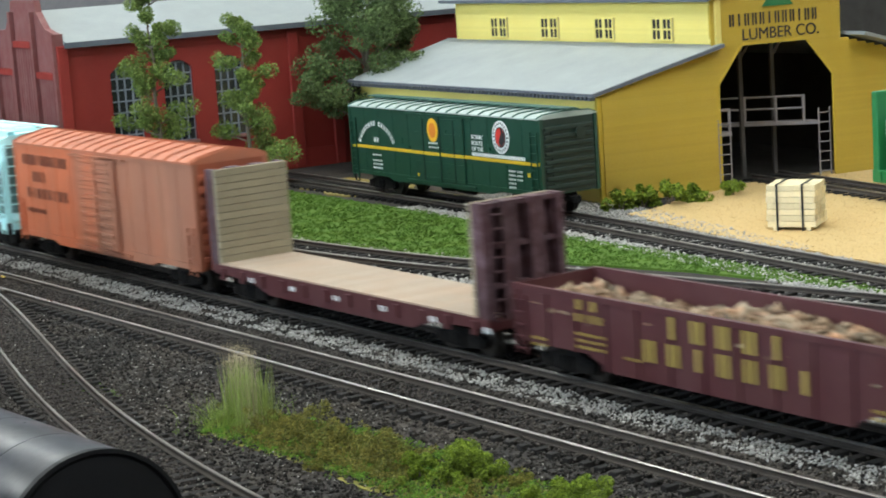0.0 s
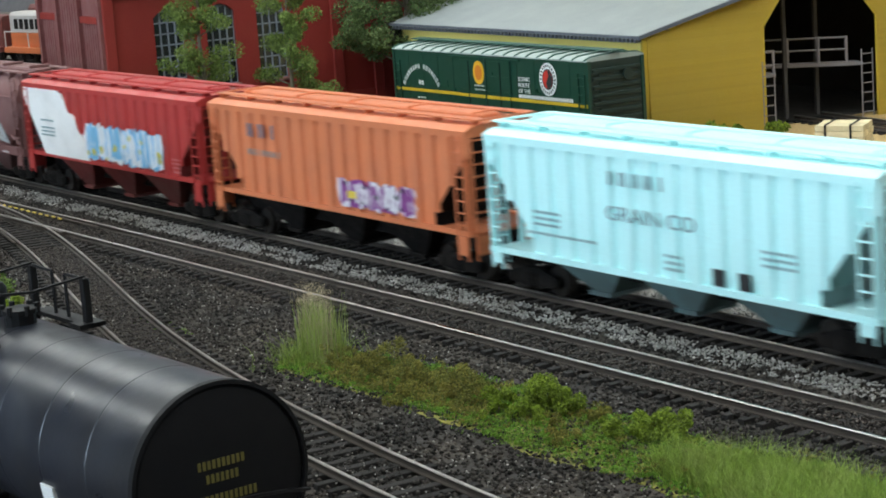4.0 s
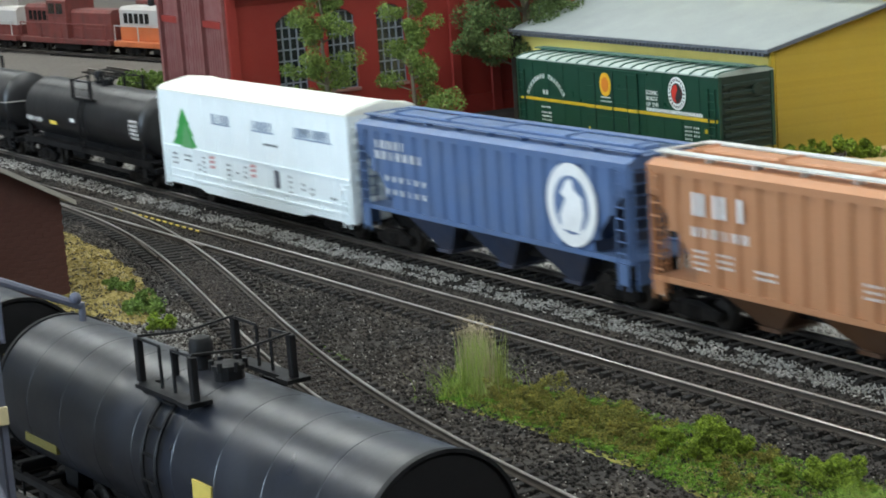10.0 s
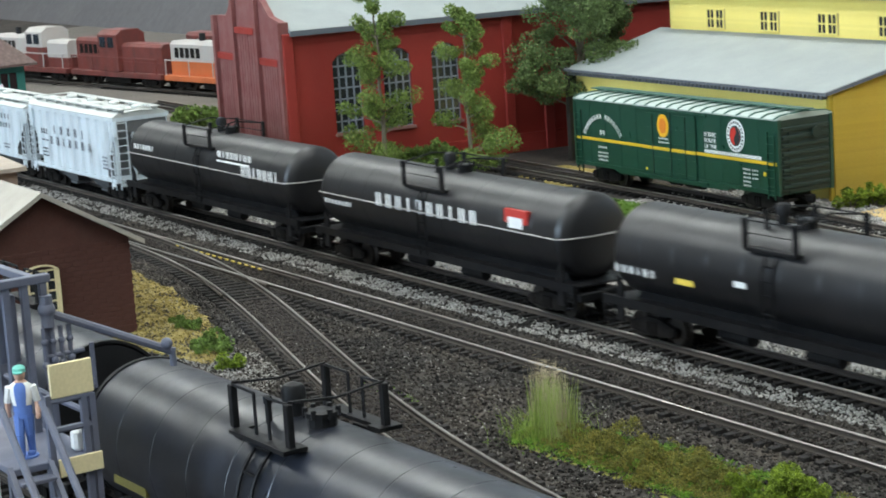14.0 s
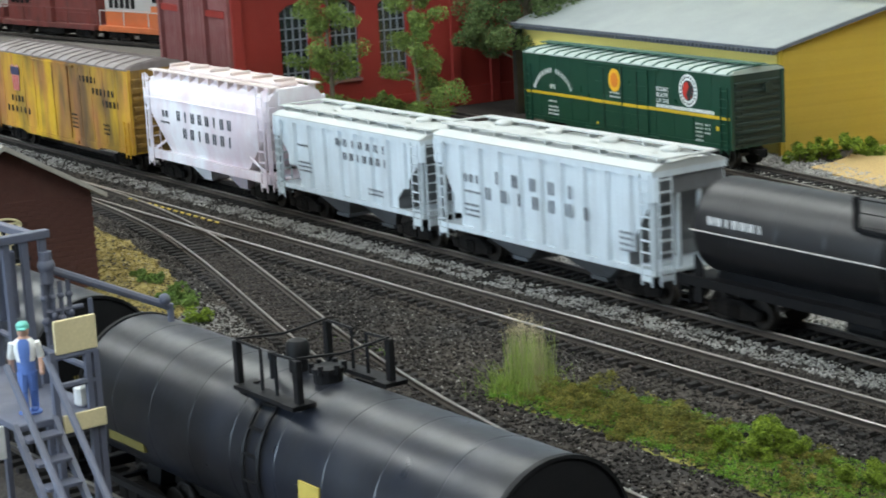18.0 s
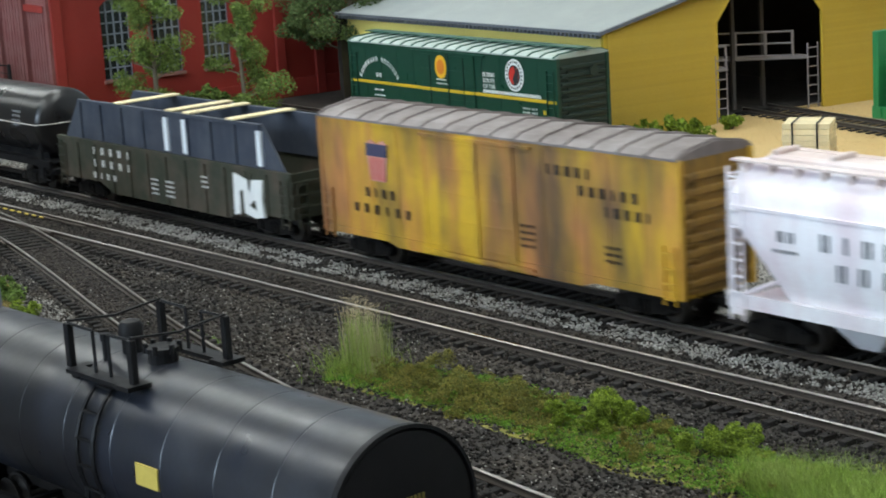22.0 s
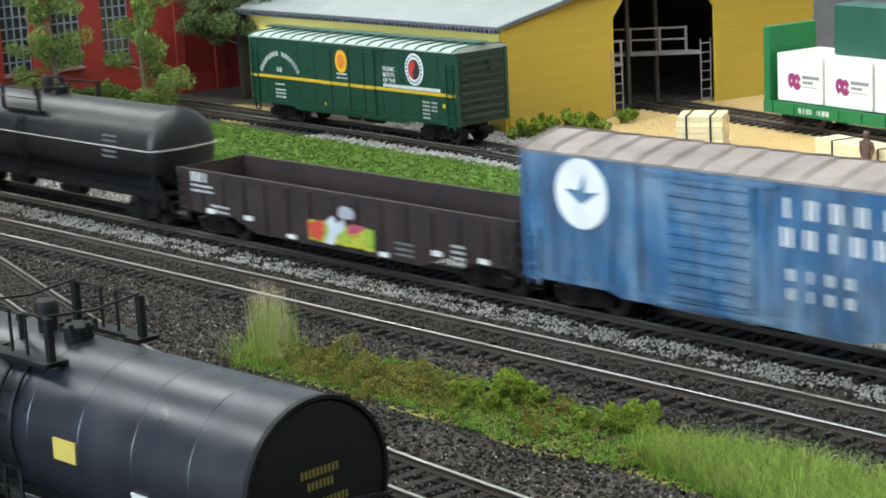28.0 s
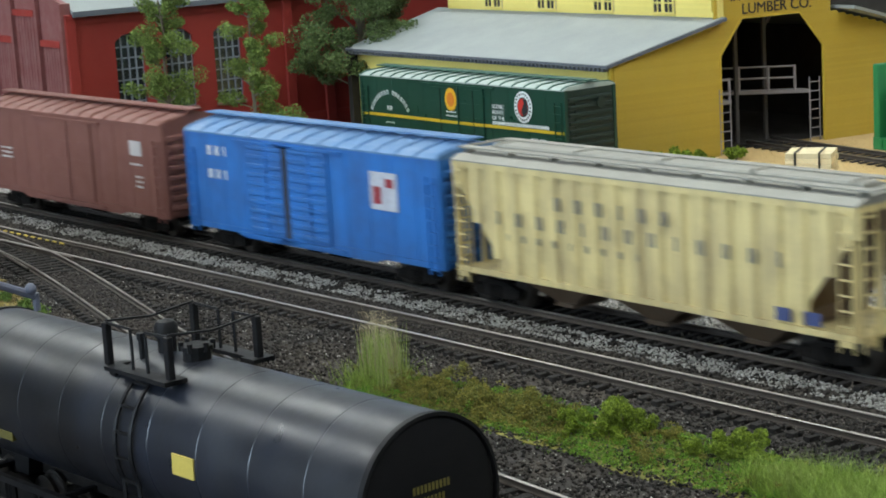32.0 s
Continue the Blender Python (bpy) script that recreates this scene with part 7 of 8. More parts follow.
# 3 weathered orange boxcar
ORBOX = car_paint("weathered_orange_car", (0.6, 0.15, 0.06), 0.45, 0.3, (0.34, 0.14, 0.08), 0.6, 30, second=((0.5, 0.26, 0.16), 50, 0.6, 2), third=((0.14, 0.07, 0.05), 60, 0.5, 3))
ORROOF = car_paint("rusty_orange_roof", (0.5, 0.16, 0.08), 0.5, 0.2, (0.28, 0.12, 0.08), 0.65)
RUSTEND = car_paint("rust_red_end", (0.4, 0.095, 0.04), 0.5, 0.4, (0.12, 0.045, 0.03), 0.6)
Z_MAP[:] = 11.0, 1.175
c = put(boxcar("orange_boxcar", "weathered orange boxcar with faded dark lettering and rusty ends", 177, ORBOX, ORROOF, RUSTEND, "ribbed", ((-18, 14), (14.5, 19)), walkway=False, roofribs=16), 135.5)
FADED = flat_mat("faded_brown_lettering", (0.2, 0.07, 0.045))
for x0, x1, z, n in ((-79, -30, 41.6, 10), (-69, -53, 35, 3), (-77, -31, 28.4, 8), (-78, -57, 21.4, 7)):
    lettering(c, x0, x1, z, 4 if z > 27 else 1.8, n, -17.3, FADED, 0.68)

# 4 pale aqua hopper
AQUA = car_paint("pale_aqua_car", (0.58, 0.95, 0.95), 0.1, 0.1, (0.55, 0.7, 0.66), 0.5)
GREYLET = flat_mat("grey_lettering", (0.22, 0.34, 0.36))
Z_MAP[:] = 14.0, 1.015
c = put(ribbed_hopper("aqua_hopper", "pale aqua covered hopper with grey lettering", 176, AQUA, AQUA, 17, gear=car_paint("grimy_shaded_aqua_outlet", (0.16, 0.26, 0.26), 0.5)), -55)
lettering(c, -24, 6, 41.2, 4.2, 5, -17.8, GREYLET, 0.6)
t = text_part("GRAIN CO", 6.6, 0.2, GREYLET, c)
t.matrix_basis = mmpose(-25, -17.75, 31.4, 0, 90) @ Matrix.Diagonal((1.3, 1, 1, 1))
small_print(c, -17.8, GREYLET, ((-62, 27, 14, 3), (-66, 20, 36, 1)))
part("stencil", Shape().box(23, 28, -17.9, -17.6, 13.6, 18.6).box(34, 39, -17.9, -17.6, 13.6, 18.6), BLACKLET, c)
small_print(c, -17.8, GREYLET, ((2, 20, 8, 3), (44, 26, 14, 3)))

# 5 orange hopper with graffiti
OHOP = car_paint("orange_hopper_paint", (0.68, 0.2, 0.08), 0.35, 0.35, (0.44, 0.15, 0.08), 0.55)
Z_MAP[:] = 17.2, 0.93
c = put(ribbed_hopper("orange_hopper", "orange covered hopper with graffiti and grey lettering", 184, OHOP, OHOP, 18, gear=DARK), -245)
lettering(c, -60, -33, 40.6, 5.8, 3, -17.8, flat_mat("slate_lettering", (0.16, 0.17, 0.22)), 0.6)
lettering(c, -60, -33, 31, 2.6, 7, -17.8, GREYLET, 0.7)
wild_style(c, 7, 59, 14, 26, -17.7, flat_mat("violet_spray", (0.26, 0.06, 0.26)), flat_mat("pale_spray", (0.7, 0.66, 0.7)), flat_mat("inky_spray", (0.03, 0.02, 0.04)), 4, 5)
part("stencil", Shape().box(14, 20, -17.9, -17.6, 18, 21), YELLOWLET, c)

# 6 red hopper with a white slash
RHOP = car_paint("red_hopper_paint", (0.46, 0.04, 0.036), 0.3, 0.25, (0.28, 0.06, 0.05), 0.5)
Z_MAP[:] = 18.0, 0.9
c = put(ribbed_hopper("red_hopper", "red covered hopper with a white slanted panel and blue graffiti", 185, RHOP, RHOP, 18, gear=car_paint("grimy_shaded_red_outlet", (0.16, 0.02, 0.018), 0.4)), -439.5)
sl = Shape().slab([(-70, 12.4), (-19, 12.4), (-23, 17.5), (-24, 23), (-30, 28), (-32, 33), (-40, 37.5), (-42, 42), (-49, 47.8), (-91.4, 47.8), (-90, 42)], -17.72, -16.4)
part("white_panel", sl, WHITE, c, "white slanted panel")
small_print(c, -17.9, GREYLET, ((-72, 31, 16, 1), (-72, 27, 16, 3)))
wild_style(c, -22, 57, 13, 33, -17.75, flat_mat("sky_spray", (0.2, 0.5, 0.75)), flat_mat("white_spray", (0.75, 0.8, 0.85)), flat_mat("lime_spray", (0.6, 0.55, 0.1)), 3)
small_print(c, -17.8, flat_mat("pink_lettering", (0.6, 0.2, 0.2)), ((66, 21, 8, 4),))

# 7 brown smooth hopper
BHOP = car_paint("brown_hopper_paint", (0.185, 0.08, 0.074), 0.45, 0.4, (0.24, 0.15, 0.14), 0.6)
Z_MAP[:] = 15.2, 1.034
c = put(smooth_hopper("brown_hopper", "dull brown smooth-sided covered hopper with a pale ear-of-grain mark", 193, BHOP, BHOP, z0=11.5), -635)
lettering(c, -60, -3, 33.6, 4.4, 11, -17.8, WHITE, 0.65)
t = text_part("GRAIN CO-OP", 6.2, 0.3, WHITE, c)
t.matrix_basis = mmpose(-52, -17.75, 28.4, 0, 90) @ Matrix.Diagonal((1.15, 1, 1, 1))
part("grain_mark", Shape().slab([(79, 16.5), (72, 24), (62, 31), (50, 35.3), (38, 35), (29, 33.5), (33, 29), (40, 24.5), (54, 20.5), (68, 17.5)], -17.72, -17.2), flat_mat("pale_grey_mark", (0.36, 0.38, 0.38)), c, "pale grey ear-of-grain mark")
part("grain_mark_line", Shape().slab([(36, 32.2), (58, 25.5), (76, 17.8), (58, 26.5), (36, 33.2)], -17.85, -17.6), BHOP, c)
small_print(c, -17.8, WHITE, ((-78, 32, 12, 1), (-78, 28, 10, 3), (-70, 12, 8, 1), (20, 12, 8, 1), (70, 12, 8, 1)))

# 8 orange-brown hopper
KHOP = car_paint("tan_orange_hopper", (0.44, 0.2, 0.095), 0.3, 0.3, (0.34, 0.17, 0.08), 0.55)
KROOF = car_paint("pale_galvanised_walk", (0.58, 0.6, 0.58), 0.4, 0.1, (0.42, 0.36, 0.28), 0.5)
Z_MAP[:] = 15.0, 1.01
c = put(ribbed_hopper("tan_hopper", "tan-orange covered hopper with bold white lettering and a pale roof walk", 187, KHOP, KHOP, 18, planks=KROOF, gear=car_paint("grimy_shaded_brown_outlet", (0.13, 0.055, 0.022), 0.4)), -828)
lettering(c, -71, -40, 39.5, 7.6, 3, -17.85, WHITE, 0.8)
lettering(c, -71, -41, 30.4, 3.2, 6, -17.85, WHITE, 0.7)
small_print(c, -17.85, WHITE, ((-70, 24, 7, 4), (-58, 24, 8, 3), (-40, 21, 10, 2), (8, 24, 8, 3), (22, 21, 6, 2), (58, 20, 6, 4), (72, 15, 6, 2)))
part("stencil", Shape().box(64, 72, -17.9, -17.6, 19, 27.5), flat_mat("navy_stencil", (0.04, 0.05, 0.14)), c)
part("stencil", Shape().box(65, 71, -18.0, -17.8, 22, 23.2).box(65, 71, -18.0, -17.8, 25.4, 26.4), WHITE, c)

# 9 blue hopper
GBLUE = car_paint("slate_blue_car", (0.085, 0.145, 0.285), 0.35, 0.25, (0.13, 0.16, 0.22), 0.5)
Z_MAP[:] = 18.0, 0.9
c = put(ribbed_hopper("blue_hopper", "slate blue covered hopper with a round white emblem", 184, GBLUE, GBLUE, 18, gear=car_paint("grimy_shaded_navy_outlet", (0.03, 0.045, 0.085), 0.4)), -1026.5)
lettering(c, -77, -52, 42.4, 3.8, 5, -17.85, WHITE, 0.6)
lettering(c, -77, -39, 37.4, 3.8, 7, -17.85, WHITE, 0.6)
for z in (27, 21):
    lettering(c, -70, -36, z, 2.6, 6, -17.85, WHITE, 0.4)
disc(c, 59, 30.6, 15, -17.8, WHITE, "round_emblem", "round white emblem", 17)
disc(c, 59, 30.6, 10.4, -17.95, GBLUE, "emblem_ring", "", 12)
part("emblem_figure", Shape().slab([(53, 20.5), (64, 19.6), (66.5, 27), (66, 34), (61, 37), (60, 41.5), (56.5, 40), (53, 35), (56, 33), (52, 26)], -18.25, -17.9), WHITE, c)

# 10 white boxcar
WBOX = car_paint("white_car_paint", (0.86, 0.92, 0.93), 0.25, 0.12, (0.62, 0.7, 0.7), 0.45, 26)
WROOF = car_paint("cream_white_roof", (0.86, 0.86, 0.78), 0.1, 0.0, (0.7, 0.7, 0.62), 0.5)
Z_MAP[:] = 11.0, 1.17
c = put(boxcar("white_boxcar", "clean white boxcar with a green tree mark", 189, WBOX, WROOF, WBOX, doors=(), z0=8.6, z1=49, peak=52.5, roofribs=1), -1222)
TREEG = flat_mat("tree_green", (0.03, 0.3, 0.06))
part("tree_mark", Shape().slab([(-82, 26.2), (-71, 26.2), (-71, 25), (-66, 25), (-66, 26.2), (-55.5, 26.2), (-60, 30.5), (-58.5, 30.8), (-63, 35), (-62, 35.3), (-68.5, 42), (-74.5, 35.3), (-73.5, 35), (-78, 30.8), (-76.5, 30.5)], -17.3, -16.6), TREEG, c, "green tree mark")
part("tree_mark", Shape().slab([(-72, 25.4), (-58, 25.4), (-62, 30), (-61, 30.2), (-66, 36), (-70, 30.2), (-69, 30)], -17.4, -16.8), flat_mat("pale_tree_green", (0.12, 0.36, 0.14)), c, "smaller pale green tree mark")
PALEB = flat_mat("pale_blue_lettering", (0.26, 0.33, 0.44))
for x0, x1, n in ((-36, -17, 4), (6, 27, 5), (46, 80, 9)):
    lettering(c, x0, x1, 40, 3.6, n, -17.1, PALEB, 0.75)
    part("lettering_shade", Shape().box(x0 - 0.6, x1 - 0.4, -17.1, -16.7, 37.4, 38), PALEB, c)
for z in (24.6, 14.6, 11.6):
    part("side_rail", Shape().box(-94, 94, -17.5, -16.7, z, z + 0.8), WBOX, c)
for x in (-60, -28, 4, 36, 68):
    part("rail_bracket", Shape().box(x - 0.5, x + 0.5, -17.6, -16.7, 10.6, 15.4), WBOX, c)
small_print(c, -17.1, flat_mat("fine_dark_print", (0.2, 0.22, 0.24)), ((-84, 22, 6, 3), (-70, 22, 8, 2), (-56, 19, 4, 2), (-50, 22.5, 4, 4), (-24, 21.5, 5, 4), (-14, 19, 3, 1), (-6, 22, 4, 3), (38, 22, 4, 4), (50, 20, 4, 2), (58, 19, 4, 3), (76, 17, 6, 2), (16, 33, 14, 1)))
part("stencil", Shape().box(25, 29, -17.3, -16.6, 16.4, 23.4), flat_mat("slate_stencil", (0.12, 0.13, 0.16)), c)
PINKST = flat_mat("dusty_pink_stencil", (0.62, 0.34, 0.34))
for x in (-42, 1):
    for z in (19.2, 21.4, 23.2):
        part("stencil", Shape().slab([(x, z - 0.7), (x + 5, z - 0.3), (x + 5, z + 0.8), (x, z + 0.4)], -17.2, -16.6), PINKST, c)


def train_tank(name, label, L, centre, r=16.9, belt=None, stage=(-20, 11), body=None):
    body = body or DULLTANK
    return put(tank_car(name, label, L, body, TANKUNDER, r, 31.9, belt=belt, head=body, stage=stage, ends=False, side_rail=belt is not None), centre)


BELT = flat_mat("pale_handrail", (0.4, 0.38, 0.35))
GREYPRINT = flat_mat("worn_grey_print", (0.28, 0.29, 0.3))
Z_MAP[:] = 11.0, 1.0
c = train_tank("black_tank", "plain black tank car with small stencils", 170, -1426, 17, stage=(-8, 17))
lettering(c, -81, -56, 27, 3, 6, -16.5, WHITE)
part("stencil", Shape().box(-46, -36, -16.4, -15.6, 25.4, 28.4), YELLOWLET, c)
part("stencil", Shape().box(-13, -7, -17.3, -16.6, 29, 31), WHITE, c)
for k in range(5):
    lettering(c, 68, 79, 35.6 - k * 2.2, 1.4, 5, -17.15 + (35.6 - k * 2.2 - 32.3) ** 2 / 34, WHITE, 0.75, name="small_lettering")
c = train_tank("black_tank", "black tank car with large white letters and a red emblem", 199, -1639, 16.9, BELT)
lettering(c, -44, 42, 34.5, 6, 10, -17.0, WHITE, 0.62)
part("square_emblem", Shape().box(59, 75, -16.5, -14.6, 29.5, 41), flat_mat("emblem_red_box", (0.5, 0.04, 0.03)), c)
part("emblem_panel", Shape().box(62, 72, -16.8, -16, 32.5, 38), WHITE, c)
lettering(c, -92, -66, 29, 2, 8, -16.9, WHITE)
c = train_tank("black_tank", "black tank car with two rows of bold white letters", 200, -1870, 16.9, BELT)
lettering(c, -89, -61, 36.2, 3.6, 7, -16.45, WHITE, 0.95)
lettering(c, 18, 58, 40, 4.6, 8, -15.2, WHITE, 1.0)
part("underline", Shape().box(20, 56, -16.6, -15.2, 37, 37.8), WHITE, c)
lettering(c, 48, 90, 34.4, 5.4, 7, -17.0, WHITE, 1.0)

# 14, 15 short grey hoppers, 16 chalky white hopper
GREYH = car_paint("light_grey_hopper", (0.6, 0.66, 0.69), 0.2, 0.3, (0.3, 0.31, 0.32), 0.6)
GREYR = car_paint("grey_hopper_roof", (0.5, 0.52, 0.5), 0.25, 0.1, (0.36, 0.34, 0.3), 0.65)
DARKG = flat_mat("dark_grey_lettering", (0.12, 0.13, 0.15))
# dark grey holds both grime and the shade below the grey hoppers
GRIMESHADE = car_paint("grimy_shaded_grey_outlet", (0.14, 0.145, 0.15), 0.5, 0.3, (0.07, 0.065, 0.06), 0.7)
Z_MAP[:] = 12.5, 1.075
c = put(ribbed_hopper("grey_hopper", "light grey covered hopper with dark lettering", 138, GREYH, GREYR, 10, z1=46, slope=15, bays=2, hatch="round", gear=GRIMESHADE), -2060)
lettering(c, -28, 30, 34, 4.6, 5, -17.85, DARKG, 0.5)
lettering(c, -34, 38, 27.5, 4.6, 7, -17.85, DARKG, 0.5)
lettering(c, -48, -36, 32, 3, 3, -17.85, DARKG)
small_print(c, -17.85, DARKG, ((-48, 27, 12, 1), (-48, 22, 10, 3), (50, 24, 8, 4)))
Z_MAP[:] = 13.5, 0.97
c = put(ribbed_hopper("grey_hopper", "small light grey covered hopper with dark lettering", 124, GREYH, GREYR, 9, z1=45, slope=20, bays=2, hatch="round", gear=GRIMESHADE), -2203)
lettering(c, -6, 38, 38, 3.4, 7, -17.85, DARKG, 0.6)
lettering(c, 0, 38, 32, 3.4, 7, -17.85, DARKG, 0.6)
small_print(c, -17.85, DARKG, ((-40, 33, 10, 1), (-40, 25, 12, 3), (20, 19, 12, 2)))
CHALK = car_paint("chalky_white_hopper", (0.86, 0.85, 0.88), 0.5, 0.2, (0.62, 0.4, 0.42), 0.65, 26, second=((0.6, 0.44, 0.52), 24, 0.5, 2))
PINKR = car_paint("pink_dust_roof", (0.62, 0.5, 0.46), 0.7, 0.1, (0.78, 0.72, 0.7), 0.7)
Z_MAP[:] = 12.5, 1.12
c = put(smooth_hopper("white_hopper", "chalky white covered hopper with pink rust dust and dark lettering", 130, CHALK, PINKR, z0=11.5, z1=49, slope=24), -2337)
t = lettering(c, -28, 34, 33, 4.6, 8, -17.8, DARKG, 0.6)
lettering(c, -22, 34, 25.5, 4.6, 7, -17.8, DARKG, 0.6)
lettering(c, -44, -36, 33, 3, 2, -17.8, DARKG)
small_print(c, -17.8, DARKG, ((-46, 29, 10, 1),))

# 17 yellow refrigerator car
YREEF = car_paint("weathered_yellow_car", (0.66, 0.4, 0.025), 0.6, 0.35, (0.3, 0.15, 0.02), 0.55, 22, second=((0.55, 0.2, 0.08), 20, 0.8, 1), third=((0.06, 0.045, 0.04), 26, 0.85, 4))
REEFROOF = car_paint("grey_brown_roof", (0.17, 0.14, 0.13), 0.6, 0.2, (0.36, 0.32, 0.31), 0.65)
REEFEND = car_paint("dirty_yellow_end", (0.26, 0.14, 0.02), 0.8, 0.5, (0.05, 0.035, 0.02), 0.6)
Z_MAP[:] = 11.0, 1.18
c = put(boxcar("yellow_reefer", "weathered yellow refrigerator boxcar with soot streaks and a shield", 192, YREEF, REEFROOF, REEFEND, "flat", ((-24, 18),), z1=49, peak=52.5, roofribs=15), -2515)
part("shield", Shape().slab([(-66, 42), (-64, 30), (-55, 30), (-53, 42), (-56, 43.2), (-59.5, 42), (-63, 43.2)], -17.4, -17.0), flat_mat("dusty_rose_shield", (0.6, 0.28, 0.24)), c, "red, white and blue shield")
part("shield_band", Shape().box(-65.8, -53.2, -17.55, -17.2, 38, 42), flat_mat("shield_blue", (0.05, 0.05, 0.1)), c)
for k in range(4):
    part("shield_stripe", Shape().box(-63.5 + k * 2.3, -62.4 + k * 2.3, -17.55, -17.2, 30.3, 37.6), flat_mat("shield_red", (0.55, 0.1, 0.08)), c)
lettering(c, -68, -48, 26, 3.0, 4, -17.3, BLACKLET, 0.55)
lettering(c, -76, -38, 20.5, 3.0, 6, -17.3, BLACKLET, 0.55)
for x0, x1, z, n in ((34, 58, 42, 5), (50, 80, 37, 6), (62, 86, 32, 5)):
    lettering(c, x0, x1, z, 3, n, -17.3, BLACKLET, 0.6)
small_print(c, -17.5, BLACKLET, ((20, 24, 8, 4), (62, 22, 8, 3), (-16, 36, 14, 2)))

# 18 green gondola with grey-blue hoods
OLIVE = car_paint("olive_green_car", (0.03, 0.036, 0.022), 0.6, 0.3, (0.11, 0.075, 0.055), 0.65)
HOODS = car_paint("blue_grey_hood", (0.032, 0.04, 0.06), 0.4, 0.3, (0.1, 0.11, 0.13), 0.55)
Z_MAP[:] = 11.0, 1.05
c = put(gondola("green_gondola", "dark olive gondola with blue-grey extended sides and timber battens", 191, OLIVE, nribs=12), -2724)
for y in (-1, 1):
    part("side_extension", Shape().slab([(-90, 29), (90, 29), (76, 46), (-76, 46)], min(y * 15.2, y * 14.4), max(y * 15.2, y * 14.4)), HOODS, c)
    for i in range(9):
        x = -74 + i * 18.5
        part("extension_rib", Shape().box(x - 0.8, x + 0.8, min(y * 15.2, y * 16), max(y * 15.2, y * 16), 29, 45.5), HOODS, c)
    part("extension_cap", Shape().box(-75, 75, min(y * 16, y * 13.8), max(y * 16, y * 13.8), 45.2, 46.5), HOODS, c)
for x in (-42, 2, 16, 50):
    part("batten", Shape().box(x, x + 6, -16, 16, 46.6, 47.4, 0.2), WOOD, c, "pale timber batten")
for z in (25, 19.5):
    lettering(c, -64, -26, z, 3.2, 5, -17.4, WHITE, 0.7)
lettering(c, -64, -40, 14, 2.6, 4, -17.4, WHITE, 0.6)
mark = part("bent_mark", Shape().slab([(54, 9), (62, 10.5), (70, 9), (76, 10), (75, 17), (76.5, 25), (66, 24), (55, 26)], -17.6, -16.5), WHITE, c, "broken white angular mark")
for notch in ([(59, 9), (62, 9), (61.5, 20), (59.5, 19)], [(66, 14), (71, 12.5), (70, 16.5)], [(65, 27), (66.5, 19), (68.5, 27)]):
    part("mark_notch", Shape().slab(notch, -17.8, -17.4), OLIVE, mark)
SILVER = paint("silver_patch", (0.78, 0.82, 0.86), 0.4)
for x in (0, 15, 72):
    part("silver_strap", Shape().box(x, x + 3.2, -16.2, -15.2, 30, 44), SILVER, c, "silvery strap")
small_print(c, -17.4, WHITE, ((-12, 17, 6, 4), (0, 17, 7, 4), (30, 22, 5, 3)))

# 19 tank, 20 blue boxcar
Z_MAP[:] = 11.0, 1.0
c = train_tank("black_tank", "glossy black tank car with small white letters", 203, -2933, 16.9, BELT, body=GLOSSTANK)
lettering(c, -73, -38, 38.4, 3, 11, -16.0, WHITE, 0.8)
lettering(c, -66, -46, 29, 2.4, 6, -16.8, WHITE, 0.7)
for k in range(4):
    lettering(c, 73, 82, 38 - k * 2.2, 1, 6, -16.2 - k * 0.28, GREYPRINT, 0.75, name="small_lettering")
EBLUE = car_paint("weathered_blue_car", (0.03, 0.125, 0.26), 0.6, 0.5, (0.08, 0.075, 0.08), 0.4, 24, second=((0.3, 0.42, 0.52), 10, 0.5, 3))
EEND = car_paint("faded_blue_end", (0.025, 0.11, 0.22), 0.4, 0.3, (0.12, 0.2, 0.3), 0.45)
EROOF = car_paint("dusty_pale_roof", (0.28, 0.235, 0.21), 0.7, 0.1, (0.13, 0.1, 0.09), 0.7)
Z_MAP[:] = 11.0, 1.17
c = put(boxcar("blue_boxcar", "weathered blue boxcar with a round white bird emblem and dusty roof", 178, EBLUE, EROOF, EEND, "ribbed", ((-26, 8),), ribs=14, roofribs=14), -3146)
disc(c, -62, 37, 11.5, -17.5, WHITE, "round_emblem", "round white emblem with a bird shape", 10)
part("emblem_bird", Shape().slab([(-69, 38), (-62, 34), (-54, 38), (-60, 37.5), (-60, 43), (-63, 38)], -17.8, -17.4), EBLUE, c)
lettering(c, 18, 62, 41, 5, 5, -17.5, WHITE, 0.6)
lettering(c, 18, 76, 33.5, 5, 7, -17.5, WHITE, 0.6)
for z in (24, 19):
    lettering(c, 20, 48, z, 3, 4, -17.5, WHITE, 0.5)

# 21 brown gondola
GBR = car_paint("dark_brown_gondola", (0.019, 0.011, 0.0105), 0.4, 0.3, (0.06, 0.032, 0.027), 0.65)
Z_MAP[:] = 11.0, 1.05
c = put(gondola("brown_gondola", "dark brown empty gondola with a splash of graffiti", 197, GBR, z1=27.5, nribs=14), -3331.5)
GBR_Y, GBR_R, GBR_G = flat_mat("yellow_spray", (0.6, 0.55, 0.05)), flat_mat("red_spray", (0.62, 0.07, 0.04)), flat_mat("green_spray", (0.3, 0.5, 0.06))
wild_style(c, -14, 24, 8.4, 16.6, -17.4, GBR_Y, GBR_G, GBR_R, 21, 6)
part("graffiti_patch", Shape().slab([(-13, 10), (-7, 9), (-4, 12), (-5, 17), (-9, 16), (-14, 15)], -17.75, -17.2), GBR_R, c, "red spray-painted patch")
GBR_W = flat_mat("white_spray_b", (0.66, 0.68, 0.72))
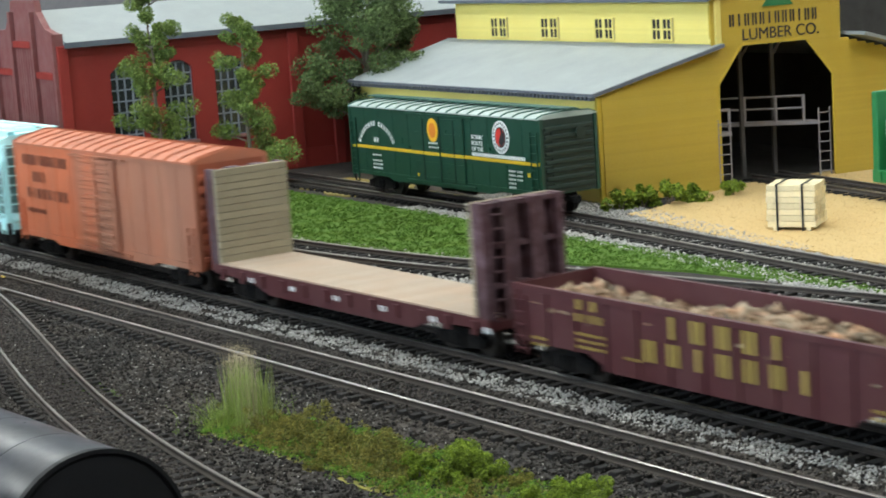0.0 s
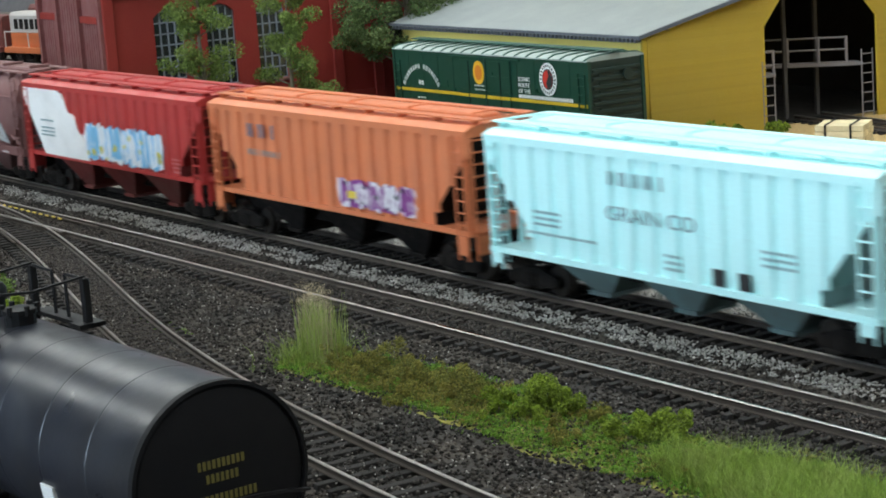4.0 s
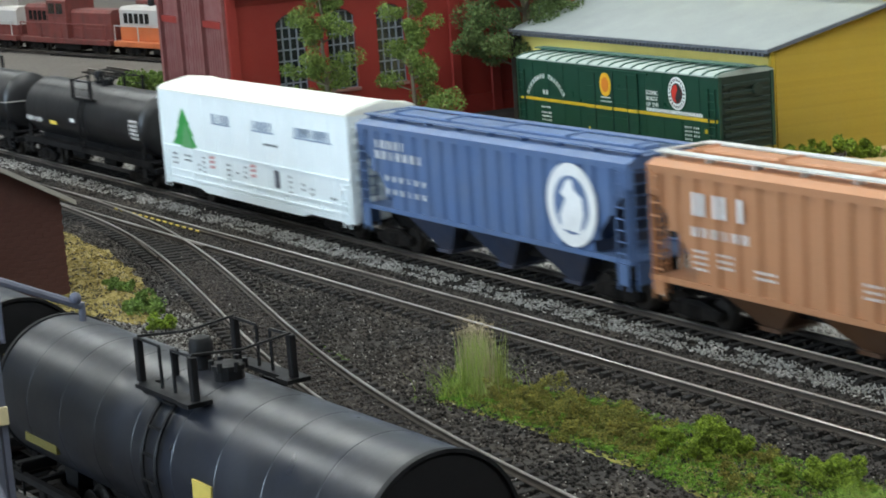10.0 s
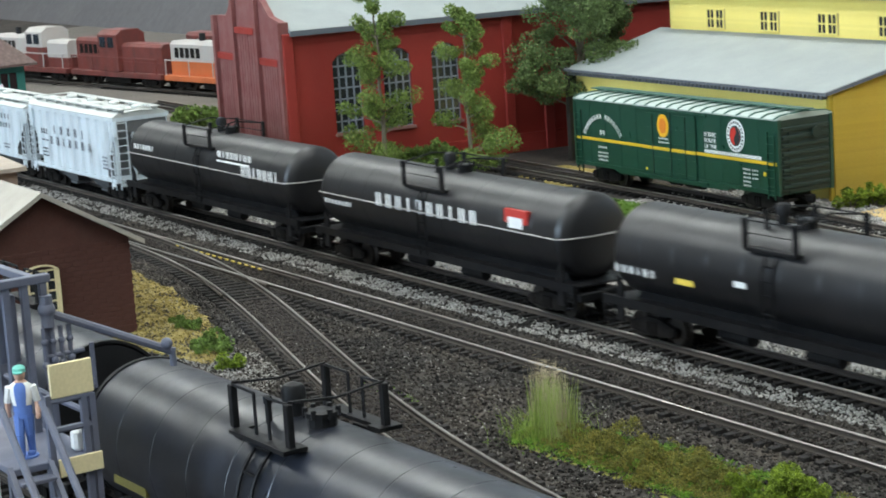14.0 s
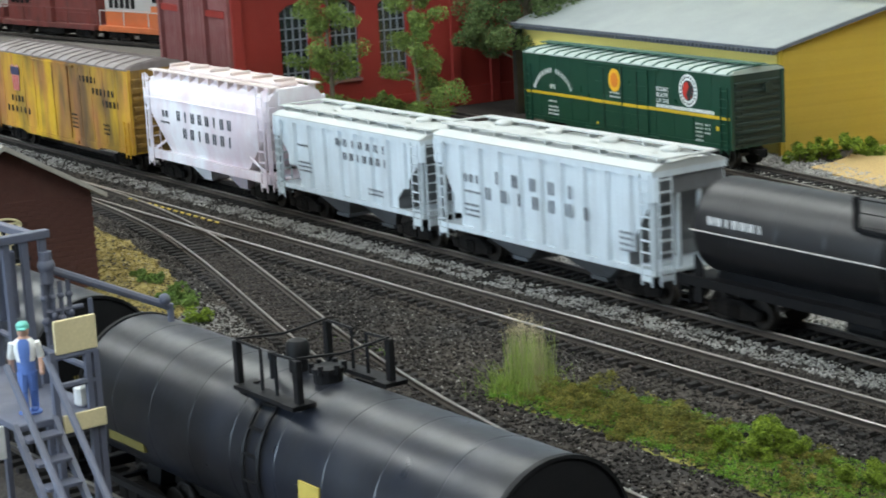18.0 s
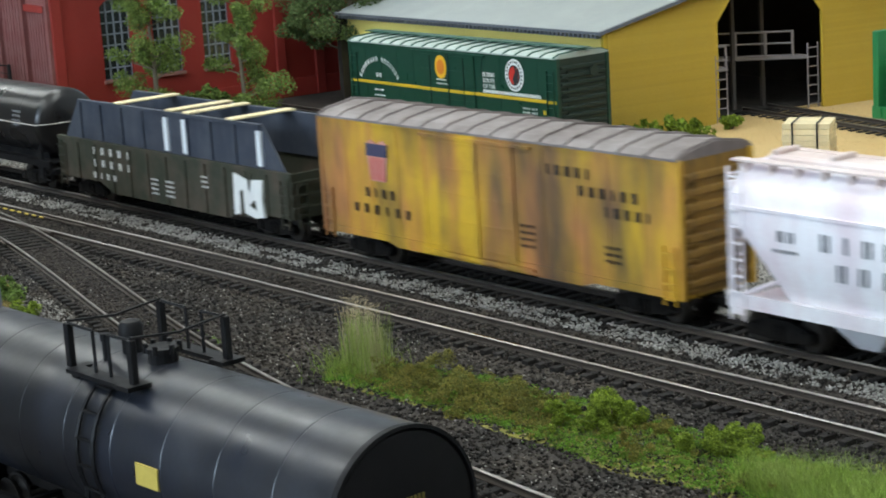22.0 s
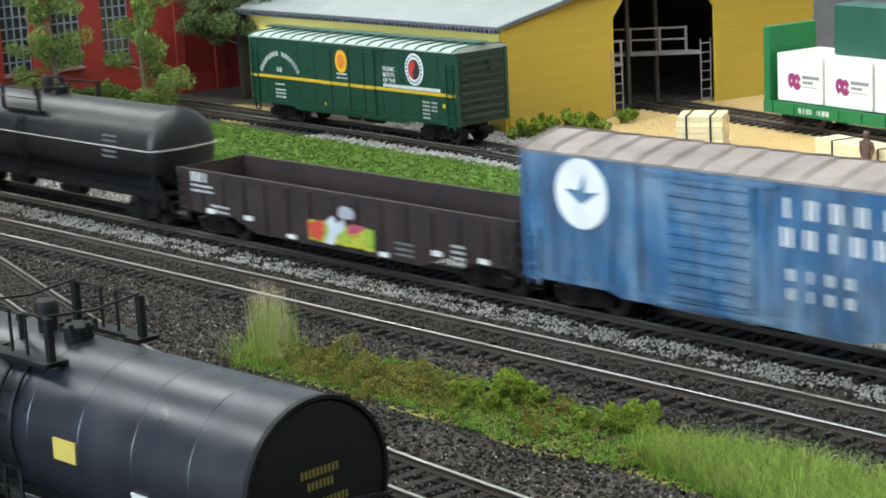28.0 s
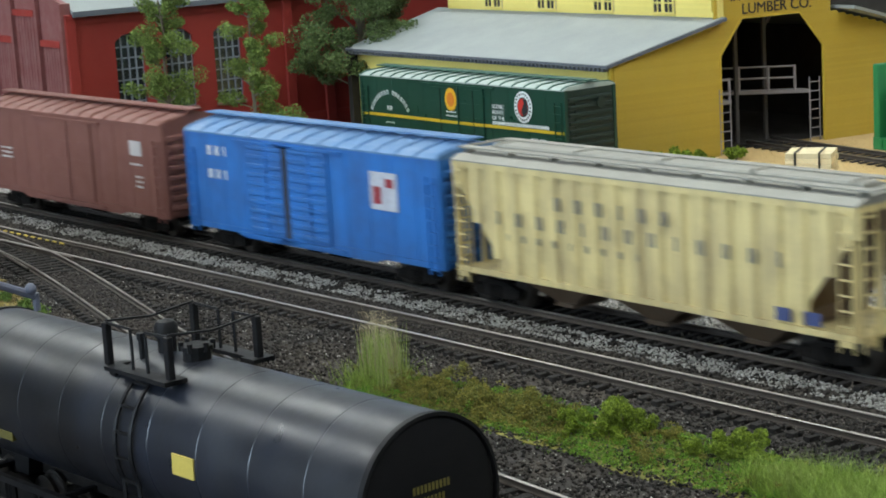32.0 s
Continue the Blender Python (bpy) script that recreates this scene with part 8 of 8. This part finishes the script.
part("graffiti_stroke", Shape().slab([(-4, 8.6), (1, 8.2), (3, 12), (8, 15), (7.4, 18.6), (3.6, 16.4), (1, 19), (-2.4, 17), (-1, 13.4)], -17.85, -17.2), GBR_W, c, "white spray-painted stroke")
part("graffiti_patch", Shape().slab([(4.6, 19.4), (7, 18.6), (13, 19), (14, 21), (11.4, 23), (7, 23.2), (5, 21.8)], -17.7, -17.2), flat_mat("grey_spray", (0.42, 0.42, 0.46)), c, "grey spray-painted cap")
part("graffiti_patch", Shape().slab([(9, 13), (16, 14.4), (20, 16.8), (13, 17.4), (9.4, 16)], -17.72, -17.2), flat_mat("rose_spray", (0.5, 0.08, 0.12)), c)
lettering(c, -89, -77, 25, 3.6, 3, -17.4, WHITE, 0.95)
small_print(c, -17.4, WHITE, ((-89, 21.6, 15, 2), (-76, 14.6, 12, 2), (66, 16, 7, 4)))
small_print(c, -17.4, GREYPRINT, ((36, 13.5, 10, 3),))
for x, z in ((-77, 11.4), (-52, 11.4), (-25, 7.4), (29, 7.4), (58, 11.4), (82, 11.6)):
    part("stencil", Shape().box(x - 2.4, x + 2.4, -17.5, -16.6, z, z + 1.7), WHITE, c)

# 22 tank, 23 cream hopper, 24 blue boxcar, 25 brown boxcar
Z_MAP[:] = 11.0, 1.0
c = train_tank("black_tank", "black tank car with a row of white letters", 203, -3541, 16.9, BELT)
lettering(c, -75, -38, 38.4, 3, 11, -16.0, WHITE, 0.8)
lettering(c, -66, -46, 29, 2, 6, -16.8, DARKG, 0.7)
for k in range(5):
    lettering(c, 62, 73, 37 - k * 2.2, 1, 6, -16.4 - k * 0.2, GREYPRINT, 0.75, name="small_lettering")
CREAMH = car_paint("cream_yellow_hopper", (0.68, 0.55, 0.25), 0.5, 0.6, (0.27, 0.2, 0.12), 0.55)
CREAMR = car_paint("dusty_hopper_roof", (0.28, 0.27, 0.23), 0.4, 0.1, (0.22, 0.2, 0.17), 0.7)
Z_MAP[:] = 12.3, 1.04
c = put(ribbed_hopper("cream_hopper", "weathered cream-yellow covered hopper with grey lettering", 189, CREAMH, CREAMR, 18, z1=51, gear=car_paint("grimy_shaded_cream_outlet", (0.12, 0.075, 0.04), 0.5)), -3755)
FADEG = flat_mat("faded_grey_lettering", (0.2, 0.19, 0.16))
lettering(c, -40, 22, 40, 4.6, 6, -17.85, FADEG, 0.6)
lettering(c, -72, 72, 32.5, 4.6, 13, -17.85, FADEG, 0.55)
lettering(c, -66, 8, 26, 2.4, 9, -17.85, FADEG, 0.5)
part("stencil", Shape().box(62, 68, -17.95, -17.6, 14, 18).box(74, 80, -17.95, -17.6, 14, 18), flat_mat("navy_stencil_b", (0.06, 0.08, 0.2)), c)
CBLUE = car_paint("bright_blue_car", (0.028, 0.16, 0.47), 0.6, 0.4, (0.035, 0.07, 0.17), 0.45, 22)
CROOF = car_paint("blue_grey_roof", (0.09, 0.2, 0.38), 0.4, 0.1, (0.26, 0.33, 0.42), 0.6)
Z_MAP[:] = 11.0, 1.15
c = put(boxcar("bright_blue_boxcar", "bright blue double-door boxcar with a white poster panel", 177, CBLUE, CROOF, CBLUE, "ribbed", ((-40, -14), (-10, 18)), walkway=True, roofribs=14), -3945)
part("poster_panel", Shape().box(46, 63, -17.4, -17.0, 28, 41), paint("greyed_poster", (0.5, 0.52, 0.56), 0.6, stain=0.5, stain_size=5, stain_color=(0.25, 0.2, 0.24)), c, "faded poster panel with a dark red mark")
part("poster_mark", Shape().box(48, 53, -17.6, -17.2, 30, 36).box(56, 61, -17.6, -17.2, 36, 39), flat_mat("dark_red_mark", (0.3, 0.03, 0.04)), c)
part("door_gap", Shape().box(-14, -10, -17.6, -17.0, 12, 45), BLACKLET, c)
lettering(c, -72, -54, 41, 3.6, 3, -17.3, WHITE, 0.85)
lettering(c, -72, -54, 32, 3.6, 3, -17.3, WHITE, 0.85)
BBOX = car_paint("oxide_brown_car", (0.18, 0.07, 0.052), 0.45, 0.35, (0.2, 0.08, 0.07), 0.6)
c = put(boxcar("brown_boxcar", "oxide brown boxcar with a white emblem", 178, BBOX, BBOX, BBOX, "flat", ((-24, 24),), walkway=True, roofribs=14), -4143)
part("emblem", Shape().box(60, 70, -17.4, -17.0, 34.5, 40.5, 0.1), paint("dusty_emblem", (0.5, 0.46, 0.44), 0.6), c, "dusty white emblem")
small_print(c, -17.4, WHITE, ((60, 31, 10, 1), (64, 26, 6, 3), (-70, 30, 12, 3)))

Z_MAP[:] = 11.0, 1.0
SPEED = 131.0  # mm a second, on the whole
# the train slows a little and picks up again: seconds, mm ahead of an even pace
AHEAD = ((0, 0), (3.5, 3.2), (6, 4), (8, 3), (11, -2), (13, -1.4), (15.5, -1.5), (17, -3.5), (19, -11), (20, -11.5), (21, -11), (22, -8.5), (23, -5.5), (24, -2), (25, 1.5),
         (26.5, 6.5), (28.5, 15.0), (30, 21), (31, 25), (32, 29))


def ahead(t):
    return float(np.interp(t, [a for a, b in AHEAD], [b for a, b in AHEAD]))


def motions():
    """The train rolls along the main track at a nearly steady pace; each car's place is given for the moment it passes x = 380."""
    for car, centre in TRAIN:
        rows = []
        for t in range(33):
            x = centre - ahead((380 - centre) / SPEED) + SPEED * t + ahead(t)
            rows.append((t, mmpose(x, line_t(x), 0, math.degrees(math.atan(0.028)))))
        walk(car, rows)


motions()
